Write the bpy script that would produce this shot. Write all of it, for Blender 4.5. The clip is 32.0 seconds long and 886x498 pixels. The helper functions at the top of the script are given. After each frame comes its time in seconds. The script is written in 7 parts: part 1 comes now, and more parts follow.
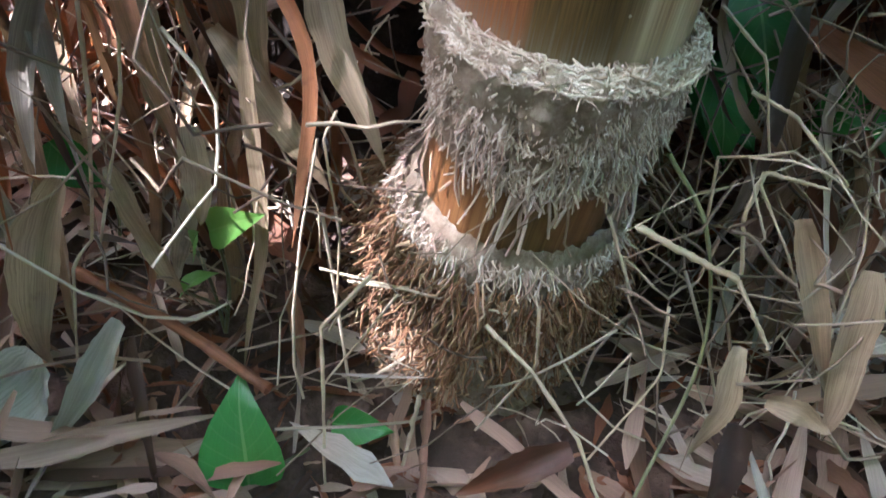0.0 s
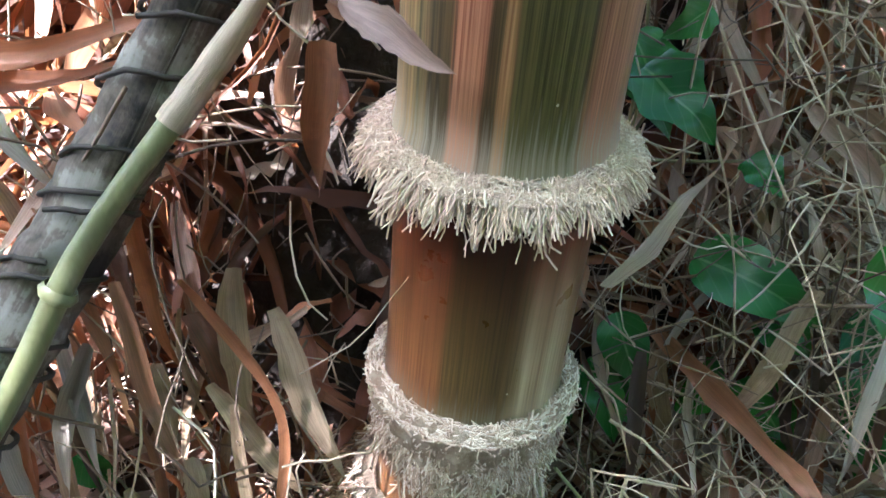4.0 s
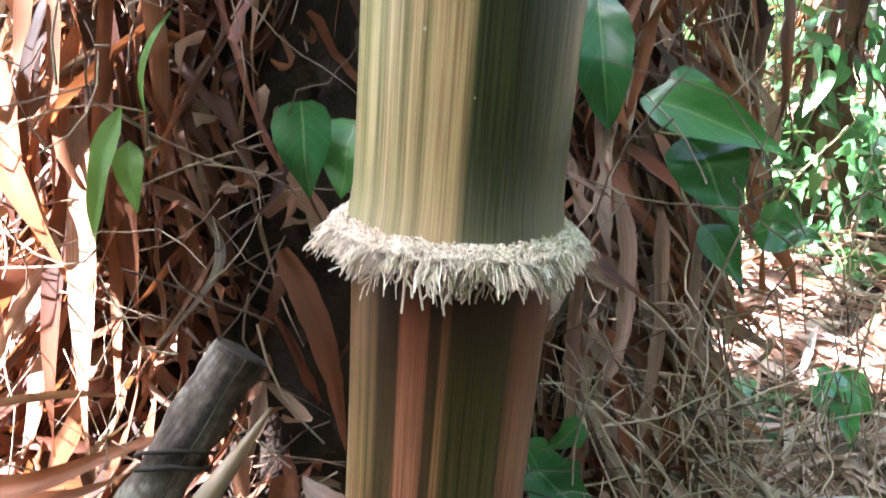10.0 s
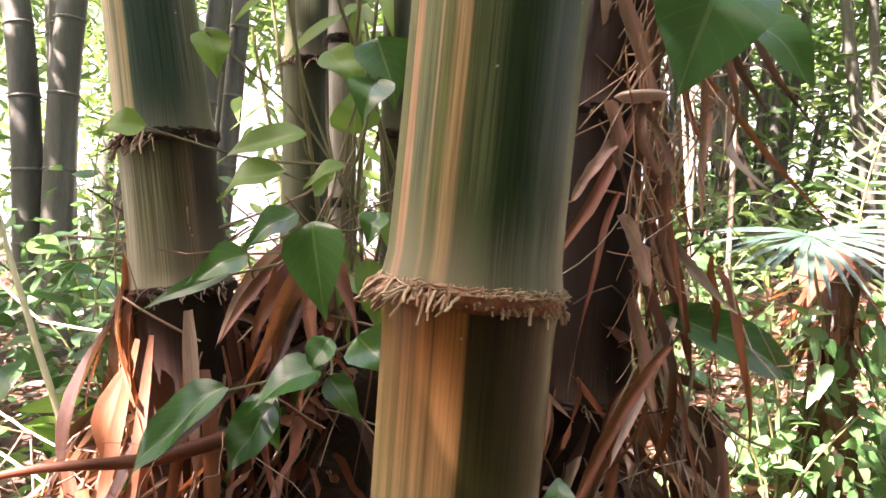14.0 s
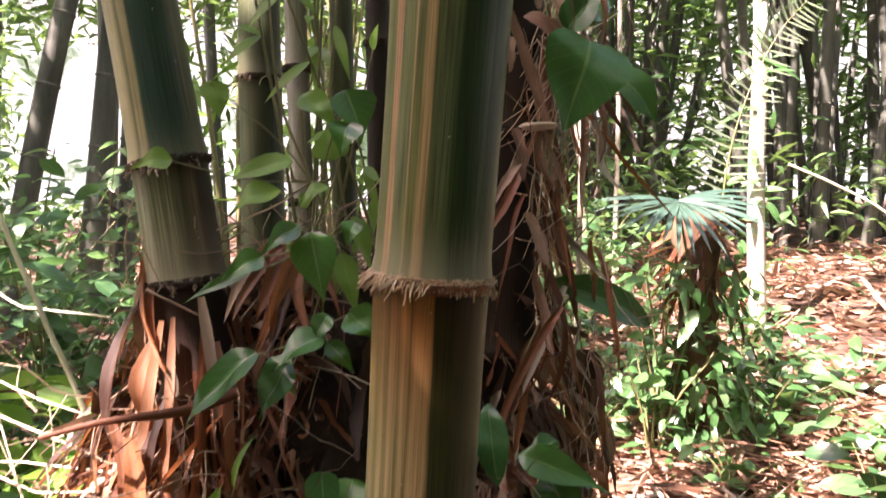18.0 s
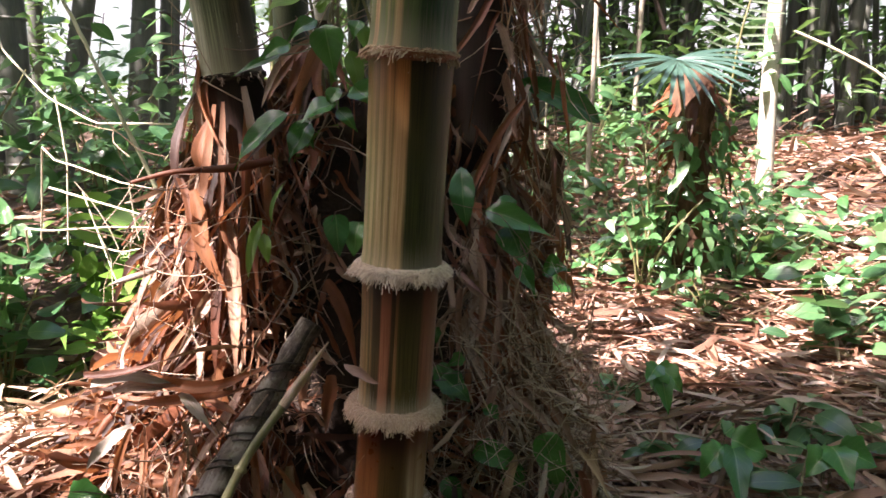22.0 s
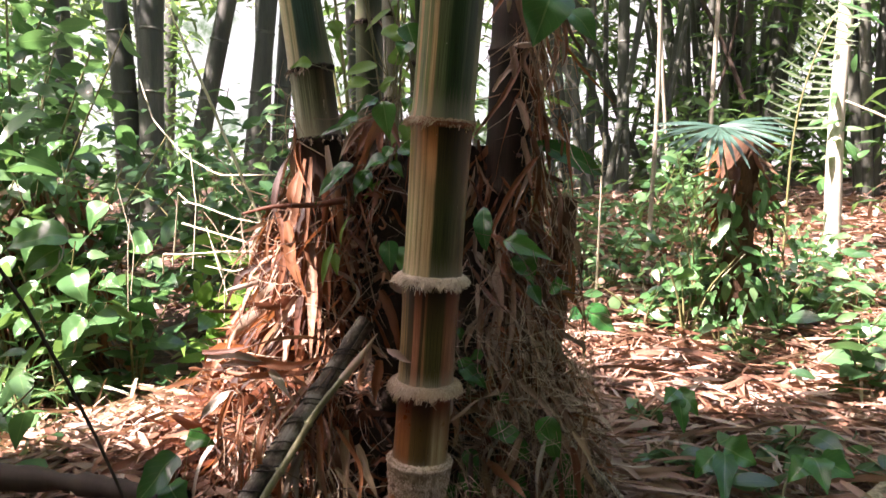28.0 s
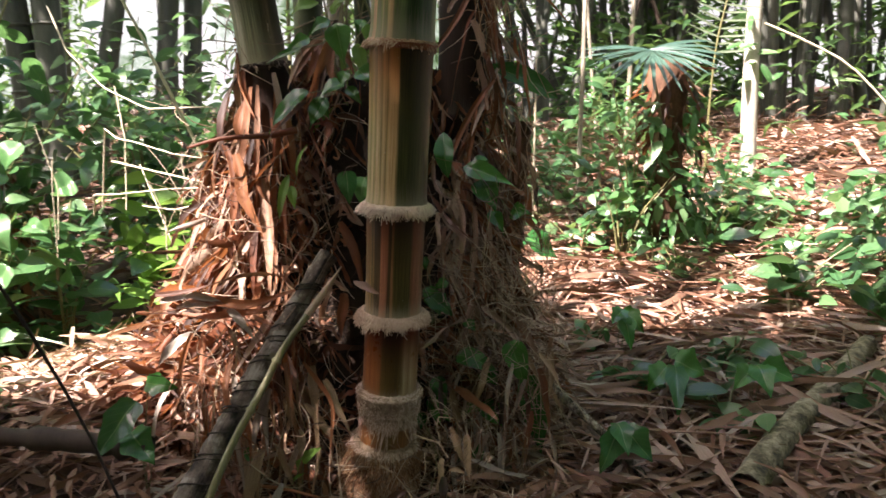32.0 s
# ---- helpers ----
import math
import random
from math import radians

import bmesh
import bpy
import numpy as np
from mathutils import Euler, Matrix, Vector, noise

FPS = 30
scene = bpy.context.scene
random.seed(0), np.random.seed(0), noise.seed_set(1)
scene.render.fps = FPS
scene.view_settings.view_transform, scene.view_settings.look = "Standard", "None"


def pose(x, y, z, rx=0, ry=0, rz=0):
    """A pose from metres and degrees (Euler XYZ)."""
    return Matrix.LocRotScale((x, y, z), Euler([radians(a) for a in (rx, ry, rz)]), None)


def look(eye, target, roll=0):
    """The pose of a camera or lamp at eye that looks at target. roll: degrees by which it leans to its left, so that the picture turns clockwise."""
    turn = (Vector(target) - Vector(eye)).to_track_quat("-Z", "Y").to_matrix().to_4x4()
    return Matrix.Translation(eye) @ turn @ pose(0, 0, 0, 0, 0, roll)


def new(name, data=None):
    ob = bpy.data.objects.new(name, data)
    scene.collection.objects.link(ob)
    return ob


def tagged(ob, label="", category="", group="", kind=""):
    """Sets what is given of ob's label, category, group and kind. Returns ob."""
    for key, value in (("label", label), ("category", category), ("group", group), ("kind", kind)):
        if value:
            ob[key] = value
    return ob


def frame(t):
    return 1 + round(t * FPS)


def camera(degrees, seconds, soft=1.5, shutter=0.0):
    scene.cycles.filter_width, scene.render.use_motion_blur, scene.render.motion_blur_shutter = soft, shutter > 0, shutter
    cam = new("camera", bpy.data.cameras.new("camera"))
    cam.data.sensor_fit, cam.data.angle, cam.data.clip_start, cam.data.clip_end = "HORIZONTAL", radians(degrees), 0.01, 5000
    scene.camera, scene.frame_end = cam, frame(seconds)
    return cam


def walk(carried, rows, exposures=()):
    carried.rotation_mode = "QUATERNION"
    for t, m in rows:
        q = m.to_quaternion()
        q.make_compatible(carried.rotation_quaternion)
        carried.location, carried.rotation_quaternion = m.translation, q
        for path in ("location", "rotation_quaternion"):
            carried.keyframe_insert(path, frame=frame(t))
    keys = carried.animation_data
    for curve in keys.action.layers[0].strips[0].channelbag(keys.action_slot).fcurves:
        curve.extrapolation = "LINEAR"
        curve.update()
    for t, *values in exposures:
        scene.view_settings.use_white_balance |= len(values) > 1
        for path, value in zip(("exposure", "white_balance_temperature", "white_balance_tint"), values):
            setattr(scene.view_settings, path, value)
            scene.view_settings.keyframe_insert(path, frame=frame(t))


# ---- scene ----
cam = camera(61.0, 32.0, shutter=0.4)
PATH = [
    (0, (0.090, -0.328, 0.426), (-0.157, 1.119, -0.932), 2.6),
    (0.5, (0.095, -0.321, 0.459), (-0.174, 1.127, -0.894), 1.3),
    (1, (0.104, -0.323, 0.491), (-0.174, 1.164, -0.816), 0.8),
    (1.5, (0.103, -0.329, 0.510), (-0.159, 1.183, -0.772), 1.4),
    (2, (0.114, -0.323, 0.532), (-0.139, 1.217, -0.718), 0.5),
    (2.5, (0.119, -0.323, 0.554), (-0.155, 1.253, -0.646), -0.3),
    (4.5, (0.126, -0.369, 0.620), (-0.104, 1.346, -0.384), -0.7),
    (5, (0.122, -0.379, 0.637), (-0.089, 1.385, -0.280), -0.9),
    (5.5, (0.120, -0.387, 0.655), (-0.096, 1.399, -0.218), -1.3),
    (6, (0.125, -0.392, 0.669), (-0.068, 1.423, -0.149), -1.5),
    (6.5, (0.117, -0.397, 0.686), (-0.111, 1.447, -0.052), -1.8),
    (7, (0.116, -0.399, 0.696), (-0.121, 1.447, -0.035), -2.0),
    (7.5, (0.119, -0.395, 0.708), (-0.113, 1.459, -0.004), -2.5),
    (8, (0.125, -0.394, 0.717), (-0.088, 1.471, 0.029), -2.7),
    (8.5, (0.125, -0.398, 0.726), (-0.056, 1.482, 0.066), -2.5),
    (9, (0.128, -0.404, 0.735), (-0.014, 1.489, 0.105), -2.4),
    (9.5, (0.131, -0.417, 0.753), (0.028, 1.492, 0.168), -1.2),
    (10, (0.130, -0.423, 0.775), (0.058, 1.507, 0.255), -0.4),
    (10.5, (0.121, -0.431, 0.807), (0.020, 1.524, 0.396), 0.8),
    (11, (0.122, -0.432, 0.819), (0.060, 1.535, 0.459), 1.2),
    (11.5, (0.108, -0.431, 0.846), (0.040, 1.546, 0.552), 0.5),
    (12, (0.130, -0.423, 0.915), (0.097, 1.569, 0.736), 0.6),
    (12.5, (0.123, -0.433, 0.950), (0.031, 1.563, 0.860), -2.1),
    (13, (0.119, -0.468, 0.976), (0.091, 1.532, 0.968), -0.1),
    (13.5, (0.142, -0.495, 0.996), (0.062, 1.504, 0.976), -1.2),
    (14, (0.170, -0.550, 1.020), (0.013, 1.444, 1.047), 0.3),
    (14.5, (0.217, -0.590, 1.045), (-0.000, 1.397, 1.075), -1.3),
    (16.5, (0.240, -0.745, 1.115), (0.107, 1.250, 1.178), -3.3),
    (17, (0.197, -0.757, 1.103), (0.116, 1.241, 1.110), -3.2),
    (17.5, (0.162, -0.778, 1.089), (0.203, 1.222, 1.045), -1.8),
    (18, (0.116, -0.826, 1.066), (0.222, 1.169, 0.981), -1.5),
    (18.5, (0.073, -0.853, 1.015), (0.150, 1.136, 0.820), 0.5),
    (19, (0.078, -0.911, 1.003), (-0.050, 1.079, 0.852), 0.9),
    (19.5, (0.096, -0.945, 0.958), (-0.295, 1.007, 0.764), 0.8),
    (20, (0.176, -0.972, 0.909), (-0.283, 0.964, 0.699), -1.6),
    (20.5, (0.184, -0.997, 0.893), (-0.329, 0.907, 0.562), 0.8),
    (21, (0.182, -1.054, 0.903), (-0.149, 0.884, 0.538), -2.3),
    (21.5, (0.175, -1.117, 0.913), (0.059, 0.845, 0.546), -2.1),
    (22, (0.184, -1.162, 0.908), (0.191, 0.806, 0.553), -1.1),
    (22.5, (0.191, -1.201, 0.907), (0.237, 0.769, 0.568), -0.9),
    (23, (0.192, -1.251, 0.902), (0.262, 0.719, 0.565), -0.9),
    (23.5, (0.174, -1.303, 0.883), (0.234, 0.653, 0.469), 1.1),
    (24, (0.179, -1.325, 0.873), (0.174, 0.620, 0.405), -0.3),
    (24.5, (0.214, -1.360, 0.860), (0.086, 0.571, 0.355), -0.2),
    (26.5, (0.322, -1.517, 0.831), (0.110, 0.435, 0.450), 0.8),
    (27, (0.336, -1.543, 0.844), (0.081, 0.415, 0.527), 0.0),
    (27.5, (0.343, -1.555, 0.858), (0.091, 0.413, 0.605), 0.1),
    (28, (0.347, -1.572, 0.875), (0.097, 0.404, 0.694), -0.5),
    (28.5, (0.348, -1.607, 0.890), (0.106, 0.375, 0.780), -0.7),
    (29, (0.356, -1.620, 0.891), (0.126, 0.366, 0.843), -1.0),
    (29.5, (0.356, -1.632, 0.896), (0.087, 0.350, 0.860), -0.9),
    (30, (0.354, -1.626, 0.877), (0.131, 0.352, 0.687), -2.0),
    (30.5, (0.338, -1.610, 0.860), (0.088, 0.354, 0.577), -2.5),
    (31, (0.337, -1.621, 0.864), (0.093, 0.349, 0.617), -2.7),
    (31.5, (0.311, -1.610, 0.862), (0.129, 0.359, 0.559), -2.2),
    (32, (0.240, -1.552, 0.859), (0.210, 0.415, 0.502), -1.9),
]
walk(cam, [(t, look(eye, aim, roll)) for t, eye, aim, roll in PATH],
     [(0, 4.3, 5000, 16), (2.5, 4.55, 4800, 15), (5, 4.75, 5100, 13), (9, 4.55, 5050, 14), (10, 4.5, 5500, 20), (12, 4.52, 5450, 21), (14, 4.0, 7000, 42), (18, 3.25, 6900, 38), (20, 2.97, 7300, 36), (22, 2.87, 6400, 30), (24, 2.9, 6150, 25), (28, 3.04, 6600, 33), (32, 2.8, 6600, 26)])

# ---- world, sun, exposure ----
SUN_ELEV, SUN_AZ = radians(52), radians(232)  # azimuth: from +y clockwise
to_sun = Vector((math.sin(SUN_AZ) * math.cos(SUN_ELEV), math.cos(SUN_AZ) * math.cos(SUN_ELEV), math.sin(SUN_ELEV)))
world = bpy.data.worlds.new("sky")
scene.world = world
world.use_nodes = True
wt = world.node_tree
sky = wt.nodes.new("ShaderNodeTexSky")
sky.sky_type = "NISHITA"
sky.sun_disc = False
sky.sun_elevation, sky.sun_rotation = SUN_ELEV, SUN_AZ
sky.air_density, sky.dust_density, sky.ozone_density = 1.0, 3.0, 0.2
wt.nodes["Background"].inputs["Strength"].default_value = 0.095
wt.links.new(sky.outputs[0], wt.nodes["Background"].inputs["Color"])
sun_data = bpy.data.lights.new("sun", "SUN")
sun_data.energy, sun_data.angle, sun_data.color = 4.5, radians(0.6), (1.0, 0.93, 0.82)
sun = new("sun", sun_data)
sun.matrix_world = look(to_sun * 20, (0, 0, 0))

# ---- mesh helpers ----
rng = np.random.default_rng(7)


def arr(*v):
    return np.array(v, dtype=float)


def unit(v):
    return v / np.maximum(np.linalg.norm(v, axis=-1, keepdims=True), 1e-9)


def mesh_of(name, verts, quads, uv=None, smooth=True):
    me = bpy.data.meshes.new(name)
    n, m = len(verts), len(quads)
    me.vertices.add(n)
    me.vertices.foreach_set("co", np.asarray(verts, dtype=np.float32).ravel())
    me.loops.add(4 * m)
    me.loops.foreach_set("vertex_index", np.asarray(quads, dtype=np.int32).ravel())
    me.polygons.add(m)
    me.polygons.foreach_set("loop_start", np.arange(0, 4 * m, 4, dtype=np.int32))
    if smooth:
        me.polygons.foreach_set("use_smooth", np.ones(m, dtype=bool))
    if uv is not None:
        layer = me.uv_layers.new(name="UVMap")
        layer.data.foreach_set("uv", np.asarray(uv, dtype=np.float32)[np.asarray(quads).ravel()].ravel())
    me.update(calc_edges=True)
    return me


def part(name, me, material, parent=None, label="", m=None):
    ob = new(name, me)
    if material is not None and not me.materials:
        me.materials.append(material)
    if parent is not None:
        ob.parent = parent
    if m is not None:
        ob.matrix_basis = m
    return tagged(ob, label)


def thing(name, at, label, category, group="", kind=""):
    ob = new(name)
    ob.empty_display_size = 0.05
    ob.location = at
    return tagged(ob, label, category, group, kind)


def solo(name, me, material, label, category, group="", kind="", m=None):
    return tagged(part(name, me, material, None, "", m), label, category, group, kind)


PROFILES = {
    "lance": ((0, .05, .15, .3, .5, .75, 1), (.08, .35, .75, 1, .92, .5, .01)),
    "heart": ((0, .06, .2, .38, .6, .83, 1), (.4, .82, 1, .95, .7, .3, .01)),
    "point": ((0, .05, .15, .3, .5, .7, .85, 1), (.1, .5, .9, 1, .78, .42, .16, .01)),
    "oval": ((0, .08, .25, .45, .7, .9, 1), (.05, .4, .85, 1, .8, .4, .01)),
    "sheath": ((0, .1, .3, .5, .7, .9, 1), (.55, .8, 1, .95, .7, .35, .02)),
    "strip": ((0, .04, .3, .6, .95, 1), (.5, .85, 1, .9, .75, .3)),
    "torn": ((0, .05, .2, .45, .6, .8, .93, 1), (.35, .7, .95, .8, 1, .7, .75, .3)),
    "blade": ((0, .1, .3, .6, .85, 1), (.5, .8, 1, .85, .45, .02)),
}


def leaf_batch(base, tip, hint, width, arch=0.0, fold=0.0, prof="lance", nu=5, nv=2, ripple=0.0, lobed=False, twist=0.0, ragged=0.0, sway=0.0):
    """Leaves from base to tip: verts, quads, uv. hint: the way the upper side looks."""
    base, tip = np.atleast_2d(base), np.atleast_2d(tip)
    n = len(base)
    hint = np.broadcast_to(hint, (n, 3))
    width, arch, fold = (np.broadcast_to(np.asarray(a, float), (n,)) for a in (width, arch, fold))
    along = tip - base
    length = np.linalg.norm(along, axis=1)
    side = unit(np.cross(along, hint) + 1e-6)
    nor = unit(np.cross(side, along))
    u = np.linspace(0, 1, nu + 1)
    v = np.linspace(-1, 1, nv + 1)
    w = np.interp(u, *PROFILES[prof])
    if lobed:
        w = w * (1 + 0.2 * np.cos(u * 15 + 0.6) * (1 - u))
    U, V = np.meshgrid(u, v, indexing="ij")
    Wd = np.repeat(w[:, None], nv + 1, 1)
    off = (width / 2)[:, None, None] * (Wd * V)[None]
    if ragged:
        off = off * (1 + ragged * rng.normal(0, 1, (n, nu + 1, nv + 1)))
    if sway:
        bend = (length * rng.normal(0, sway, n))[:, None, None] * (4 * U * (1 - U))[None] + (length * rng.normal(0, sway * 0.15, n))[:, None, None] * np.sin(U * 9.4)[None]
        off = off + bend
    lift = (length * arch)[:, None, None] * (4 * U * (1 - U))[None] + (width / 2 * fold)[:, None, None] * (Wd * np.abs(V))[None]
    if ripple:
        ph = rng.uniform(0, 6.28, (n, 1, 1))
        fr = rng.uniform(5, 12, (n, 1, 1))
        lift = lift + ripple * width[:, None, None] * np.sin(U[None] * fr + ph + V[None] * 1.3)
    tw = rng.normal(0, twist, (n, 1, 1)) * U[None] if twist else np.zeros((n, 1, 1))
    flat, high = off * np.cos(tw) - lift * 0, off * np.sin(tw) + lift
    P = base[:, None, None, :] + along[:, None, None, :] * U[None, ..., None] + side[:, None, None, :] * flat[..., None] + nor[:, None, None, :] * high[..., None]
    k = (nu + 1) * (nv + 1)
    i, j = np.meshgrid(np.arange(nu), np.arange(nv), indexing="ij")
    a = (i * (nv + 1) + j).ravel()
    q = np.stack([a, a + 1, a + nv + 2, a + nv + 1], 1)
    quads = (q[None] + (np.arange(n) * k)[:, None, None]).reshape(-1, 4)
    uv = np.tile(np.stack([U.ravel(), V.ravel() * .5 + .5], 1), (n, 1))
    return P.reshape(-1, 3), quads, uv


def tube_batch(paths, radii, sides=5):
    """Tubes along paths (n, k, 3) of radii (n, k)."""
    paths = np.asarray(paths, float)
    n, k, _ = paths.shape
    radii = np.broadcast_to(radii, (n, k))
    tan = unit(np.gradient(paths, axis=1))
    ref = np.where(np.abs(tan[:, :1, 2:3]) > 0.9, arr(1, 0, 0), arr(0, 0, 1))
    a = unit(np.cross(tan, np.broadcast_to(ref, tan.shape)))
    b = np.cross(tan, a)
    th = np.linspace(0, 2 * np.pi, sides, endpoint=False)
    P = paths[:, :, None, :] + radii[:, :, None, None] * (np.cos(th)[None, None, :, None] * a[:, :, None, :] + np.sin(th)[None, None, :, None] * b[:, :, None, :])
    i, j = np.meshgrid(np.arange(k - 1), np.arange(sides), indexing="ij")
    p0 = (i * sides + j).ravel()
    p1 = (i * sides + (j + 1) % sides).ravel()
    q = np.stack([p0, p1, p1 + sides, p0 + sides], 1)
    quads = (q[None] + (np.arange(n) * k * sides)[:, None, None]).reshape(-1, 4)
    u = np.repeat(np.linspace(0, 1, k), sides)
    uv = np.tile(np.stack([u, np.tile(np.arange(sides) / sides, k)], 1), (n, 1))
    return P.reshape(-1, 3), quads, uv


def join(*batches):
    vs, qs, us, at = [], [], [], 0
    for v, q, u in batches:
        vs.append(v), qs.append(q + at), us.append(u)
        at += len(v)
    return np.concatenate(vs), np.concatenate(qs), np.concatenate(us)


def lathe(profile, around=48, wobble=0.0, lump=0.0):
    """A body of revolution about z: profile rows of (z, radius)."""
    prof = np.asarray(profile, float)
    k = len(prof)
    th = np.linspace(0, 2 * np.pi, around, endpoint=False)
    r = prof[:, 1:2] * (1 + wobble * np.sin(2 * th + 0.6)[None]) + lump * rng.normal(0, 1, (k, around))
    P = np.stack([r * np.cos(th)[None], r * np.sin(th)[None], np.repeat(prof[:, 0:1], around, 1)], -1).reshape(-1, 3)
    i, j = np.meshgrid(np.arange(k - 1), np.arange(around), indexing="ij")
    p0, p1 = (i * around + j).ravel(), (i * around + (j + 1) % around).ravel()
    quads = np.stack([p0, p1, p1 + around, p0 + around], 1)
    uv = np.stack([np.tile(th / 6.2832, k), np.repeat(np.linspace(0, 1, k), around)], 1)
    return P, quads, uv


def bez(points, k=8):
    """A smooth path of k points through the given ones."""
    p = np.asarray(points, float)
    t = np.linspace(0, len(p) - 1, k)
    out = []
    for x in t:
        i = min(int(x), len(p) - 2)
        f = x - i
        a, b = p[i], p[i + 1]
        ta = (p[i + 1] - p[i - 1]) / 2 if i > 0 else b - a
        tb = (p[i + 2] - p[i]) / 2 if i + 2 < len(p) else b - a
        out.append((2 * f**3 - 3 * f**2 + 1) * a + (f**3 - 2 * f**2 + f) * ta + (-2 * f**3 + 3 * f**2) * b + (f**3 - f**2) * tb)
    return np.array(out)


# ---- materials ----
def node_mat(name):
    m = bpy.data.materials.new(name)
    m.use_nodes = True
    nt = m.node_tree
    return m, nt, nt.nodes["Principled BSDF"]


def ramp_node(nt, stops, mode="LINEAR"):
    r = nt.nodes.new("ShaderNodeValToRGB")
    r.color_ramp.interpolation = mode
    el = r.color_ramp.elements
    while len(el) < len(stops):
        el.new(0.5)
    for e, (p, c) in zip(el, stops):
        e.position, e.color = p, (*c, 1)
    return r


def math_node(nt, op, a, b=None):
    n = nt.nodes.new("ShaderNodeMath")
    n.operation = op
    for i, x in enumerate((a, b)):
        if x is None:
            continue
        if isinstance(x, (int, float)):
            n.inputs[i].default_value = x
        else:
            nt.links.new(x, n.inputs[i])
    return n.outputs[0]


def mix_node(nt, fac, a, b, blend="MIX"):
    n = nt.nodes.new("ShaderNodeMix")
    n.data_type, n.blend_type = "RGBA", blend
    for sock, x in ((n.inputs["Factor"], fac), (n.inputs[6], a), (n.inputs[7], b)):
        if isinstance(x, (int, float)):
            sock.default_value = x
        elif isinstance(x, tuple):
            sock.default_value = (*x, 1)
        else:
            nt.links.new(x, sock)
    return n.outputs[2]


def noise_node(nt, vec, scale, detail=4.0, rough=0.6):
    n = nt.nodes.new("ShaderNodeTexNoise")
    n.inputs["Scale"].default_value, n.inputs["Detail"].default_value, n.inputs["Roughness"].default_value = scale, detail, rough
    if vec is not None:
        nt.links.new(vec, n.inputs["Vector"])
    return n.outputs["Fac"]


def mapped(nt, vec, scale):
    n = nt.nodes.new("ShaderNodeMapping")
    n.inputs["Scale"].default_value = scale
    nt.links.new(vec, n.inputs["Vector"])
    return n.outputs[0]


def bumped(nt, b, height, strength=0.4, dist=0.002):
    n = nt.nodes.new("ShaderNodeBump")
    n.inputs["Strength"].default_value, n.inputs["Distance"].default_value = strength, dist
    nt.links.new(height, n.inputs["Height"])
    nt.links.new(n.outputs[0], b.inputs["Normal"])


def leaf_material(name, stops, thin=0.35, rough=0.4, veins=0.25, streak=0.5, island=True, spots=None, through_tint=None, sheen=0.0):
    """Leaf blades: colour by piece, streaks along the blade, veins, light through the blade."""
    m, nt, b = node_mat(name)
    tc = nt.nodes.new("ShaderNodeTexCoord")
    geo = nt.nodes.new("ShaderNodeNewGeometry")
    info = nt.nodes.new("ShaderNodeObjectInfo")
    pick = geo.outputs["Random Per Island"] if island else info.outputs["Random"]
    n1 = noise_node(nt, tc.outputs["Object"], 9.0, 3)
    f = math_node(nt, "ADD", pick, math_node(nt, "MULTIPLY", math_node(nt, "SUBTRACT", n1, 0.5), 0.5))
    r = ramp_node(nt, stops)
    nt.links.new(f, r.inputs[0])
    st = noise_node(nt, mapped(nt, tc.outputs["UV"], (2.2, 30.0, 1.0)), 1.0, 5, 0.7)
    fine = noise_node(nt, tc.outputs["Object"], 160.0, 3)
    sharp = ramp_node(nt, ((0.36, (0, 0, 0)), (0.62, (1, 1, 1))))
    nt.links.new(st, sharp.inputs[0])
    col = mix_node(nt, math_node(nt, "MULTIPLY", sharp.outputs[0], streak), r.outputs[0], mix_node(nt, 0.68, r.outputs[0], (0.02, 0.012, 0.006)))
    if spots:
        sp = ramp_node(nt, ((0.55, (0, 0, 0)), (0.7, (1, 1, 1))))
        nt.links.new(noise_node(nt, tc.outputs["Object"], 55.0, 3), sp.inputs[0])
        col = mix_node(nt, math_node(nt, "MULTIPLY", sp.outputs[0], 0.6), col, spots)
    height = math_node(nt, "ADD", st, math_node(nt, "MULTIPLY", fine, 0.5))
    if veins:
        sep = nt.nodes.new("ShaderNodeSeparateXYZ")
        nt.links.new(tc.outputs["UV"], sep.inputs[0])
        d = math_node(nt, "ABSOLUTE", math_node(nt, "SUBTRACT", sep.outputs[1], 0.5))
        mid = math_node(nt, "LESS_THAN", d, 0.022)
        wave = math_node(nt, "SINE", math_node(nt, "MULTIPLY", math_node(nt, "SUBTRACT", sep.outputs[0], math_node(nt, "MULTIPLY", d, 0.55)), 44.0))
        rib = math_node(nt, "GREATER_THAN", wave, 0.93)
        vf = math_node(nt, "MULTIPLY", math_node(nt, "MAXIMUM", mid, math_node(nt, "MULTIPLY", rib, 0.22)), veins)
        col = mix_node(nt, vf, col, (0.3, 0.42, 0.16))
        height = math_node(nt, "ADD", height, math_node(nt, "MULTIPLY", wave, 0.16))
    nt.links.new(col, b.inputs["Base Color"])
    b.inputs["Roughness"].default_value = rough
    b.inputs["Coat Weight"].default_value, b.inputs["Coat Roughness"].default_value = sheen, 0.16
    bumped(nt, b, height, 0.35, 0.001)
    if thin:
        tr = nt.nodes.new("ShaderNodeBsdfTranslucent")
        nt.links.new(mix_node(nt, 0.35, col, through_tint or ((0.3, 0.5, 0.08) if veins else (0.5, 0.3, 0.12))), tr.inputs[0])
        mx = nt.nodes.new("ShaderNodeMixShader")
        mx.inputs[0].default_value = thin
        nt.links.new(b.outputs[0], mx.inputs[1])
        nt.links.new(tr.outputs[0], mx.inputs[2])
        nt.links.new(mx.outputs[0], nt.nodes["Material Output"].inputs[0])
    return m


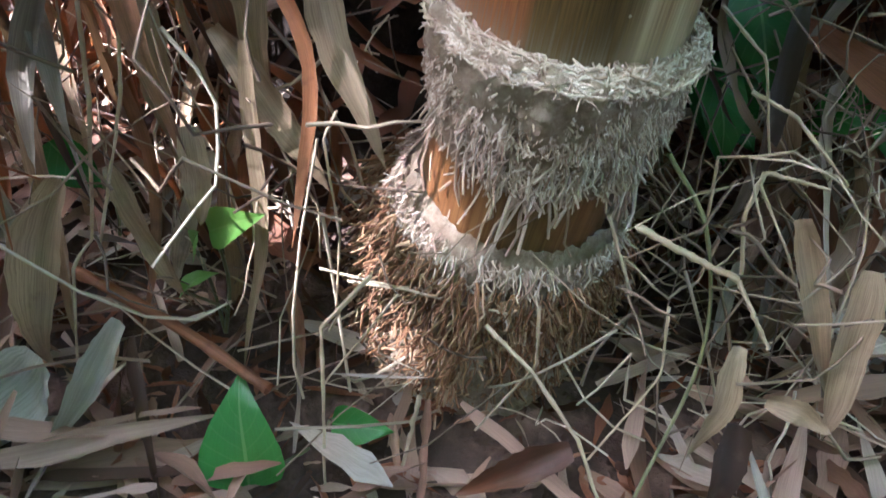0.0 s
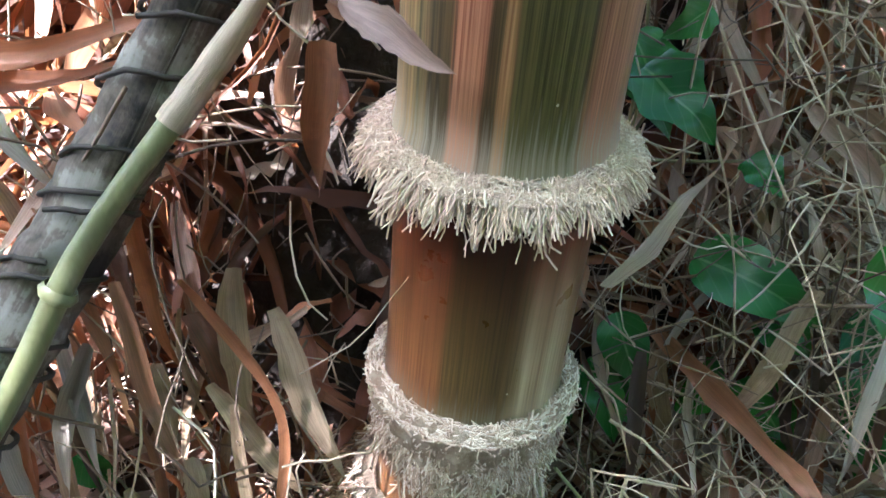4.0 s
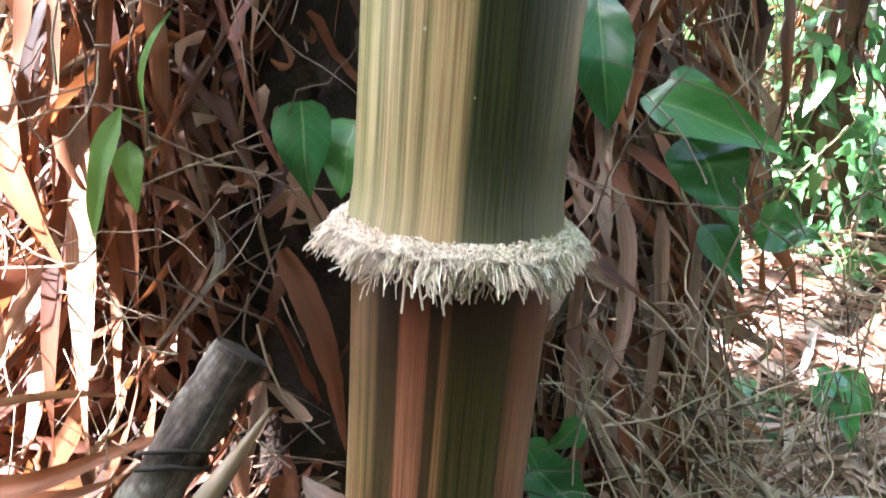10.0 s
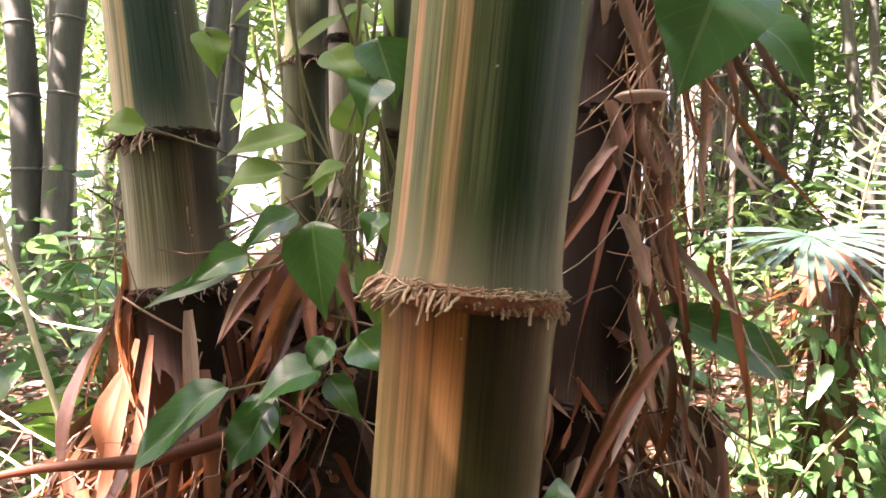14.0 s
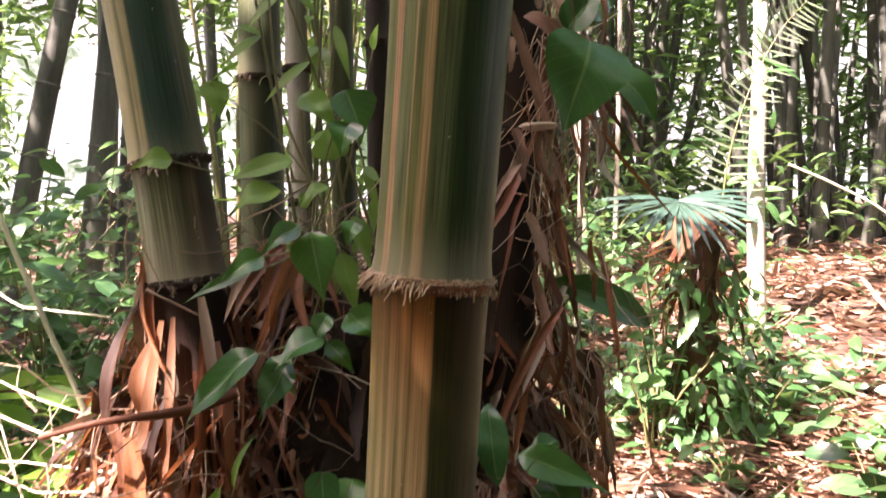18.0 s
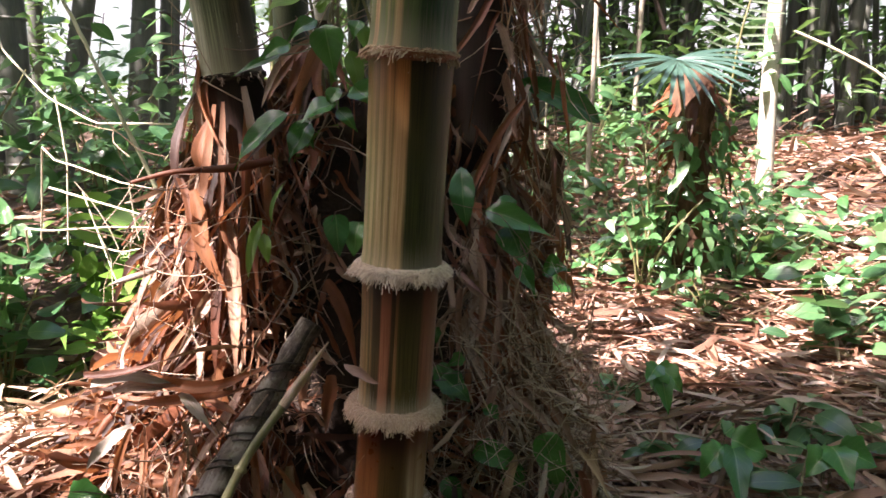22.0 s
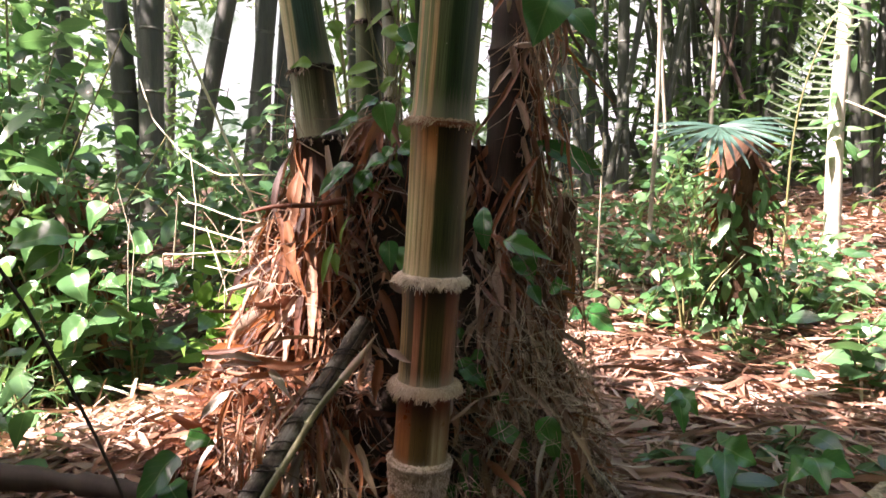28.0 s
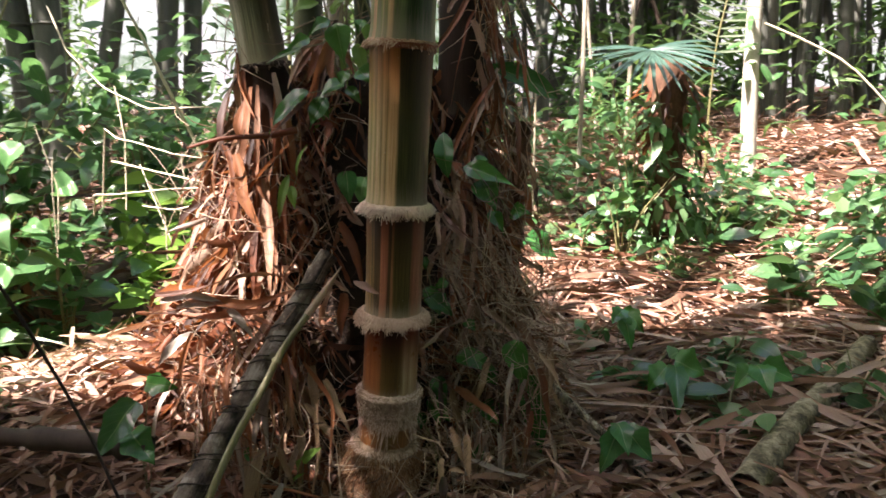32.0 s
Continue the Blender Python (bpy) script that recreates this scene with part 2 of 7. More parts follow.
def surface_material(name, stops, scale=20.0, stretch=(1, 1, 1), rough=0.8, bump=0.5, dist=0.003, fine=120.0, island=False):
    """Bark, soil, fibre: two scales of noise through a ramp, with relief."""
    m, nt, b = node_mat(name)
    tc = nt.nodes.new("ShaderNodeTexCoord")
    vec = mapped(nt, tc.outputs["Object"], stretch)
    n1, n2 = noise_node(nt, vec, scale, 6), noise_node(nt, vec, fine, 4)
    f = math_node(nt, "ADD", math_node(nt, "MULTIPLY", n1, 0.75), math_node(nt, "MULTIPLY", n2, 0.25))
    if island:
        geo = nt.nodes.new("ShaderNodeNewGeometry")
        f = math_node(nt, "ADD", math_node(nt, "MULTIPLY", f, 0.5), math_node(nt, "MULTIPLY", geo.outputs["Random Per Island"], 0.5))
    r = ramp_node(nt, stops)
    nt.links.new(f, r.inputs[0])
    nt.links.new(r.outputs[0], b.inputs["Base Color"])
    b.inputs["Roughness"].default_value = rough
    bumped(nt, b, f, bump, dist)
    return m


def bark_material(name, stops):
    """Weathered pole: flaking patches and cracks drawn out along the pole."""
    m, nt, b = node_mat(name)
    tc = nt.nodes.new("ShaderNodeTexCoord")
    patch = noise_node(nt, mapped(nt, tc.outputs["UV"], (8.0, 2.0, 1.0)), 1.3, 6, 0.6)
    crack = noise_node(nt, mapped(nt, tc.outputs["UV"], (5.0, 26.0, 1.0)), 1.0, 5, 0.7)
    fine = noise_node(nt, tc.outputs["Object"], 190.0, 4)
    f = math_node(nt, "ADD", math_node(nt, "MULTIPLY", patch, 0.68), math_node(nt, "ADD", math_node(nt, "MULTIPLY", crack, 0.2), math_node(nt, "MULTIPLY", fine, 0.12)))
    r = ramp_node(nt, stops)
    nt.links.new(f, r.inputs[0])
    nt.links.new(r.outputs[0], b.inputs["Base Color"])
    b.inputs["Roughness"].default_value = 0.85
    bumped(nt, b, f, 1.0, 0.005)
    return m


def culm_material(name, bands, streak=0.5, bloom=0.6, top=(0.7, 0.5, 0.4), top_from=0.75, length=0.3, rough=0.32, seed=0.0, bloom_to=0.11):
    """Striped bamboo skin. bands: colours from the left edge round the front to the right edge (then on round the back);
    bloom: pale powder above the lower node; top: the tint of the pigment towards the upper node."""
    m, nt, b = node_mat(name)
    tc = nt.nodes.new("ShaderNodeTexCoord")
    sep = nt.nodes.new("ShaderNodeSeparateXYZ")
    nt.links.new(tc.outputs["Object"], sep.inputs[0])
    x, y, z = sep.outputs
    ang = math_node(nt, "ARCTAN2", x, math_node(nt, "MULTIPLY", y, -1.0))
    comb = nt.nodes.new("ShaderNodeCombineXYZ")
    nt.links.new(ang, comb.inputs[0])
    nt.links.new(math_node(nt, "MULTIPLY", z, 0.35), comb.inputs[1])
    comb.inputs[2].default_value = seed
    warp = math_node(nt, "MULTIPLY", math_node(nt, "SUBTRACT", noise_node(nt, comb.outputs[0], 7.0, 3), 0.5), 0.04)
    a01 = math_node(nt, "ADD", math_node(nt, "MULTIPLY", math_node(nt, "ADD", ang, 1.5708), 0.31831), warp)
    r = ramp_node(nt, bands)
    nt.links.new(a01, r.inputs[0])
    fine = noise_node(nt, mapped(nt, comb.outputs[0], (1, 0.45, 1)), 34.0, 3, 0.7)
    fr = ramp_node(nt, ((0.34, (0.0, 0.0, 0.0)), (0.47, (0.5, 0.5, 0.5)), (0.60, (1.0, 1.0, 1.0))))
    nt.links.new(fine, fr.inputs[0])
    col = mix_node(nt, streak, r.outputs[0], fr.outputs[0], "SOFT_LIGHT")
    blotch = noise_node(nt, tc.outputs["Object"], 26.0, 4)
    col = mix_node(nt, math_node(nt, "MULTIPLY", blotch, 0.45), col, mix_node(nt, 0.5, col, (0.05, 0.03, 0.02)))
    zn = math_node(nt, "MULTIPLY", z, 1.0 / length)
    topf = nt.nodes.new("ShaderNodeMapRange")
    topf.inputs[1].default_value, topf.inputs[2].default_value = top_from, top_from + 0.5
    nt.links.new(math_node(nt, "ADD", zn, math_node(nt, "MULTIPLY", math_node(nt, "SUBTRACT", fine, 0.5), 0.5)), topf.inputs[0])
    col = mix_node(nt, topf.outputs[0], col, top, "MULTIPLY")
    blf = nt.nodes.new("ShaderNodeMapRange")
    blf.inputs[1].default_value, blf.inputs[2].default_value = bloom_to, 0.0
    nt.links.new(math_node(nt, "ADD", zn, math_node(nt, "MULTIPLY", math_node(nt, "SUBTRACT", fine, 0.5), 0.5)), blf.inputs[0])
    col = mix_node(nt, math_node(nt, "MULTIPLY", blf.outputs[0], bloom), col, (0.46, 0.39, 0.29))
    # small specks and scars
    vor = nt.nodes.new("ShaderNodeTexVoronoi")
    vor.inputs["Scale"].default_value = 30.0
    nt.links.new(tc.outputs["Object"], vor.inputs["Vector"])
    col = mix_node(nt, math_node(nt, "MULTIPLY", math_node(nt, "LESS_THAN", vor.outputs["Distance"], 0.035), 0.7), col, (0.5, 0.45, 0.36))
    nt.links.new(col, b.inputs["Base Color"])
    rr = math_node(nt, "ADD", math_node(nt, "MULTIPLY", blotch, 0.25), rough - 0.1)
    nt.links.new(rr, b.inputs["Roughness"])
    b.inputs["Specular IOR Level"].default_value = 0.32
    bumped(nt, b, fine, 0.12, 0.001)
    return m


DEAD = ((0.0, (0.08, 0.036, 0.02)), (0.18, (0.22, 0.10, 0.06)), (0.4, (0.32, 0.17, 0.11)), (0.65, (0.43, 0.265, 0.195)), (0.85, (0.50, 0.36, 0.28)), (1.0, (0.44, 0.37, 0.32)))
# HANG: its near-black low stops put the shade of the crevices into the colour
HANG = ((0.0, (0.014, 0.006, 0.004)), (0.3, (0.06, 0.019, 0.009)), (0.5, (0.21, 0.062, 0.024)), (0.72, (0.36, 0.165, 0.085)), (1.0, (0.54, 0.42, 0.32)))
GREEN = ((0.0, (0.012, 0.08, 0.022)), (0.35, (0.02, 0.12, 0.03)), (0.7, (0.036, 0.17, 0.036)), (1.0, (0.07, 0.22, 0.045)))
mat_litter = leaf_material("dry_leaf_litter", DEAD, thin=0.15, rough=0.6, veins=0, streak=0.6)
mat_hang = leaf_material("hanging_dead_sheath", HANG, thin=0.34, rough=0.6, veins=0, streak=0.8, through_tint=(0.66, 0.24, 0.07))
mat_grey = leaf_material("grey_hanging_sheath", ((0.0, (0.06, 0.034, 0.024)), (0.28, (0.2, 0.115, 0.077)), (0.6, (0.42, 0.29, 0.21)), (1.0, (0.62, 0.51, 0.41))), thin=0.25, rough=0.6, veins=0, streak=0.7)
mat_sheath = leaf_material("dead_sheath", HANG, thin=0.15, rough=0.55, veins=0, streak=0.9, island=False, spots=(0.1, 0.07, 0.05))
mat_pale = leaf_material("bleached_sheath", ((0, (0.32, 0.265, 0.21)), (1, (0.47, 0.41, 0.345))), thin=0.1, rough=0.55, veins=0, streak=0.7, island=False)
mat_rust = leaf_material("rust_sheath", ((0, (0.15, 0.048, 0.018)), (1, (0.34, 0.135, 0.055))), thin=0.34, rough=0.6, veins=0, streak=0.75, island=False, spots=(0.05, 0.02, 0.01), through_tint=(0.66, 0.22, 0.06))
mat_pink = leaf_material("pinkish_torn_sheath", ((0, (0.27, 0.135, 0.09)), (1, (0.5, 0.33, 0.25))), thin=0.25, rough=0.6, veins=0, streak=0.85, island=False, spots=(0.13, 0.06, 0.04))
mat_tan = leaf_material("tan_sheath", ((0, (0.34, 0.215, 0.12)), (1, (0.46, 0.32, 0.2))), thin=0.2, rough=0.55, veins=0, streak=0.8, island=False, spots=(0.16, 0.09, 0.05))
mat_bleached = leaf_material("bleached_litter", ((0, (0.2, 0.11, 0.06)), (0.4, (0.4, 0.27, 0.17)), (0.75, (0.56, 0.43, 0.3)), (1, (0.62, 0.52, 0.4))), thin=0.2, rough=0.55, veins=0, streak=0.6)
mat_leaf = leaf_material("glossy_green_leaf", GREEN, thin=0.22, rough=0.24, veins=0.3, streak=0.2, island=False, sheen=0.12)
mat_gloss = leaf_material("wet_green_leaf", ((0.0, (0.013, 0.09, 0.017)), (0.5, (0.021, 0.115, 0.02)), (1.0, (0.042, 0.165, 0.028))), thin=0.25, rough=0.15, veins=0.3, streak=0.15, island=False, sheen=0.2)
mat_shrub = leaf_material("shrub_leaf", ((0, (0.022, 0.07, 0.028)), (0.5, (0.05, 0.14, 0.055)), (1, (0.13, 0.25, 0.105))), thin=0.38, rough=0.28, veins=0.2, streak=0.1, through_tint=(0.2, 0.45, 0.1), sheen=0.35)
mat_bright = leaf_material("young_green_leaf", ((0, (0.08, 0.2, 0.03)), (1, (0.2, 0.36, 0.07))), thin=0.45, rough=0.35, veins=0.3, streak=0.1)
mat_far = leaf_material("far_foliage", ((0, (0.022, 0.065, 0.024)), (0.5, (0.05, 0.125, 0.042)), (1, (0.11, 0.21, 0.075))), thin=0.45, rough=0.4, veins=0, streak=0.1, through_tint=(0.3, 0.5, 0.1))
mat_ivy = leaf_material("ivy_leaf", ((0, (0.03, 0.10, 0.03)), (0.6, (0.06, 0.165, 0.055)), (1, (0.16, 0.28, 0.13))), thin=0.3, rough=0.3, veins=0.25, streak=0.1)
mat_frond = leaf_material("grey_green_frond", ((0, (0.09, 0.14, 0.085)), (1, (0.19, 0.25, 0.165))), thin=0.3, rough=0.4, veins=0, streak=0.3)
mat_palm = leaf_material("palm_leaf", ((0, (0.028, 0.08, 0.06)), (1, (0.065, 0.135, 0.105))), thin=0.25, rough=0.3, veins=0, streak=0.3)
mat_fibre = surface_material("pale_root_fibre", ((0.25, (0.34, 0.215, 0.15)), (0.5, (0.60, 0.45, 0.345)), (0.8, (0.80, 0.68, 0.575))), 40, rough=0.85, island=True)
mat_fibre_rust = surface_material("rusty_root_fibre", ((0.2, (0.09, 0.035, 0.015)), (0.5, (0.27, 0.13, 0.06)), (0.8, (0.46, 0.31, 0.19))), 30, rough=0.85, island=True)
mat_fibre_mat = surface_material("root_mat", ((0.25, (0.12, 0.07, 0.042)), (0.5, (0.31, 0.22, 0.155)), (0.75, (0.48, 0.39, 0.29))), 90, rough=0.95, bump=1.0, dist=0.004, fine=420)
mat_cream = surface_material("cream_root_fibre", ((0.25, (0.46, 0.32, 0.245)), (0.5, (0.58, 0.415, 0.295)), (0.8, (0.76, 0.62, 0.48))), 40, rough=0.8, island=True)
mat_ivory = surface_material("ivory_root_fibre", ((0.25, (0.52, 0.38, 0.29)), (0.5, (0.78, 0.62, 0.49)), (0.8, (0.9, 0.8, 0.69))), 40, rough=0.75, island=True)
mat_tooth = surface_material("tan_root_teeth", ((0.2, (0.26, 0.13, 0.07)), (0.5, (0.46, 0.31, 0.19)), (0.8, (0.6, 0.46, 0.32))), 30, rough=0.8, island=True)
mat_straw = surface_material("dry_straw", ((0.2, (0.05, 0.028, 0.018)), (0.46, (0.21, 0.135, 0.085)), (0.66, (0.42, 0.32, 0.22)), (0.88, (0.62, 0.53, 0.42))), 6, rough=0.7, island=True)
mat_twig = surface_material("pale_twig", ((0.2, (0.35, 0.3, 0.2)), (0.8, (0.62, 0.58, 0.45))), 8, rough=0.6)
mat_cane = surface_material("pale_cane", ((0.2, (0.3, 0.31, 0.17)), (0.8, (0.5, 0.5, 0.32))), 30, rough=0.5)
mat_stalk = surface_material("dry_stalk", ((0.25, (0.2, 0.12, 0.07)), (0.5, (0.42, 0.31, 0.2)), (0.8, (0.6, 0.5, 0.38))), 45, rough=0.6)
mat_darkwood = surface_material("dark_wood", ((0.2, (0.012, 0.008, 0.006)), (0.6, (0.05, 0.032, 0.022)), (0.9, (0.13, 0.09, 0.06))), 18, (1, 1, 0.25), rough=0.85, bump=0.8)
# soil taken down to near black: the mound's inner shade is in this colour
mat_core = surface_material("shaded_humus", ((0.2, (0.008, 0.005, 0.003)), (0.6, (0.03, 0.017, 0.01)), (0.9, (0.08, 0.045, 0.025))), 25, rough=1.0, bump=1.0, dist=0.02)
mat_rotten = surface_material("rotten_stump", ((0.3, (0.02, 0.011, 0.007)), (0.5, (0.10, 0.05, 0.028)), (0.7, (0.24, 0.13, 0.075))), 16, (1, 1, 0.3), rough=0.95, bump=1.0, dist=0.012, fine=90)
mat_ground = surface_material("forest_soil", ((0.25, (0.016, 0.009, 0.006)), (0.5, (0.065, 0.036, 0.025)), (0.72, (0.2, 0.12, 0.085))), 14, rough=1.0, bump=1.0, dist=0.02, fine=70)
mat_branch = surface_material("weathered_log", ((0.37, (0.018, 0.012, 0.008)), (0.44, (0.08, 0.06, 0.042)), (0.50, (0.19, 0.152, 0.113)), (0.57, (0.33, 0.28, 0.215)), (0.70, (0.47, 0.42, 0.35))), 60, (1, 1, 0.6), rough=0.9, bump=1.0, dist=0.006, fine=240)
mat_log = bark_material("weathered_log", ((0.41, (0.012, 0.008, 0.006)), (0.46, (0.055, 0.038, 0.027)), (0.495, (0.09, 0.066, 0.05)), (0.53, (0.125, 0.1, 0.076)), (0.545, (0.19, 0.165, 0.135)), (0.62, (0.24, 0.215, 0.185))))
mat_moss = surface_material("mossy_bark", ((0.38, (0.03, 0.024, 0.014)), (0.48, (0.12, 0.1, 0.055)), (0.58, (0.27, 0.23, 0.15)), (0.72, (0.44, 0.39, 0.3))), 28, (1, 1, 1), rough=0.9, bump=1.0, dist=0.006, fine=150)
mat_stem = surface_material("green_stem", ((0.2, (0.07, 0.06, 0.025)), (0.5, (0.15, 0.145, 0.06)), (0.85, (0.27, 0.25, 0.14))), 30, (1, 1, 0.3), rough=0.4, bump=0.2)
mat_white_bark = surface_material("pale_bark", ((0.25, (0.2, 0.18, 0.14)), (0.5, (0.42, 0.40, 0.34)), (0.75, (0.58, 0.56, 0.49))), 14, (1, 1, 0.5), rough=0.75, bump=0.5)
mat_grey_bark = surface_material("grey_bark", ((0.25, (0.10, 0.085, 0.06)), (0.5, (0.24, 0.215, 0.165)), (0.75, (0.38, 0.35, 0.28))), 14, (1, 1, 0.5), rough=0.8, bump=0.5)
# far bamboo tone is lifted: the grey of distant haze is put into it
mat_far_culm = surface_material("far_bamboo", ((0.3, (0.026, 0.029, 0.024)), (0.5, (0.07, 0.076, 0.062)), (0.72, (0.17, 0.165, 0.14))), 7, (1, 1, 0.12), rough=0.5, bump=0.2)
mat_tie = surface_material("black_creeper", ((0.2, (0.01, 0.007, 0.005)), (0.8, (0.05, 0.035, 0.025))), 40, rough=0.8)


# ---- ground ----
def height(x, y):
    r = np.clip(y - 1.3, 0, None)
    h = 0.2 * r / (1 + r / 9)
    h = h + 0.20 * np.exp(-((x + 0.80) / 0.42) ** 2 - ((y - 0.40) / 0.5) ** 2)
    h = h + 0.12 * np.exp(-((x - 0.02) / 0.42) ** 2 - ((y - 0.5) / 0.25) ** 2)
    h = h + 0.012 * np.sin(3.1 * x + 1.0) * np.sin(2.7 * y) + 0.03 * np.sin(0.9 * x) * np.sin(1.1 * y + 0.4)
    return h - 0.012


def graded(n, far):
    s = np.linspace(-1, 1, n)
    return np.sign(s) * (np.abs(s) * 2.0 + (far - 2.0) * np.abs(s) ** 5)


gx, gy = np.meshgrid(graded(161, 90) + 0.3, graded(161, 90) + 0.6, indexing="ij")
gz = height(gx, gy) + rng.normal(0, 0.004, gx.shape)
idx = np.arange(161 * 161).reshape(161, 161)
gq = np.stack([idx[:-1, :-1], idx[1:, :-1], idx[1:, 1:], idx[:-1, 1:]], -1).reshape(-1, 4)
ground = solo("ground", mesh_of("ground", np.stack([gx, gy, gz], -1).reshape(-1, 3), gq), mat_ground,
              "dark forest soil under a bed of dry bamboo leaves", "ground", kind="structure")


# ---- the great culm ----
def axis_pose(a, b):
    d = Vector(b) - Vector(a)
    q = Vector((0, 0, 1)).rotation_difference(d)
    return Matrix.Translation(a) @ q.to_matrix().to_4x4(), d.length


def internode(parent, a, b, ra, rb, material, name="internode", label="", around=64):
    m, ln = axis_pose(a, b)
    z = np.linspace(0, 1, 15)
    rad = ra + (rb - ra) * z + 0.0035 * np.exp(-z / 0.03) * (ra / 0.06) + 0.003 * np.exp(-(1 - z) / 0.025) * (ra / 0.06) - 0.0012 * np.sin(np.pi * z)
    v, q, uv = lathe(np.stack([z * ln, rad], 1), around, wobble=0.004)
    return part(name, mesh_of(name, v, q, uv), material, parent, label, m)


def round_noise(th, waves=5):
    """An uneven value about 0 that runs round a ring."""
    return sum(rng.uniform(0.3, 0.6) * np.sin(k * th + rng.uniform(0, 6.28)) for k in rng.integers(2, 23, waves))


def fringe(parent, m, radius, count, length, drop, spread, thick, material, name="root_fringe", label="", arc=(0, 2 * np.pi), band=0.012, k=5, kink=0.0012, tufts=0, gather=0.6):
    """Short aerial roots standing out of a node and hanging down, some drawn together in tufts."""
    th = rng.uniform(arc[0], arc[1], count)
    pull = np.zeros(count)
    if tufts:
        mid = rng.uniform(arc[0], arc[1], tufts)[rng.integers(0, tufts, count)]
        th = mid + rng.normal(0, 0.10, count)
        pull = (mid - th) * radius * gather
    ln = length * rng.uniform(0.35, 1.15, count) * np.clip(1 + 0.3 * round_noise(th), 0.35, 1.7)
    out = np.stack([np.cos(th), np.sin(th), np.zeros(count)], 1)
    tang = np.stack([-np.sin(th), np.cos(th), np.zeros(count)], 1)
    start = out * (radius - 0.004) + np.stack([np.zeros(count), np.zeros(count), rng.uniform(-band, band, count)], 1)
    d = unit(out * spread * rng.uniform(0.5, 1.3, (count, 1)) + tang * rng.normal(0, 0.34, (count, 1)) + arr(0, 0, -1) * drop * rng.uniform(0.3, 1.3, (count, 1)))
    s = np.linspace(0, 1, k)[None, :, None]
    curl = rng.normal(0, 0.22, (count, 1, 3)) * ln[:, None, None]
    path = start[:, None] + d[:, None] * ln[:, None, None] * s + arr(0, 0, -1) * (ln[:, None, None] * 0.35 * s**2) + curl * (s - s**2) + tang[:, None] * pull[:, None, None] * s + rng.normal(0, kink, (count, k, 3)) * s
    path[:, 0] = start
    rad = thick * rng.uniform(0.6, 1.45, (count, 1)) * np.linspace(1.0, 0.7, k)[None]
    return tagged(part(name, mesh_of(name, *tube_batch(path, rad, 5)), material, parent, label, m), kind="stuff")


def tangle(parent, m, r0, r1, z0, z1, count, length, thick, material, label="", arc=(0, 2 * np.pi), name="root_tangle"):
    """Matted roots lying round the node's shoulder; z0 belongs to r0, z1 to r1."""
    th = rng.uniform(arc[0], arc[1], count)
    f = rng.uniform(0, 1, count)
    turn = rng.normal(0, length, count)[:, None] * np.linspace(-0.5, 0.5, 5)[None] / r0
    fall = f[:, None] + rng.normal(0, 0.35, (count, 1)) * np.linspace(-0.5, 0.5, 5)[None]
    r = r0 + (r1 - r0) * fall + rng.normal(0.0012, 0.001, (count, 5))
    a = th[:, None] + turn
    path = np.stack([r * np.cos(a), r * np.sin(a), z0 + (z1 - z0) * fall + rng.normal(0, 0.0008, (count, 5))], -1)
    return tagged(part(name, mesh_of(name, *tube_batch(path, thick * rng.uniform(0.6, 1.4, (count, 1)) * np.ones((1, 5)), 4)), material, parent, label, m), kind="stuff")


def node_collar(parent, m, r, h, bulge, material, lump=0.0016, name="node_collar", label="", low=None):
    low = r if low is None else low
    z = np.linspace(-h, h * 0.6, 9)
    t = (z - z[0]) / (z[-1] - z[0])
    rad = low + (r - low) * t + bulge * np.sin(np.pi * np.clip(t * 1.0, 0, 1)) ** 0.6
    v, q, uv = lathe(np.stack([z, rad], 1), 72, lump=lump)
    return part(name, mesh_of(name, v, q, uv), material, parent, label, m)


NODES = ((0.048, 0.062, -0.03), (0.063, 0.055, 0.095), (0.085, 0.043, 0.243), (0.102, 0.034, 0.433), (0.121, 0.024, 0.669),
         (0.147, 0.015, 0.998), (0.180, 0.003, 1.335), (0.211, -0.007, 1.71), (0.245, -0.012, 2.1), (0.285, -0.012, 2.52), (0.335, -0.005, 2.96), (0.395, 0.01, 3.42), (0.465, 0.03, 3.9), (0.555, 0.06, 4.4))
RADII = (0.063, 0.0612, 0.0612, 0.0605, 0.0628, 0.065, 0.0672, 0.0672, 0.065, 0.062, 0.058, 0.053, 0.048, 0.042)

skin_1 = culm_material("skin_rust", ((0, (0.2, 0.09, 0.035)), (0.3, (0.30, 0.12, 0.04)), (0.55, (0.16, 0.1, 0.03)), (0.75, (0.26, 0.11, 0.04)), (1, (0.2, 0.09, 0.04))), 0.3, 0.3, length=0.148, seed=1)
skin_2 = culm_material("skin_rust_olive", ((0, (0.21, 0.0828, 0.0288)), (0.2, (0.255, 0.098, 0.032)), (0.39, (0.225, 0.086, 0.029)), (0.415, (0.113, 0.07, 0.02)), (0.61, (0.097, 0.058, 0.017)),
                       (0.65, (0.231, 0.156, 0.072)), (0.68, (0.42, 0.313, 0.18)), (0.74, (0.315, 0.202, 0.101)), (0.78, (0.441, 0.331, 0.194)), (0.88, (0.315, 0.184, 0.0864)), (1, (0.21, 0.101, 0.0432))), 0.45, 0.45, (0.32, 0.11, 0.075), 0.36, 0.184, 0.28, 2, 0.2)
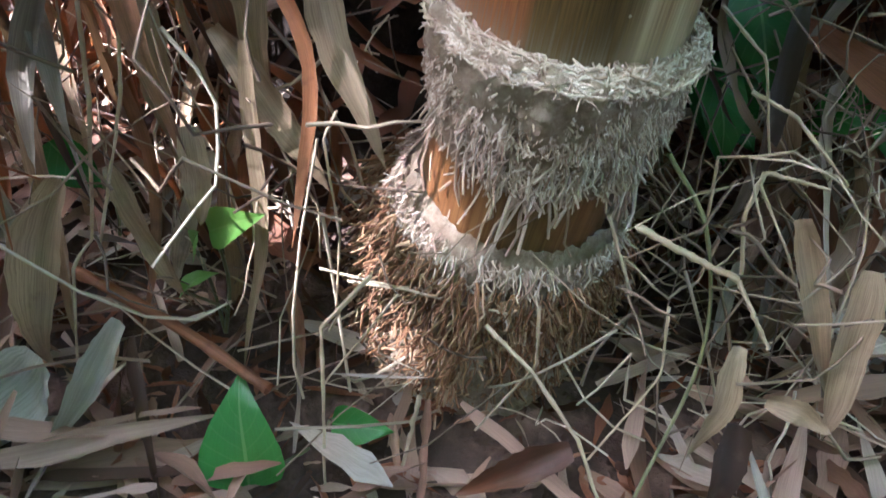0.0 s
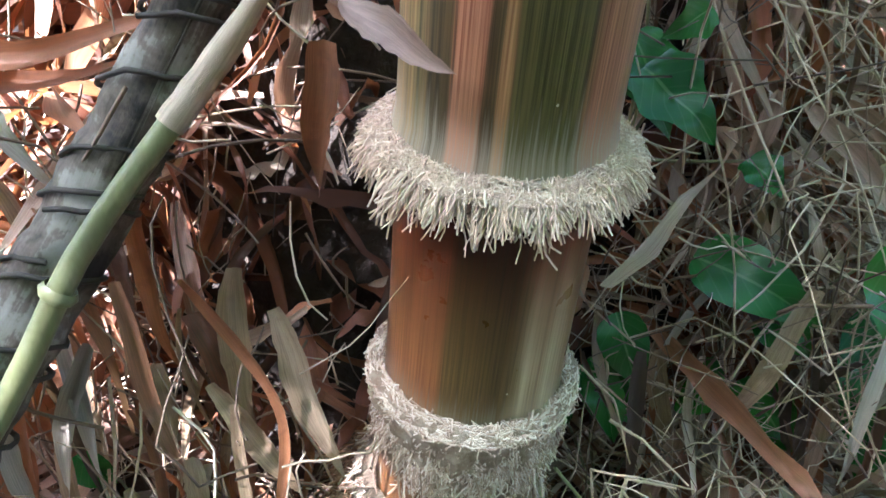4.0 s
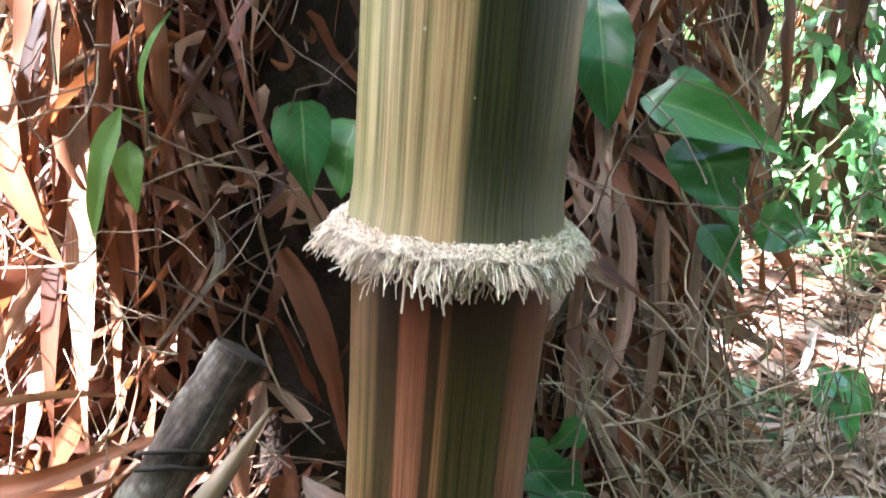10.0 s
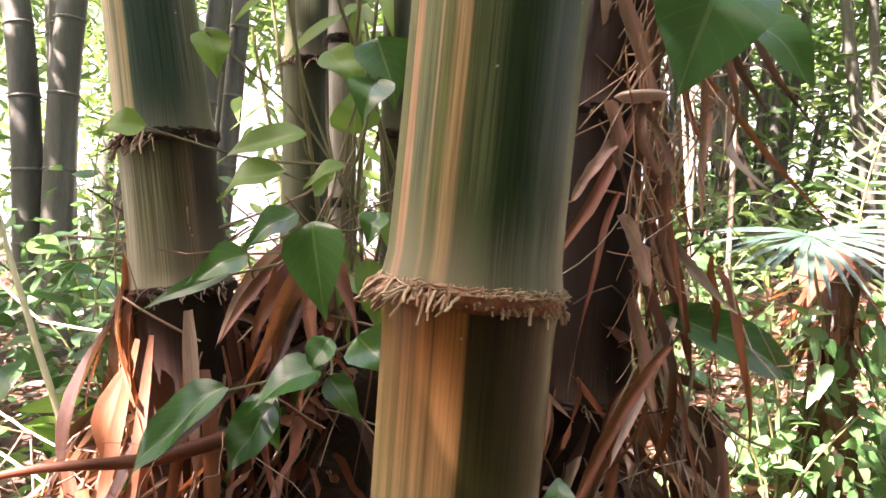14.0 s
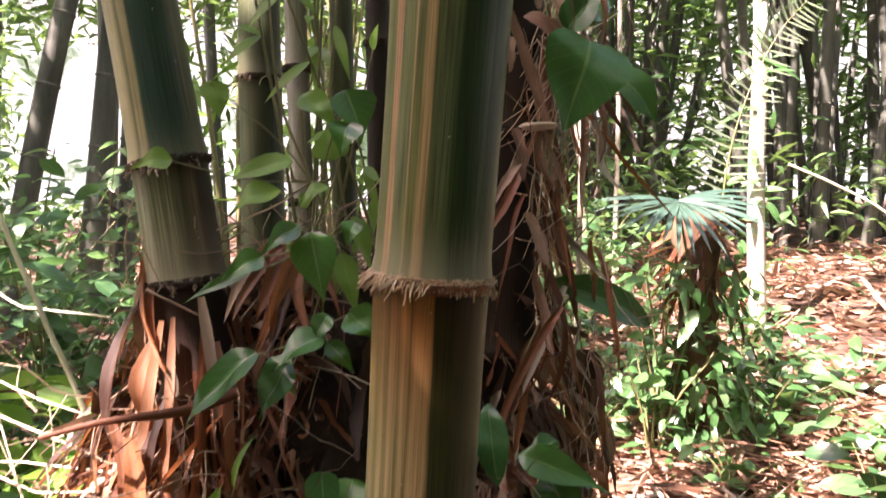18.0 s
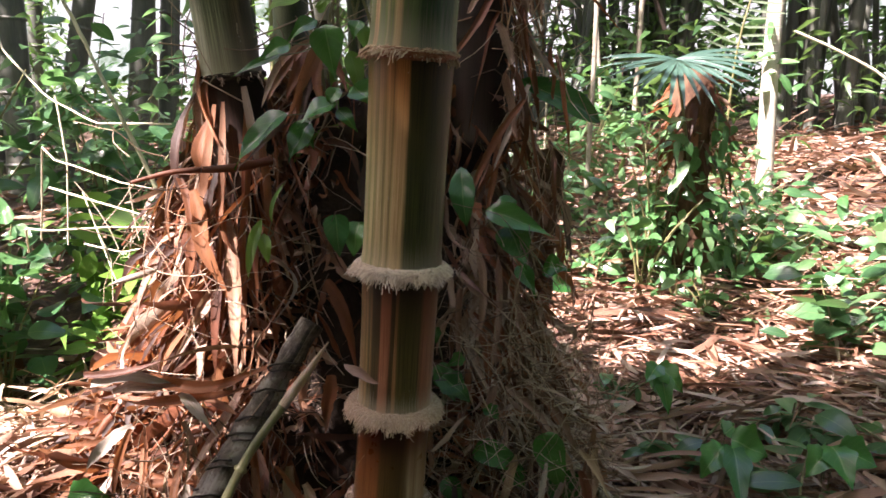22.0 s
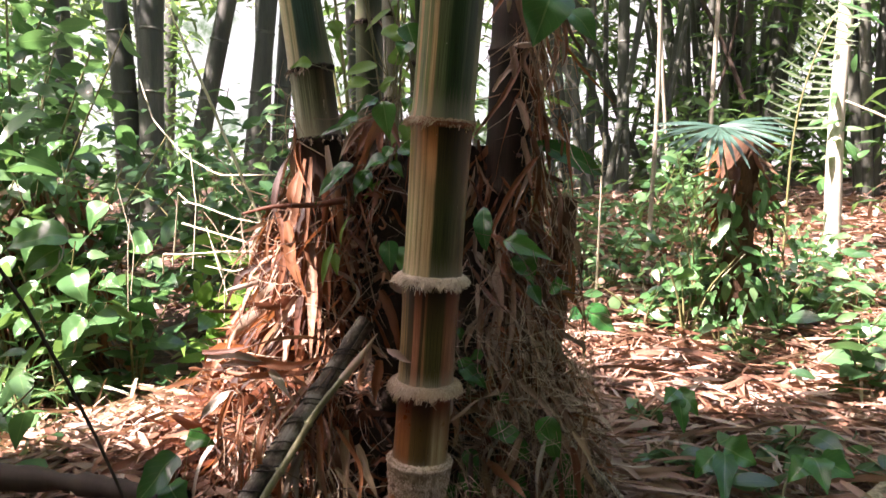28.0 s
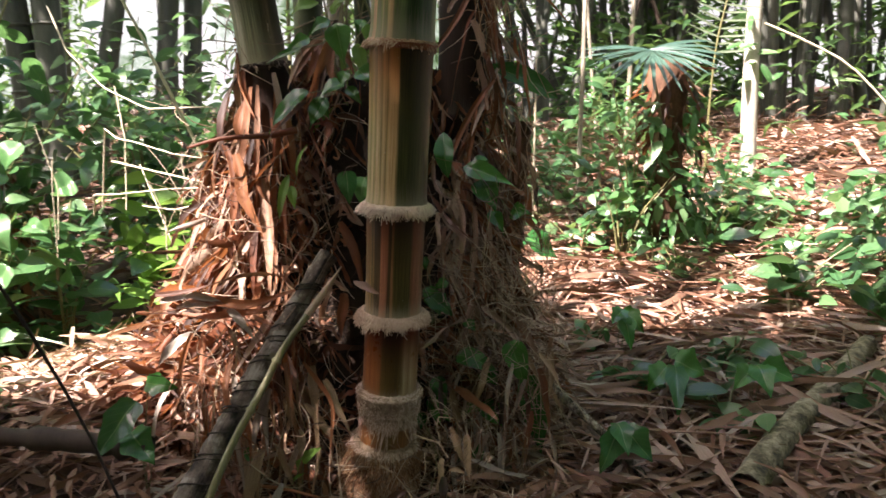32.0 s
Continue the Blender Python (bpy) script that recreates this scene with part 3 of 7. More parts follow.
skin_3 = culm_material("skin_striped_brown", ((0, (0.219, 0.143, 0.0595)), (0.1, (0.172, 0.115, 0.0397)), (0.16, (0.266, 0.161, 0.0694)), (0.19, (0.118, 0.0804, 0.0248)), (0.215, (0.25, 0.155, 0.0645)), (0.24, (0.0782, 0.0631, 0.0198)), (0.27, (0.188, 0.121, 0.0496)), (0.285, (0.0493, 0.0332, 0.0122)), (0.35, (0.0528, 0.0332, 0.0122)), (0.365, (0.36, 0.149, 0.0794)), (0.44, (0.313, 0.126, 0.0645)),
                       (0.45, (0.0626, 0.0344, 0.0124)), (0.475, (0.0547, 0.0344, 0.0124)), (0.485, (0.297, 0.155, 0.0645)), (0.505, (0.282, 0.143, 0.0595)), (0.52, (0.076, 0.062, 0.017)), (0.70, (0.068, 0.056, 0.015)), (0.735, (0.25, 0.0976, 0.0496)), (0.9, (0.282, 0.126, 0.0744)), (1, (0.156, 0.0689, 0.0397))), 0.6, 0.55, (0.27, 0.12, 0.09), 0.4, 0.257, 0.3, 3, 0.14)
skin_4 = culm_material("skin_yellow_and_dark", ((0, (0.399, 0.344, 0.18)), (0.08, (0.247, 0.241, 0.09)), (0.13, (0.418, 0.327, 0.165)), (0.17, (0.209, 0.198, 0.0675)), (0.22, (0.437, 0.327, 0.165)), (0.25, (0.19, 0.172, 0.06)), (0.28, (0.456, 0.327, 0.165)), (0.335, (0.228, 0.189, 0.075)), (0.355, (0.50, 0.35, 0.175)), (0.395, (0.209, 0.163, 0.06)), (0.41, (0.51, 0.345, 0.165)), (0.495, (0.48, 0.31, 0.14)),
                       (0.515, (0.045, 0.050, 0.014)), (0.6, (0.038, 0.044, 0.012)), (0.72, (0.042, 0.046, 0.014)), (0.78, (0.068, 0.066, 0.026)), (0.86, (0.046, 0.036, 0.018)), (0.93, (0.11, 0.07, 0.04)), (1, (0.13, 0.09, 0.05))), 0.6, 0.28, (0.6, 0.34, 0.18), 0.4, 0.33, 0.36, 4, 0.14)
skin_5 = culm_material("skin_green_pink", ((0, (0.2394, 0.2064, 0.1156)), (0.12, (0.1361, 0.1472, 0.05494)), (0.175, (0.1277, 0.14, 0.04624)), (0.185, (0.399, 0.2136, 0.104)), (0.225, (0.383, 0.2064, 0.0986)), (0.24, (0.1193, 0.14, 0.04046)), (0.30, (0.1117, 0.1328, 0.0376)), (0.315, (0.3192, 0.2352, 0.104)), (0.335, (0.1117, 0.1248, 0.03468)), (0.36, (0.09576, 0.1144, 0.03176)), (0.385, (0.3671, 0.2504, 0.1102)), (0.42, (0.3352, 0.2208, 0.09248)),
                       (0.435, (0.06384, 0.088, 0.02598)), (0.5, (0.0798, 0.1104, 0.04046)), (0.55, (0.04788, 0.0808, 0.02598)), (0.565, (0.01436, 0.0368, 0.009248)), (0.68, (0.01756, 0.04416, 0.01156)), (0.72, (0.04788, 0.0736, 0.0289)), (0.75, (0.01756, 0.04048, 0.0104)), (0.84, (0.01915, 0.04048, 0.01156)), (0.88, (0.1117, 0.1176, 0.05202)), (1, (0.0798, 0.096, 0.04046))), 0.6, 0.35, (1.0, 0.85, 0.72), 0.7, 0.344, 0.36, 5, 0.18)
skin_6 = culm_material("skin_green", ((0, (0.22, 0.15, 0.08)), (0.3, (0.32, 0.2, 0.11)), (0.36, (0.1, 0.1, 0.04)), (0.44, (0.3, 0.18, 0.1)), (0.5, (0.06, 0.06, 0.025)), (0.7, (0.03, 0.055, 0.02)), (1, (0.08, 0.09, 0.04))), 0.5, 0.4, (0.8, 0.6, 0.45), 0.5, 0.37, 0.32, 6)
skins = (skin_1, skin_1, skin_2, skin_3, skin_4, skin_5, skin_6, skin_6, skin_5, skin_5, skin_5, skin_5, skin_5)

giant = thing("giant_bamboo_culm", NODES[0], "thick striped green and yellow-brown bamboo culm with fringed nodes", "bamboo")


def under(ob, m):
    """A pose in the world as a pose below ob, which is only moved."""
    return Matrix.Translation(-ob.location) @ m


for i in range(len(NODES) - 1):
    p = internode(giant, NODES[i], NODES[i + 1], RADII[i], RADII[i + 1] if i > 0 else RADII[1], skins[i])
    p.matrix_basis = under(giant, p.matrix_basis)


def node_pose(i):
    m, _ = axis_pose(NODES[i], NODES[min(i + 1, len(NODES) - 1)])
    return under(giant, m)


# the buried base: a bristling ball of roots
here = Matrix()
def collar_body(parent, m, rows, lump, material, label):
    rows = np.asarray(rows, float)
    z = np.linspace(rows[0, 0], rows[-1, 0], 22)
    v, q, uv = lathe(np.stack([z, np.interp(z, rows[:, 0], rows[:, 1])], 1), 110, lump=lump)
    th = np.arctan2(v[:, 1], v[:, 0])
    v[:, :2] *= (1 + 0.018 * round_noise(th))[:, None]
    return part("root_mat", mesh_of("root_mat", v, q, uv), material, parent, label, m)


c1 = collar_body(giant, node_pose(1), ((-0.105, 0.088), (-0.06, 0.085), (0.0, 0.079), (0.03, 0.073), (0.047, 0.0615)), 0.0022, mat_fibre_mat, "matted rusty root fibres")
fringe(c1, pose(0, 0, -0.03), 0.083, 5200, 0.014, 0.8, 0.8, 0.0008, mat_fibre_rust, label="short bristling rust-brown roots", band=0.062, kink=0.002)
fringe(c1, pose(0, 0, -0.03), 0.085, 900, 0.021, 0.7, 0.8, 0.0010, mat_fibre_rust, label="thicker bristling rust-brown roots", arc=(radians(150), radians(275)), band=0.06, kink=0.002, tufts=40)
fringe(c1, pose(0, 0, 0.024), 0.075, 1700, 0.012, 0.7, 0.7, 0.0007, mat_fibre, label="pale bristling roots", band=0.022, kink=0.002)
# second node: a deep skirt of grey fibre
c2 = collar_body(giant, node_pose(2), ((-0.062, 0.0612), (-0.045, 0.063), (-0.025, 0.067), (-0.008, 0.0705), (0.008, 0.072), (0.017, 0.070), (0.021, 0.0615)), 0.0013, mat_fibre_mat, "grey-tan felted root collar")
tangle(c2, here, 0.0625, 0.072, 0.021, 0.012, 1500, 0.012, 0.0006, mat_fibre, "matted pale roots")
fringe(c2, pose(0, 0, -0.006), 0.0712, 6500, 0.005, 1.0, 0.7, 0.0006, mat_fibre, label="dense short tan root fringe", band=0.022, k=4)
fringe(c2, pose(0, 0, -0.032), 0.0665, 2200, 0.010, 1.3, 0.45, 0.0007, mat_fibre, label="tan roots pressed down", band=0.022, k=4, tufts=70)
fringe(c2, pose(0, 0, -0.045), 0.0635, 190, 0.040, 1.7, 0.08, 0.0010, mat_fibre, label="long hanging tan roots", band=0.008, kink=0.002, tufts=17, gather=0.75)
# third node: wide frilled ring
c3 = collar_body(giant, node_pose(3), ((-0.016, 0.060), (-0.011, 0.069), (-0.003, 0.0735), (0.003, 0.071), (0.007, 0.0615)), 0.0008, mat_fibre_mat, "felted root ring")
tangle(c3, here, 0.062, 0.0755, 0.0075, 0.001, 2600, 0.006, 0.00036, mat_cream, "matted pale roots")
fringe(c3, here, 0.073, 3600, 0.0145, 0.42, 1.0, 0.0006, mat_cream, label="wide frill of pale roots", band=0.005, k=4, kink=0.0008, tufts=120, gather=0.3)
fringe(c3, pose(0, 0, -0.005), 0.072, 900, 0.0175, 1.0, 0.8, 0.00075, mat_cream, label="hanging pale roots", band=0.004, kink=0.0008, tufts=38, gather=0.75)
# fourth node
c4 = collar_body(giant, node_pose(4), ((-0.011, 0.0622), (-0.007, 0.069), (0.0, 0.073), (0.004, 0.071), (0.007, 0.0635)), 0.0008, mat_fibre_mat, "felted root ring")
tangle(c4, here, 0.0640, 0.0745, 0.0075, 0.001, 2200, 0.009, 0.00045, mat_ivory, "matted cream roots")
fringe(c4, here, 0.072, 3000, 0.0135, 0.35, 1.0, 0.00055, mat_ivory, label="frill of cream roots", band=0.004, k=4, kink=0.0008, tufts=120, gather=0.3)
fringe(c4, pose(0, 0, -0.004), 0.0705, 800, 0.0135, 1.0, 0.75, 0.0007, mat_ivory, label="hanging cream roots", band=0.003, kink=0.0008, tufts=34, gather=0.75)
fringe(c4, pose(0, 0, -0.006), 0.071, 60, 0.014, 1.5, 0.5, 0.0009, mat_ivory, label="longer hanging cream roots", arc=(radians(245), radians(300)), band=0.003, kink=0.0015, tufts=7)
# fifth node: a toothed frill, fuller on one side, over a red-brown scar
c5 = node_collar(giant, node_pose(5), 0.0655, 0.012, 0.0045, surface_material("node_scar", ((0.3, (0.06, 0.016, 0.008)), (0.5, (0.26, 0.08, 0.03)), (0.75, (0.42, 0.24, 0.14))), 60, rough=0.7), 0.0006)
tangle(c5, here, 0.0660, 0.0715, 0.0065, 0.001, 420, 0.012, 0.0006, mat_tooth, "matted tan roots")
fringe(c5, pose(0, 0, 0.002), 0.071, 210, 0.0165, 0.45, 0.95, 0.0014, mat_tooth, label="frill of stubby tan root teeth", arc=(radians(150), radians(262)), band=0.003, tufts=38, kink=0.0008)
fringe(c5, here, 0.0705, 110, 0.009, 1.5, 0.45, 0.0013, mat_tooth, label="stubby tan root teeth", arc=(radians(250), radians(345)), band=0.003, tufts=13, kink=0.0008)
fringe(c5, here, 0.070, 160, 0.006, 0.8, 0.8, 0.0010, mat_fibre, label="short grey root stubs", arc=(radians(335), radians(510)), band=0.004)
for i in range(6, 13):
    node_collar(giant, node_pose(i), RADII[i] + 0.001, 0.008, 0.004, mat_fibre_mat, 0.0006)


def dead_sheath(base, tip, hint, width, arch, material, label, prof="sheath", group="", ripple=0.1, name="dead_sheath", fold=0.6):
    v, q, uv = leaf_batch(arr(*base), arr(*tip), arr(*hint), width, arch, fold, prof, 18, 4, ripple, twist=0.9, ragged=0.055, sway=0.06)
    c = v.mean(0)
    me = mesh_of(name, v - c, q, uv)
    ob = solo(name, me, material, label, "dead leaf", group, m=Matrix.Translation(c))
    return ob


dead_sheath((0.026, -0.010, 0.517), (0.086, -0.050, 0.496), (0.0, -0.6, 0.8), 0.016, 0.05, leaf_material("pinkish_sheath", ((0, (0.22, 0.13, 0.10)), (1, (0.34, 0.22, 0.175))), 0.1, 0.6, 0, 0.85, False, (0.12, 0.06, 0.045)), "pale pinkish dead sheath tip stuck against the culm", "oval", ripple=0.05)


# ---- the clump behind it: dark core, hanging sheaths, other culms ----
CX, CY = 0.03, 0.44
ZR = (-0.1, 0.0, 0.2, 0.35, 0.55, 0.8, 1.0, 1.15, 1.3)


def clump_xy(phi, z, f=1.0):
    """A point on the clump's flank: phi 0 looks to -y, positive to +x."""
    left = np.interp(z, ZR, (0.80, 0.76, 0.60, 0.48, 0.40, 0.33, 0.16, 0.08, 0.05))
    right = np.interp(z, ZR, (0.46, 0.46, 0.40, 0.36, 0.33, 0.30, 0.25, 0.12, 0.06))
    front = np.interp(z, ZR, (0.32, 0.32, 0.31, 0.29, 0.25, 0.19, 0.10, 0.05, 0.04))
    s, c = np.sin(phi), np.cos(phi)
    rx = np.where(s < 0, left, right)
    return np.stack([CX + f * rx * s, CY - f * front * c * np.where(c < 0, 1.5, 1), z], -1)


# core added inside the mound, painted dark for the shade between sheaths
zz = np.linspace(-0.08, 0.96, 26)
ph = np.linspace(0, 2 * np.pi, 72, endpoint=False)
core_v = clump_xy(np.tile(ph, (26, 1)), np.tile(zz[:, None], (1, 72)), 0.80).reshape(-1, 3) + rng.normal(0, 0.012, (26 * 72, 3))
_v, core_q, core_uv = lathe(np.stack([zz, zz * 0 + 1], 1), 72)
solo("root_mound", mesh_of("root_mound", core_v, core_q, core_uv), mat_core, "dark soil core of the mound, near black for shade between sheaths", "mound", kind="structure")


def hang_on_clump(n, z0, z1, l0, l1, w0, w1, phi0, phi1, fall=1.0, f0=0.84, f1=1.06):
    phi = np.radians(rng.uniform(phi0, phi1, n))
    z = rng.uniform(z0, z1, n)
    # few sheaths hang in the dark hollow behind the great culm
    thin = np.interp(np.degrees(phi), (-56, -46, -14, -8, 26, 36), (1, 0.5, 0.33, 0.12, 0.12, 0.9))
    gone = rng.uniform(0, 1, n) > np.where(z > 0.3, thin, 0.1 + 0.8 * thin)
    phi = np.where(gone, np.radians(rng.uniform(-100, -50, n)), phi) if phi1 < 60 or phi0 < -60 else np.where(gone, np.radians(rng.uniform(40, 80, n)), phi)
    base = clump_xy(phi, z, rng.uniform(f0, f1, n))
    o = unit(np.stack([np.sin(phi), -np.cos(phi) * 1.3, 0 * phi], 1))
    ln = rng.uniform(l0, l1, n)
    d = unit(arr(0, 0, -1) * fall + o * rng.normal(0.28, 0.22, (n, 1)) + rng.normal(0, 0.55, (n, 3)) * arr(1, 0.7, 0.5) / max(fall, 0.4))
    tip = base + d * ln[:, None]
    tip[:, 2] = np.maximum(tip[:, 2], height(tip[:, 0], tip[:, 1]) + 0.005)
    hint = unit(o + rng.normal(0, 0.5, (n, 3)) + arr(0, 0, 1 - fall))
    return base, tip, hint, rng.uniform(w0, w1, n)


parts = []
for count, args in ((900, (0.05, 0.98, 0.06, 0.20, 0.006, 0.020, -125, 100)), (900, (0.15, 1.0, 0.06, 0.20, 0.008, 0.024, -110, -30)), (230, (0.15, 0.95, 0.12, 0.28, 0.015, 0.030, -115, -40)), (900, (0.1, 0.95, 0.08, 0.24, 0.003, 0.010, -115, 20)), (1100, (0.0, 0.40, 0.05, 0.15, 0.005, 0.016, -120, 120, 0.35)),
                    (1300, (0.02, 0.40, 0.06, 0.18, 0.006, 0.018, -115, -30, 0.3)), (260, (0.02, 0.42, 0.10, 0.24, 0.014, 0.03, -115, 40, 0.45)), (90, (0.1, 0.95, 0.08, 0.22, 0.005, 0.016, 25, 90, 1.0, 0.92, 1.1))):
    b, t, hn, w = hang_on_clump(count, *args)
    parts.append(leaf_batch(b, t, hn, w, rng.normal(0, 0.15, count), rng.uniform(0.1, 1.3, count), ("torn", "sheath", "strip")[len(parts) % 3], 9, 2, 0.2, twist=1.3, ragged=0.28, sway=0.09))
b, t, hn, w = hang_on_clump(900, 0.35, 0.98, 0.025, 0.075, 0.006, 0.018, -75, -8, 0.3, 0.78, 1.0)
parts.append(leaf_batch(b, t, hn, w, rng.normal(0, 0.3, 900), rng.uniform(0.2, 1.2, 900), "strip", 6, 2, 0.2, twist=1.2, ragged=0.3, sway=0.1))
for ax, ay, az0, az1, r, count, p0, p1 in ((-0.20, 0.31, 0.66, 0.98, 0.075, 90, 0, 6.28), (0.285, 0.39, 0.5, 1.45, 0.065, 80, -1.1, 1.6)):
    ph_, z_ = rng.uniform(p0, p1, count), rng.uniform(az0, az1, count)
    b = np.stack([ax + r * np.cos(ph_), ay + r * np.sin(ph_), z_], 1)
    t = b + np.stack([0.05 * np.cos(ph_), 0.05 * np.sin(ph_), -rng.uniform(0.1, 0.3, count)], 1) + rng.normal(0, 0.02, (count, 3))
    parts.append(leaf_batch(b, t, np.stack([np.cos(ph_), np.sin(ph_), 0.1 + 0 * ph_], 1), rng.uniform(0.005, 0.02, count), rng.normal(0, 0.08, count), 0.5, "sheath", 6, 2, 0.12))
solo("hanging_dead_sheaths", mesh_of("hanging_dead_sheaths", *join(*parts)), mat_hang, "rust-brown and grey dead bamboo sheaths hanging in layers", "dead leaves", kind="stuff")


parts = []
for count, args in ((300, (0.1, 0.8, 0.06, 0.18, 0.005, 0.018, 14, 80, 1.0, 0.92, 1.06)), (420, (0.0, 0.4, 0.05, 0.17, 0.003, 0.011, 10, 100, 0.7, 0.95, 1.15))):
    b, t, hn, w = hang_on_clump(count, *args)
    parts.append(leaf_batch(b, t, hn, w, rng.normal(0, 0.15, count), rng.uniform(0.1, 1.3, count), ("torn", "sheath", "strip")[len(parts) % 3], 9, 2, 0.2, twist=1.3, ragged=0.28, sway=0.09))
solo("hanging_dead_sheaths", mesh_of("hanging_dead_sheaths", *join(*parts)), mat_grey, "grey and straw-coloured dead sheaths hanging on the clump's flank", "dead leaves", kind="stuff")


def straw_cloud(n, lo, hi, l0, l1, thick, flat=0.6):
    p = rng.uniform(lo, hi, (n, 3))
    d = unit(rng.normal(0, 1, (n, 3)) * arr(1, 0.6, flat))
    ln = rng.uniform(l0, l1, n)
    s = np.linspace(-0.5, 0.5, 5)[None, :, None]
    bow = rng.normal(0, 0.09, (n, 1, 3)) * ln[:, None, None]
    path = p[:, None] + d[:, None] * ln[:, None, None] * s + bow * (1 - 4 * s**2)
    path[..., 2] = np.maximum(path[..., 2], height(path[..., 0], path[..., 1]) + 0.004)
    return tube_batch(path, thick * rng.uniform(0.6, 1.5, (n, 1)) * np.ones((1, 5)), 4)


straws = join(straw_cloud(460, (0.13, 0.06, 0.02), (0.50, 0.26, 0.55), 0.03, 0.13, 0.00045, 1.0),
              straw_cloud(6, (0.16, 0.07, 0.0), (0.45, 0.22, 0.5), 0.1, 0.25, 0.0011, 1.3),
              straw_cloud(200, (-0.42, 0.08, 0.0), (-0.02, 0.30, 0.8), 0.05, 0.16, 0.0008, 1.0),
              straw_cloud(70, (-0.25, -0.06, 0.0), (0.33, 0.10, 0.12), 0.05, 0.2, 0.0009, 0.9),
              straw_cloud(80, (0.15, 0.05, 0.0), (0.34, 0.16, 0.4), 0.05, 0.16, 0.0005, 1.2),
              straw_cloud(50, (0.30, 0.25, 0.5), (0.44, 0.42, 1.3), 0.06, 0.2, 0.0012, 2.4),
              straw_cloud(140, (-0.3, 0.25, 0.75), (0.05, 0.42, 1.1), 0.05, 0.2, 0.0010, 1.2))


def rootlet_cloud(n, lo, hi, l0, l1, thick, kink=0.5, flat=0.8):
    """Thin roots and grass stalks, each broken at a few places."""
    p = rng.uniform(lo, hi, (n, 3))
    d = unit(rng.normal(0, 1, (n, 3)) * arr(1, 0.6, flat))
    ln = rng.uniform(l0, l1, n)
    path = [p]
    for k in range(7):
        if k in (2, 4):
            d = unit(d + rng.normal(0, kink, (n, 3)))
        path.append(path[-1] + d * (ln / 7)[:, None] + rng.normal(0, 0.0015, (n, 3)))
    path = np.stack(path, 1)
    path[..., 2] = np.maximum(path[..., 2], height(path[..., 0], path[..., 1]) + 0.004)
    return tube_batch(path, thick * rng.uniform(0.5, 1.5, (n, 1)) * np.linspace(1.1, 0.7, 8)[None], 4)


straws = join(straws, rootlet_cloud(210, (0.15, 0.06, 0.0), (0.46, 0.22, 0.7), 0.04, 0.2, 0.0007, 0.6, 1.3), rootlet_cloud(120, (0.12, -0.08, 0.0), (0.40, 0.10, 0.2), 0.04, 0.16, 0.0008, 0.7, 0.8),
              rootlet_cloud(110, (-0.32, -0.06, 0.0), (0.02, 0.12, 0.3), 0.05, 0.18, 0.0008, 0.6, 1.0), rootlet_cloud(60, (-0.36, 0.06, 0.3), (0.02, 0.28, 0.85), 0.05, 0.18, 0.0008, 0.6, 0.9), rootlet_cloud(30, (0.30, 0.22, 0.5), (0.46, 0.4, 1.3), 0.05, 0.2, 0.0009, 0.5, 2.2))
straws = join(straws, straw_cloud(70, (-0.38, -0.03, 0.08), (-0.08, 0.1, 0.4), 0.05, 0.2, 0.0009, 3.0))
solo("dry_straw", mesh_of("dry_straw", *straws), mat_straw, "tangle of thin dry straw and rootlets", "straw", kind="stuff")

grass = join(straw_cloud(60, (0.20, 0.08, 0.12), (0.50, 0.19, 0.60), 0.06, 0.22, 0.0008, 1.6), rootlet_cloud(50, (0.19, 0.07, 0.1), (0.48, 0.18, 0.6), 0.08, 0.24, 0.0009, 0.5, 1.5))
solo("dry_grass", mesh_of("dry_grass", *grass), mat_stalk, "pale dry grass stalks tangled on the clump's flank", "dry grass", kind="stuff")

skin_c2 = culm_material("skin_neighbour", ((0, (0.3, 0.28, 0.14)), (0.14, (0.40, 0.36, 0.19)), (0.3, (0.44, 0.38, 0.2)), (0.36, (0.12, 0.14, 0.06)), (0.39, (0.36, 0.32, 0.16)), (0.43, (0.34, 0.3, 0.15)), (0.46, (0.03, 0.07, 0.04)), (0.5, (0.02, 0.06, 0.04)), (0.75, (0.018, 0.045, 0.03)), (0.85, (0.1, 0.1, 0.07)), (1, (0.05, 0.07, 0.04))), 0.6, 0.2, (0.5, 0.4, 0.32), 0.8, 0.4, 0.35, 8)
skin_mottled = culm_material("skin_mottled", ((0, (0.24, 0.23, 0.13)), (0.16, (0.2, 0.22, 0.12)), (0.3, (0.3, 0.31, 0.21)), (0.4, (0.12, 0.15, 0.07)), (0.55, (0.16, 0.17, 0.09)), (0.66, (0.05, 0.045, 0.022)), (0.74, (0.13, 0.09, 0.05)), (0.82, (0.03, 0.02, 0.012)), (1, (0.02, 0.014, 0.01))), 0.9, 0.3, (0.3, 0.2, 0.14), 0.7, 0.17, 0.45, 12, 0.6)
skin_dark = culm_material("skin_dark_green", ((0, (0.05, 0.07, 0.03)), (0.3, (0.1, 0.12, 0.06)), (0.6, (0.03, 0.045, 0.022)), (1, (0.03, 0.04, 0.02))), 0.5, 0.2, (0.5, 0.4, 0.32), 0.8, 0.4, 0.4, 9)
skin_grey = culm_material("skin_grey_white", ((0, (0.2, 0.18, 0.14)), (0.3, (0.42, 0.4, 0.34)), (0.55, (0.3, 0.28, 0.22)), (0.8, (0.12, 0.11, 0.08)), (1, (0.1, 0.09, 0.06))), 0.7, 0.3, (0.5, 0.4, 0.32), 0.8, 0.3, 0.5, 11)
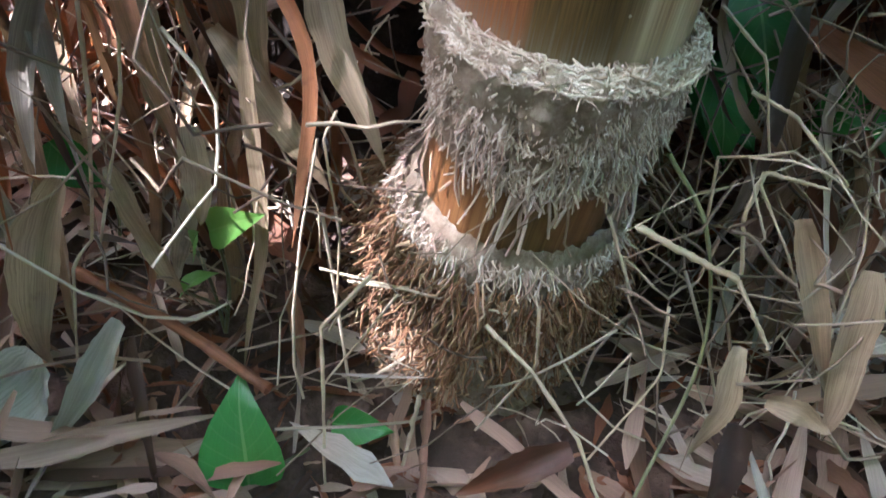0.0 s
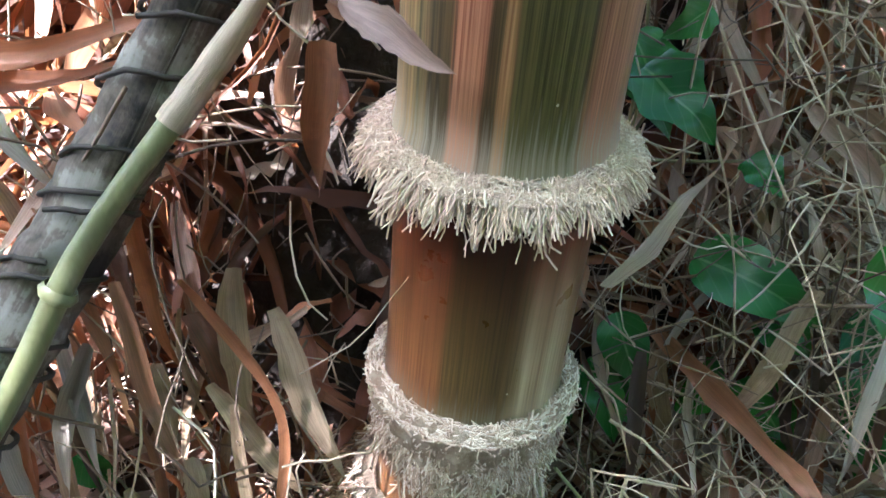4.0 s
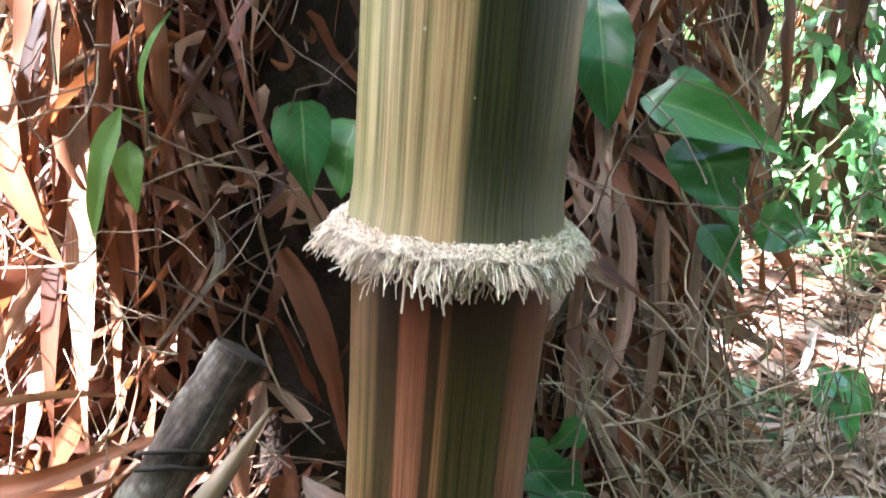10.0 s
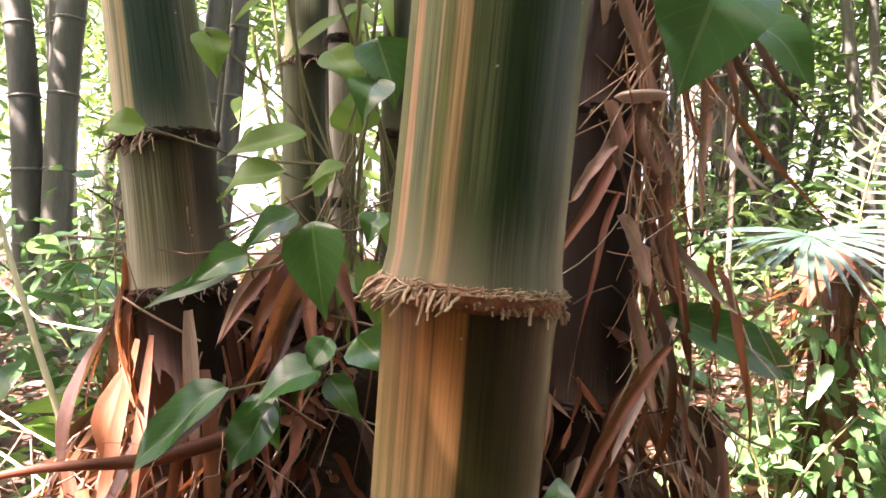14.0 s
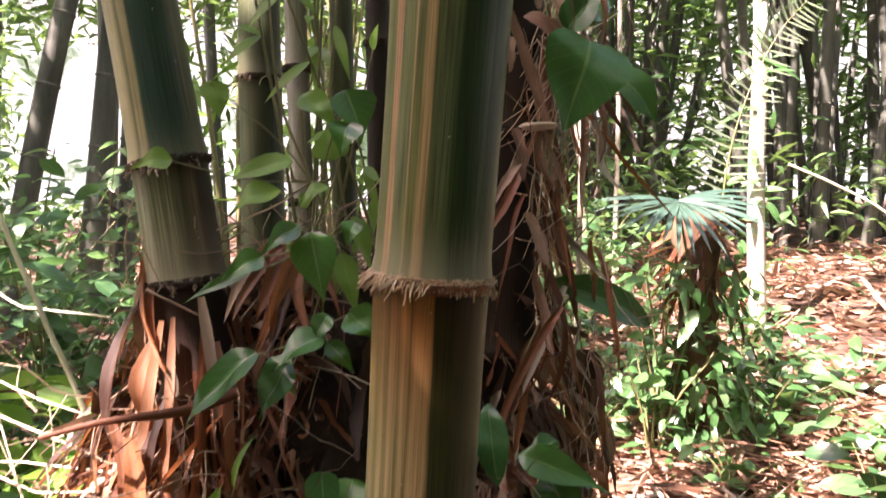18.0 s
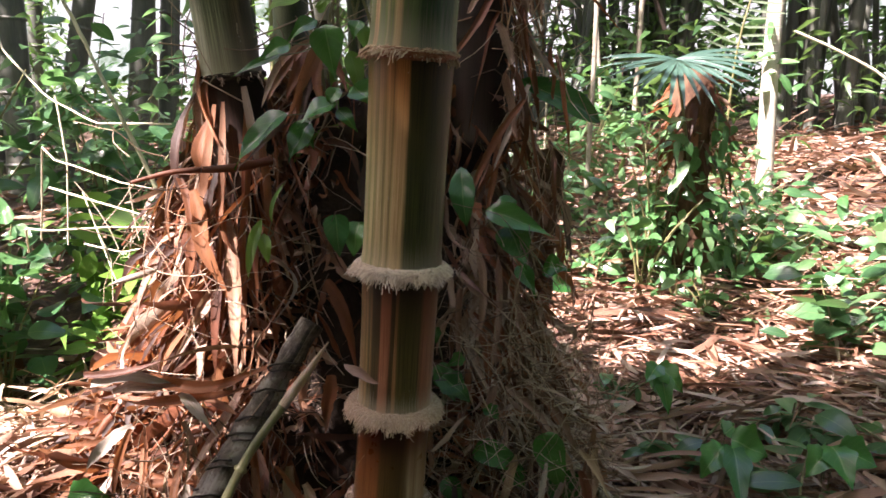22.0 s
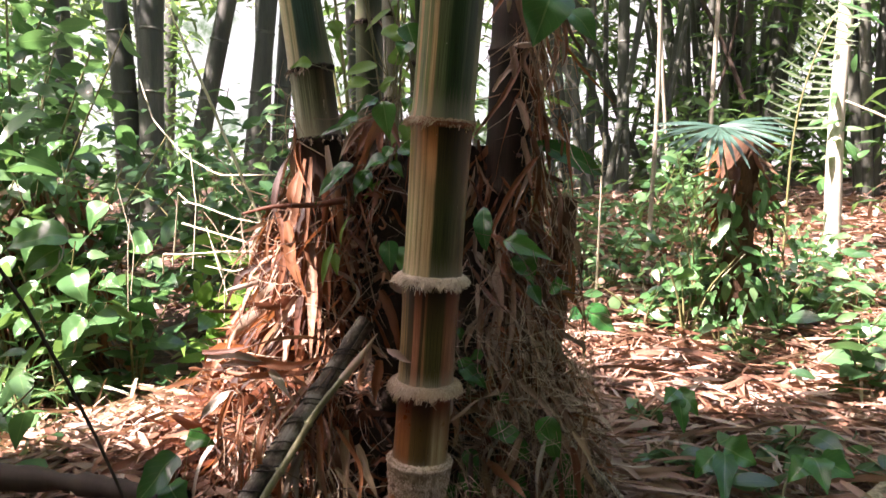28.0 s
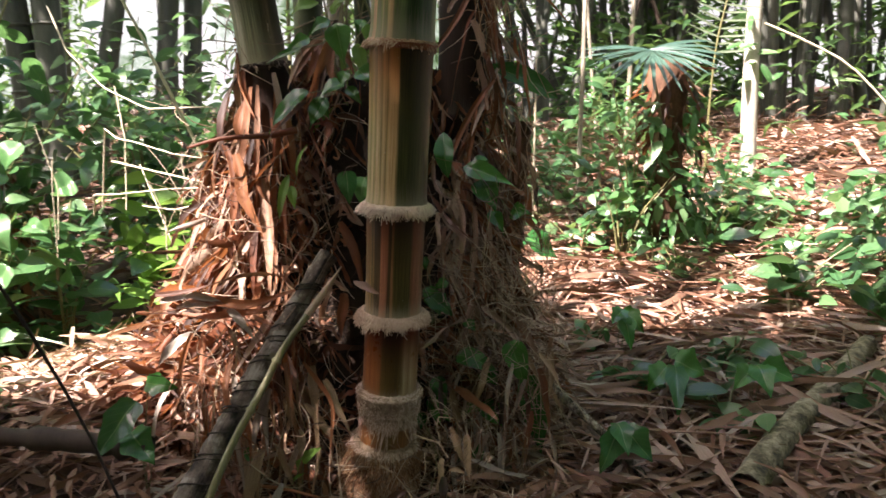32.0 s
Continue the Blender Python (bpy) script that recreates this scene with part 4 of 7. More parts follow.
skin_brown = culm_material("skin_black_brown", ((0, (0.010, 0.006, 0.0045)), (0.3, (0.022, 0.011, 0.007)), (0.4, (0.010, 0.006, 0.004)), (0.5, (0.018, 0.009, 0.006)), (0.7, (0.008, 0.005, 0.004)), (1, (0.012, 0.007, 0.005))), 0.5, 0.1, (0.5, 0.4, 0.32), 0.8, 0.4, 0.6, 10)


def neighbour(nodes, radii, skin, label, collar=mat_darkwood, rotten=0, lower=None):
    ob = thing("bamboo_culm", nodes[0], label, "bamboo")
    for i in range(len(nodes) - 1):
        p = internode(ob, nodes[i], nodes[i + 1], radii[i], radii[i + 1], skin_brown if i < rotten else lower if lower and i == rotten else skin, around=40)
        p.matrix_basis = under(ob, p.matrix_basis)
        if i:
            m, _ = axis_pose(nodes[i], nodes[i + 1])
            ring = node_collar(ob, under(ob, m), radii[i] + 0.0015, 0.009, 0.0035, collar, 0.0018)
            if radii[i] > 0.04:
                fringe(ring, Matrix(), radii[i] + 0.005, 90, 0.018, 0.4, 0.5, 0.0012, mat_straw, "torn_rim", "torn sheath rim", band=0.006, tufts=16)
    return ob


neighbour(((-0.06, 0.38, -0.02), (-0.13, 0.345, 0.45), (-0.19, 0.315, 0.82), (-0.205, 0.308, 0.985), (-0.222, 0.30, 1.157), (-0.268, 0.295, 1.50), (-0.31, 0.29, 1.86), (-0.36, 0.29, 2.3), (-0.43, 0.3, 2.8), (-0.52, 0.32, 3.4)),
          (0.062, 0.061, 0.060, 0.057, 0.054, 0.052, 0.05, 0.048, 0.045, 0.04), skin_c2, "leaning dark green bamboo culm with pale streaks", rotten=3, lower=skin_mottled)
for k in range(9):
    a = rng.uniform(2.8, 4.4)
    bse = arr(-0.205 + 0.062 * math.cos(a), 0.31 + 0.062 * math.sin(a), rng.uniform(0.9, 1.06))
    dead_sheath(bse, bse + arr(rng.normal(0.01, 0.03), -0.03 + rng.normal(0, 0.02), -rng.uniform(0.1, 0.22)), (math.cos(a), math.sin(a), 0.2), rng.uniform(0.012, 0.03), rng.normal(0.02, 0.08), (mat_rust, mat_sheath, mat_rust)[k % 3], "rotting brown sheath clinging to the leaning culm's foot", group="sheaths on the leaning culm")
neighbour(((-0.17, 0.72, -0.02), (-0.17, 0.72, 0.5), (-0.165, 0.71, 0.95), (-0.158, 0.70, 1.35), (-0.15, 0.70, 1.75), (-0.14, 0.70, 2.2), (-0.12, 0.7, 3.2)),
          (0.05, 0.048, 0.045, 0.042, 0.04, 0.038, 0.036), skin_dark, "dark green bamboo culm at the clump's back")
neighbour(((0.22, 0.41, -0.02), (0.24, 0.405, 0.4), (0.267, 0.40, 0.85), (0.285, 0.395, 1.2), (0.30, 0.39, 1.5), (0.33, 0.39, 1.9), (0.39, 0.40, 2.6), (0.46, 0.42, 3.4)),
          (0.062, 0.062, 0.061, 0.060, 0.058, 0.056, 0.052, 0.048), skin_brown, "black-brown dead bamboo culm hung with dry sheaths")
neighbour(((-0.05, 0.50, 0.1), (-0.052, 0.50, 0.55), (-0.055, 0.50, 0.85), (-0.056, 0.50, 1.1), (-0.058, 0.50, 1.33), (-0.06, 0.50, 1.6), (-0.065, 0.50, 2.4)), (0.021, 0.021, 0.02, 0.02, 0.02, 0.019, 0.018), skin_grey, "slim grey-white bamboo culm with dark rings")
neighbour(((0.0, 0.55, 0.1), (0.01, 0.54, 0.8), (0.015, 0.53, 1.2), (0.02, 0.53, 1.6), (0.03, 0.53, 2.4)), (0.024, 0.023, 0.022, 0.021, 0.02), skin_dark, "slim green bamboo culm among the clump")
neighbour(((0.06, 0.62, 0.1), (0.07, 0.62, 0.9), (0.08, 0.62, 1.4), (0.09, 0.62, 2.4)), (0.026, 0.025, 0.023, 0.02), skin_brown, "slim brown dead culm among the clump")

# torn sheaths on the black-brown culm
for k in range(30):
    bse = arr(rng.uniform(0.30, 0.42), rng.uniform(0.26, 0.34), rng.uniform(0.85, 1.45))
    dead_sheath(bse, bse + arr(rng.normal(0, 0.06), rng.normal(-0.03, 0.03), -rng.uniform(0.08, 0.24)), (rng.normal(0, 0.4), -1, 0.2), rng.uniform(0.004, 0.015), rng.normal(0, 0.1), (mat_sheath, mat_rust, mat_sheath, mat_rust, mat_pale)[k % 5],
                "torn grey-brown sheath hanging from the black-brown culm", group="torn sheaths on the dead culm", name="torn_sheath", fold=0.6)
strands = join(rootlet_cloud(60, (0.31, 0.27, 0.95), (0.38, 0.35, 1.5), 0.08, 0.3, 0.0011, 0.35, 4.0), rootlet_cloud(30, (0.35, 0.28, 0.62), (0.43, 0.40, 1.0), 0.06, 0.22, 0.001, 0.5, 2.5))
solo("hanging_rootlets", mesh_of("hanging_rootlets", *strands), mat_tooth, "pinkish-tan rootlets hanging down the black-brown culm", "roots", kind="stuff")
stub = thing("rotten_stub", (0.37, 0.43, 0.1), "broken rotten brown bamboo stub beside the black-brown culm", "bamboo")
v, q, uv = lathe([(z, 0.017 + 0.014 * (z / 0.71) ** 2 + 0.002 * math.sin(31 * z)) for z in np.linspace(0, 0.71, 26)], 24, lump=0.002)
v[:, 0] += 0.07 * v[:, 2]
v[:, 2] += np.where(v[:, 2] > 0.69, 0.02 * np.sin(3 * np.arctan2(v[:, 1], v[:, 0])), 0)
part("stub", mesh_of("stub", v, q, uv), mat_rotten, stub)
for k in range(10):
    a = 2 * math.pi * k / 10
    top = arr(0.05 + 0.03 * math.cos(a), 0.03 * math.sin(a), rng.uniform(0.5, 0.72))
    part("torn_sheath", mesh_of("torn_sheath", *leaf_batch(top, top + arr(0.02 * math.cos(a), 0.02 * math.sin(a), -rng.uniform(0.06, 0.16)), arr(math.cos(a), math.sin(a), 0.2), rng.uniform(0.012, 0.022), 0.05, 0.5, "torn", 8, 2, 0.15)), (mat_rust, mat_sheath)[k % 2], stub)
# a light sheath piece on the dead culm, modelled as a small round cap
sheath_piece = thing("bracket_fungus", (0.318, 0.262, 1.194), "small pale tan sheath piece on the dead culm", "fungus")
v, q, uv = lathe(((-0.007, 0.004), (-0.004, 0.02), (0.0, 0.026), (0.004, 0.022), (0.006, 0.003)), 24, lump=0.0008)
part("cap", mesh_of("cap", v * arr(1.1, 0.8, 1), q, uv), mat_fibre, sheath_piece)

# ---- leaning log with a green stem tied along it ----
log_path = bez(((-0.345, -0.30, 0.03), (-0.257, -0.114, 0.20), (-0.15, 0.014, 0.38), (-0.038, 0.085, 0.56)), 14)
lean_log = thing("leaning_log", log_path[0], "grey weathered pole leaning on the mound, bound with black creeper", "log")
o0 = log_path[0]
rad = np.interp(np.linspace(0, 1, 14), (0, 1), (0.031, 0.020)) + rng.normal(0, 0.0012, 14)
fine_path = bez(log_path, 90)
lv, lq, luv = tube_batch((fine_path - o0)[None], np.interp(np.linspace(0, 13, 90), np.arange(14), rad)[None], 40)
axis_pts = np.repeat(fine_path - o0, 40, 0)
grow = np.array([0.16 * noise.noise(Vector(v * 34)) + 0.10 * noise.noise(Vector(v * 95)) + (0.09 if noise.noise(Vector(v * 22) + Vector((7, 3, 1))) > 0.12 else 0.0) for v in lv])
part("pole", mesh_of("pole", axis_pts + (lv - axis_pts) * (1 + grow)[:, None], lq, luv), mat_log, lean_log)
end_v, end_q, end_uv = lathe(((-0.004, 0.0195), (0.001, 0.016), (-0.003, 0.004)), 20, lump=0.0008)
me_, _ln = axis_pose(log_path[-2], log_path[-1])
part("pole_end", mesh_of("pole_end", end_v, end_q, end_uv), mat_darkwood, lean_log, "rotten dark end", Matrix.Translation(Vector(log_path[-1] - log_path[-2]) - Vector(o0)) @ me_)
for f in (0.22, 0.30, 0.37, 0.44, 0.50, 0.53, 0.60, 0.67, 0.72, 0.79, 0.86):
    i = f * 13
    c = log_path[int(i)] + (log_path[int(i) + 1] - log_path[int(i)]) * (i - int(i)) - o0
    r = np.interp(f, (0, 1), (0.031, 0.020)) + 0.0042
    ax = unit(log_path[-1] - log_path[0])
    a1 = unit(np.cross(ax, arr(0, 0, 1)))
    a2 = np.cross(ax, a1)
    th = np.linspace(0, 2 * np.pi * 1.3, 22) + rng.uniform(0, 6)
    ring = c + r * (np.cos(th)[:, None] * a1 + np.sin(th)[:, None] * a2) + ax * (np.linspace(-0.008, 0.008, 22) + 0.012 * np.sin(th + 1))[:, None] + rng.normal(0, 0.0008, (22, 3))
    part("creeper_band", mesh_of("creeper_band", *tube_batch(ring[None], np.full((1, 22), 0.0019), 5)), mat_tie, lean_log, "black wiry creeper")
stem_path = bez(((-0.29, -0.26, 0.04), (-0.226, -0.148, 0.20), (-0.165, -0.072, 0.31), (-0.127, -0.034, 0.38), (-0.066, 0.012, 0.458)), 16)
green = thing("green_cane", stem_path[0], "green cane lying on the leaning log with a dry pale tip", "stem")
part("cane", mesh_of("cane", *tube_batch((stem_path - stem_path[0])[None], np.linspace(0.0085, 0.007, 16)[None], 14)), mat_stem, green)
tip_path = bez(((-0.079, 0.002, 0.442), (-0.062, 0.015, 0.463), (-0.035, 0.028, 0.497), (-0.004, 0.035, 0.54)), 12)
part("dry_tip", mesh_of("dry_tip", *tube_batch((tip_path - stem_path[0])[None], (np.interp(np.linspace(0, 1, 12), (0, 0.3, 0.6, 1), (0.0082, 0.0088, 0.0075, 0.0012)) * (1 + 0.06 * rng.normal(0, 1, 12)))[None], 10)), mat_bleached, green, "dry bleached sheath at the cane's tip")
for f in (6, 10):
    v, q, uv = lathe(((-0.004, 0.0095), (0, 0.0115), (0.004, 0.0095)), 16)
    m_, _ln = axis_pose(stem_path[f], stem_path[f + 1])
    part("cane_node", mesh_of("cane_node", v, q, uv), mat_stem, green, "", Matrix.Translation(-Vector(stem_path[0])) @ m_)

# ---- single sheaths that stand out on the mound ----
LOOK = {"rust": mat_rust, "plain": mat_sheath, "pale": mat_pale, "tan": mat_tan}


def lay_sheaths(rows):
    for bse, tp, hn, w, ar, kindly, lab in rows:
        dead_sheath(bse, tp, hn, w, ar, LOOK[kindly], lab + " on the mound" if "mound" not in lab and "culm" not in lab and "ball" not in lab else lab, group="sheaths on the mound")


lay_sheaths((
    ((-0.155, 0.20, 0.68), (-0.150, 0.17, 0.50), (0.1, -1, 0.1), 0.026, 0.02, "rust", "upright rust-brown mottled sheath"),
    ((-0.36, 0.08, 0.47), (-0.105, 0.12, 0.475), (0, -0.7, 0.7), 0.022, 0.05, "rust", "broad folded brown sheath lying across the mound"),
    ((-0.38, 0.06, 0.45), (-0.24, 0.09, 0.455), (0, -0.7, 0.7), 0.022, 0.06, "plain", "weathered grey sheath lying across the mound"),
    ((-0.42, 0.05, 0.485), (-0.15, 0.13, 0.50), (0, -0.8, 0.6), 0.018, 0.04, "plain", "torn brown sheath lying across the mound"),
    ((-0.38, 0.09, 0.43), (-0.13, 0.10, 0.455), (0.1, -0.6, 0.8), 0.02, -0.03, "rust", "split rust-brown sheath lying across the mound"),
    ((-0.41, 0.05, 0.468), (-0.28, 0.07, 0.462), (0, -0.5, 0.8), 0.02, 0.08, "pale", "bleached torn sheath end on the mound"),
    ((-0.27, 0.08, 0.44), (-0.20, 0.06, 0.36), (0.2, -1, 0.2), 0.022, 0.15, "pale", "curled pale grey sheath"),
    ((-0.205, 0.22, 0.72), (-0.185, 0.12, 0.44), (0, -1, 0.2), 0.028, 0.04, "plain", "long grey-brown hanging sheath"),
))
lay_sheaths((
    ((-0.26, 0.20, 0.78), (-0.20, 0.16, 0.58), (0, -1, 0.2), 0.03, 0.05, "rust", "rust-coloured hanging sheath"),
    ((-0.29, 0.22, 0.80), (-0.31, 0.16, 0.55), (0, -1, 0.2), 0.02, 0.04, "rust", "long rust-coloured hanging sheath"),
    ((-0.005, 0.06, 0.475), (-0.025, 0.08, 0.36), (0, -1, 0.2), 0.026, 0.06, "rust", "folded red-brown sheath beside the culm"),
    ((-0.02, 0.15, 0.62), (0.03, 0.12, 0.46), (0, -1, 0.2), 0.024, 0.03, "rust", "dark red-brown hanging sheath"),
    ((-0.335, 0.03, 0.40), (-0.41, 0.0, 0.335), (0, -0.5, 0.8), 0.022, 0.12, "pale", "curved blue-white bleached leaf"),
    ((-0.38, 0.06, 0.28), (-0.264, 0.10, 0.262), (0, -0.6, 0.8), 0.02, 0.05, "rust", "red-brown fallen leaf"),
    ((-0.10, 0.02, 0.235), (-0.035, 0.0, 0.15), (0.2, -1, 0.2), 0.019, 0.06, "tan", "broad tan sheath curling by the root ball"),
    ((-0.085, 0.06, 0.31), (-0.07, 0.015, 0.19), (0.2, -1, 0.2), 0.022, 0.02, "tan", "tan sheath with a green rib"),
))
lay_sheaths((
    ((-0.165, 0.05, 0.33), (-0.145, 0.02, 0.16), (0.2, -1, 0.2), 0.018, 0.03, "plain", "grey-brown hanging sheath"),
    ((-0.205, 0.02, 0.30), (-0.18, -0.02, 0.13), (0.2, -1, 0.2), 0.018, 0.04, "pale", "sunlit pale hanging sheath"),
    ((-0.245, 0.0, 0.31), (-0.235, -0.03, 0.04), (0.1, -1, 0.2), 0.018, 0.02, "pale", "sunlit pale hanging sheath"),
    ((-0.22, 0.0, 0.18), (-0.205, -0.05, 0.03), (0.1, -1, 0.2), 0.016, 0.05, "tan", "tan hanging sheath"),
    ((-0.16, -0.02, 0.16), (-0.125, -0.03, 0.06), (0.1, -1, 0.2), 0.016, 0.05, "tan", "tan hanging sheath"),
))
lay_sheaths((
    ((-0.169, 0.0, 0.280), (-0.216, -0.02, 0.128), (0.1, -1, 0.3), 0.017, 0.02, "pale", "sunlit bleached sheath standing on the mound"),
    ((-0.189, -0.03, 0.151), (-0.222, -0.06, 0.0), (0.1, -1, 0.3), 0.028, 0.03, "tan", "tan curled sheath standing on the mound"),
    ((-0.141, 0.02, 0.248), (-0.121, -0.01, 0.161), (0.2, -1, 0.2), 0.023, 0.06, "tan", "tan hanging sheath with a curled edge"),
    ((-0.110, -0.01, 0.189), (-0.112, -0.02, 0.124), (0.2, -1, 0.2), 0.019, 0.08, "tan", "sunlit tan sheath tip"),
    ((-0.119, 0.05, 0.274), (-0.078, 0.0, 0.137), (0.2, -1, 0.2), 0.026, 0.05, "plain", "long grey-brown hanging sheath"),
    ((-0.061, 0.06, 0.276), (0.0, 0.0, 0.170), (0.2, -1, 0.2), 0.020, 0.05, "tan", "tan sheath leaning on the root ball"),
    ((-0.137, -0.08, 0.099), (-0.190, -0.12, 0.005), (0.2, -0.8, 0.5), 0.018, 0.03, "pale", "bleached split blade on the litter"),
    ((-0.036, 0.06, 0.210), (0.006, 0.05, 0.197), (0.2, -1, 0.2), 0.010, 0.05, "rust", "rust-brown sheath scrap beside the culm"),
    ((-0.069, 0.0, 0.058), (-0.054, -0.03, 0.011), (0.2, -1, 0.3), 0.012, 0.05, "plain", "broken grey sheath stub by the root ball"),
    ((0.200, -0.05, 0.131), (0.187, -0.08, 0.067), (-0.1, -1, 0.4), 0.014, 0.08, "tan", "tan torn sheath beside the root ball"),
    ((0.221, 0.0, 0.180), (0.252, -0.05, 0.104), (-0.1, -1, 0.4), 0.015, 0.06, "tan", "tan hanging sheath beside the root ball"),
    ((0.255, -0.02, 0.170), (0.257, -0.06, 0.079), (-0.1, -1, 0.4), 0.018, 0.06, "tan", "broad tan sheath beside the root ball"),
    ((0.205, -0.08, 0.105), (0.199, -0.11, 0.048), (-0.1, -1, 0.5), 0.020, 0.08, "plain", "crumpled brown sheath beside the root ball"),
    ((0.124, -0.10, 0.085), (0.067, -0.12, 0.052), (0, -0.6, 0.8), 0.018, 0.05, "plain", "grey sheath lying before the root ball"),
    ((0.216, -0.07, 0.116), (0.248, -0.08, 0.110), (0, -0.7, 0.7), 0.012, 0.05, "tan", "broken tan sheath beside the root ball"),
    ((-0.204, -0.08, 0.045), (-0.243, -0.13, 0.006), (0.1, -0.7, 0.7), 0.05, 0.06, "pale", "broad bleached sheath on the mound's litter"),
    ((0.201, 0.06, 0.266), (0.202, 0.02, 0.166), (-0.1, -1, 0.3), 0.012, 0.03, "plain", "dark brown hanging sheath beside the culm"),
))
PINK_SHEATHS = (((0.276, 0.28, 1.369), (0.332, 0.26, 1.181), 0.028), ((0.301, 0.27, 1.353), (0.356, 0.25, 1.307), 0.032), ((0.276, 0.27, 1.324), (0.276, 0.26, 1.272), 0.028), ((0.284, 0.27, 1.193), (0.290, 0.25, 1.115), 0.030),
                ((0.319, 0.27, 1.190), (0.334, 0.25, 1.105), 0.017), ((0.293, 0.27, 1.146), (0.241, 0.22, 1.080), 0.020), ((0.327, 0.28, 1.183), (0.355, 0.25, 1.081), 0.016), ((0.296, 0.27, 1.069), (0.320, 0.25, 0.993), 0.028),
                ((0.33, 0.29, 1.42), (0.37, 0.27, 1.27), 0.024), ((0.30, 0.28, 1.48), (0.32, 0.26, 1.36), 0.026), ((0.35, 0.30, 1.12), (0.36, 0.28, 0.98), 0.022), ((0.31, 0.28, 0.98), (0.33, 0.26, 0.86), 0.024))
for bse, tp, w in PINK_SHEATHS:
    dead_sheath(bse, tp, (0.2, -1, 0.3), w * 0.72, rng.normal(0.03, 0.08), mat_pink, "pale pinkish torn sheath hanging from the black-brown culm", "torn", group="torn sheaths on the dead culm", name="torn_sheath", fold=0.7)
RIGHT_SHEATHS = (
    ((0.25, 0.20, 0.66), (0.245, 0.17, 0.50), 0.026), ((0.29, 0.20, 0.64), (0.275, 0.16, 0.45), 0.024), ((0.33, 0.22, 0.62), (0.36, 0.19, 0.44), 0.02),
    ((0.28, 0.16, 0.42), (0.255, 0.13, 0.34), 0.03), ((0.30, 0.16, 0.41), (0.40, 0.14, 0.30), 0.03), ((0.22, 0.16, 0.60), (0.215, 0.14, 0.47), 0.022),
    ((0.34, 0.2, 0.40), (0.43, 0.17, 0.27), 0.028), ((0.25, 0.10, 0.16), (0.225, 0.07, 0.06), 0.026), ((0.31, 0.08, 0.13), (0.27, 0.05, 0.03), 0.024), ((0.35, 0.10, 0.20), (0.325, 0.06, 0.05), 0.022))
for bse, tp, w in RIGHT_SHEATHS:
    dead_sheath(bse, tp, (0.1, -1, 0.2), w * 0.6, rng.normal(0, 0.06), mat_pink, "pinkish-grey dry sheath hanging from the clump", "torn", group="sheaths beside the culm")

for k in range(34):
    bse = arr(rng.uniform(0.18, 0.46), rng.uniform(0.04, 0.13), rng.uniform(0.06, 0.34))
    dead_sheath(bse, bse + arr(rng.normal(0, 0.035), rng.normal(-0.02, 0.02), -rng.uniform(0.08, 0.2)), (rng.normal(0, 0.4), -1, 0.25), rng.uniform(0.007, 0.02), rng.normal(0, 0.1), (mat_sheath, mat_pale, mat_tan)[k % 3],
                ("grey-brown", "bleached", "tan")[k % 3] + " dry sheath hanging from the clump", group="sheaths beside the culm")
for k in range(46):
    bse = arr(rng.uniform(-0.36, -0.07), rng.uniform(-0.01, 0.10), rng.uniform(0.14, 0.42))
    dead_sheath(bse, bse + arr(rng.normal(0, 0.03), rng.normal(-0.02, 0.02), -rng.uniform(0.1, 0.24)), (rng.normal(0, 0.4), -1, 0.25), rng.uniform(0.004, 0.015), rng.normal(0, 0.1), (mat_rust, mat_sheath, mat_tan, mat_rust, mat_sheath)[k % 5],
                ("rust-brown", "grey-brown", "tan", "rust-brown", "grey-brown")[k % 5] + " dry sheath hanging low on the mound", group="sheaths on the mound")
b, t, hn, w = hang_on_clump(110, 0.1, 1.0, 0.10, 0.26, 0.009, 0.024, -105, -10, 0.9, 1.0, 1.1)
for k in range(110):
    dead_sheath(b[k], t[k], hn[k], w[k], rng.normal(0, 0.16), (mat_sheath, mat_rust, mat_pink, mat_sheath, mat_rust, mat_pale)[k % 6], ("brown", "rust-brown", "pinkish-brown", "grey-brown", "red-brown", "bleached")[k % 6] + " dead bamboo sheath hanging on the mound", group="sheaths on the mound")


# ---- green leaves of climbers ----
def climber(name, rows, label, prof="heart", material=None, stem_to=None, lobed=False, category="climbing plant", lean=(0, -0.75, 0.65), arch=0.09):
    rows = [arr(*r) for r in rows]
    root = arr(*stem_to) if stem_to is not None else np.mean([r[:3] for r in rows], 0) + arr(0, 0.05, -0.1)
    ob = thing(name, root, label, category)
    for r in rows:
        b, t, w = r[:3] - root, r[3:6] - root, r[6]
        hint = arr(*lean) + rng.normal(0, 0.15, 3)
        leaf = part("leaf", mesh_of("leaf", *leaf_batch(b, t, hint, w * 1.15, arch + rng.normal(0, 0.03), 0.3, prof, 26, 8, 0.05, lobed)), material or mat_leaf, ob)
        mid = b * 0.5 + arr(rng.normal(0, 0.01), 0.015, -0.01)
        part("petiole", mesh_of("petiole", *tube_batch(bez((b + (t - b) * 0.05, mid, (0, 0, 0)), 8)[None], np.linspace(0.0011, 0.0016, 8)[None], 6)), mat_stem, leaf)
    return ob


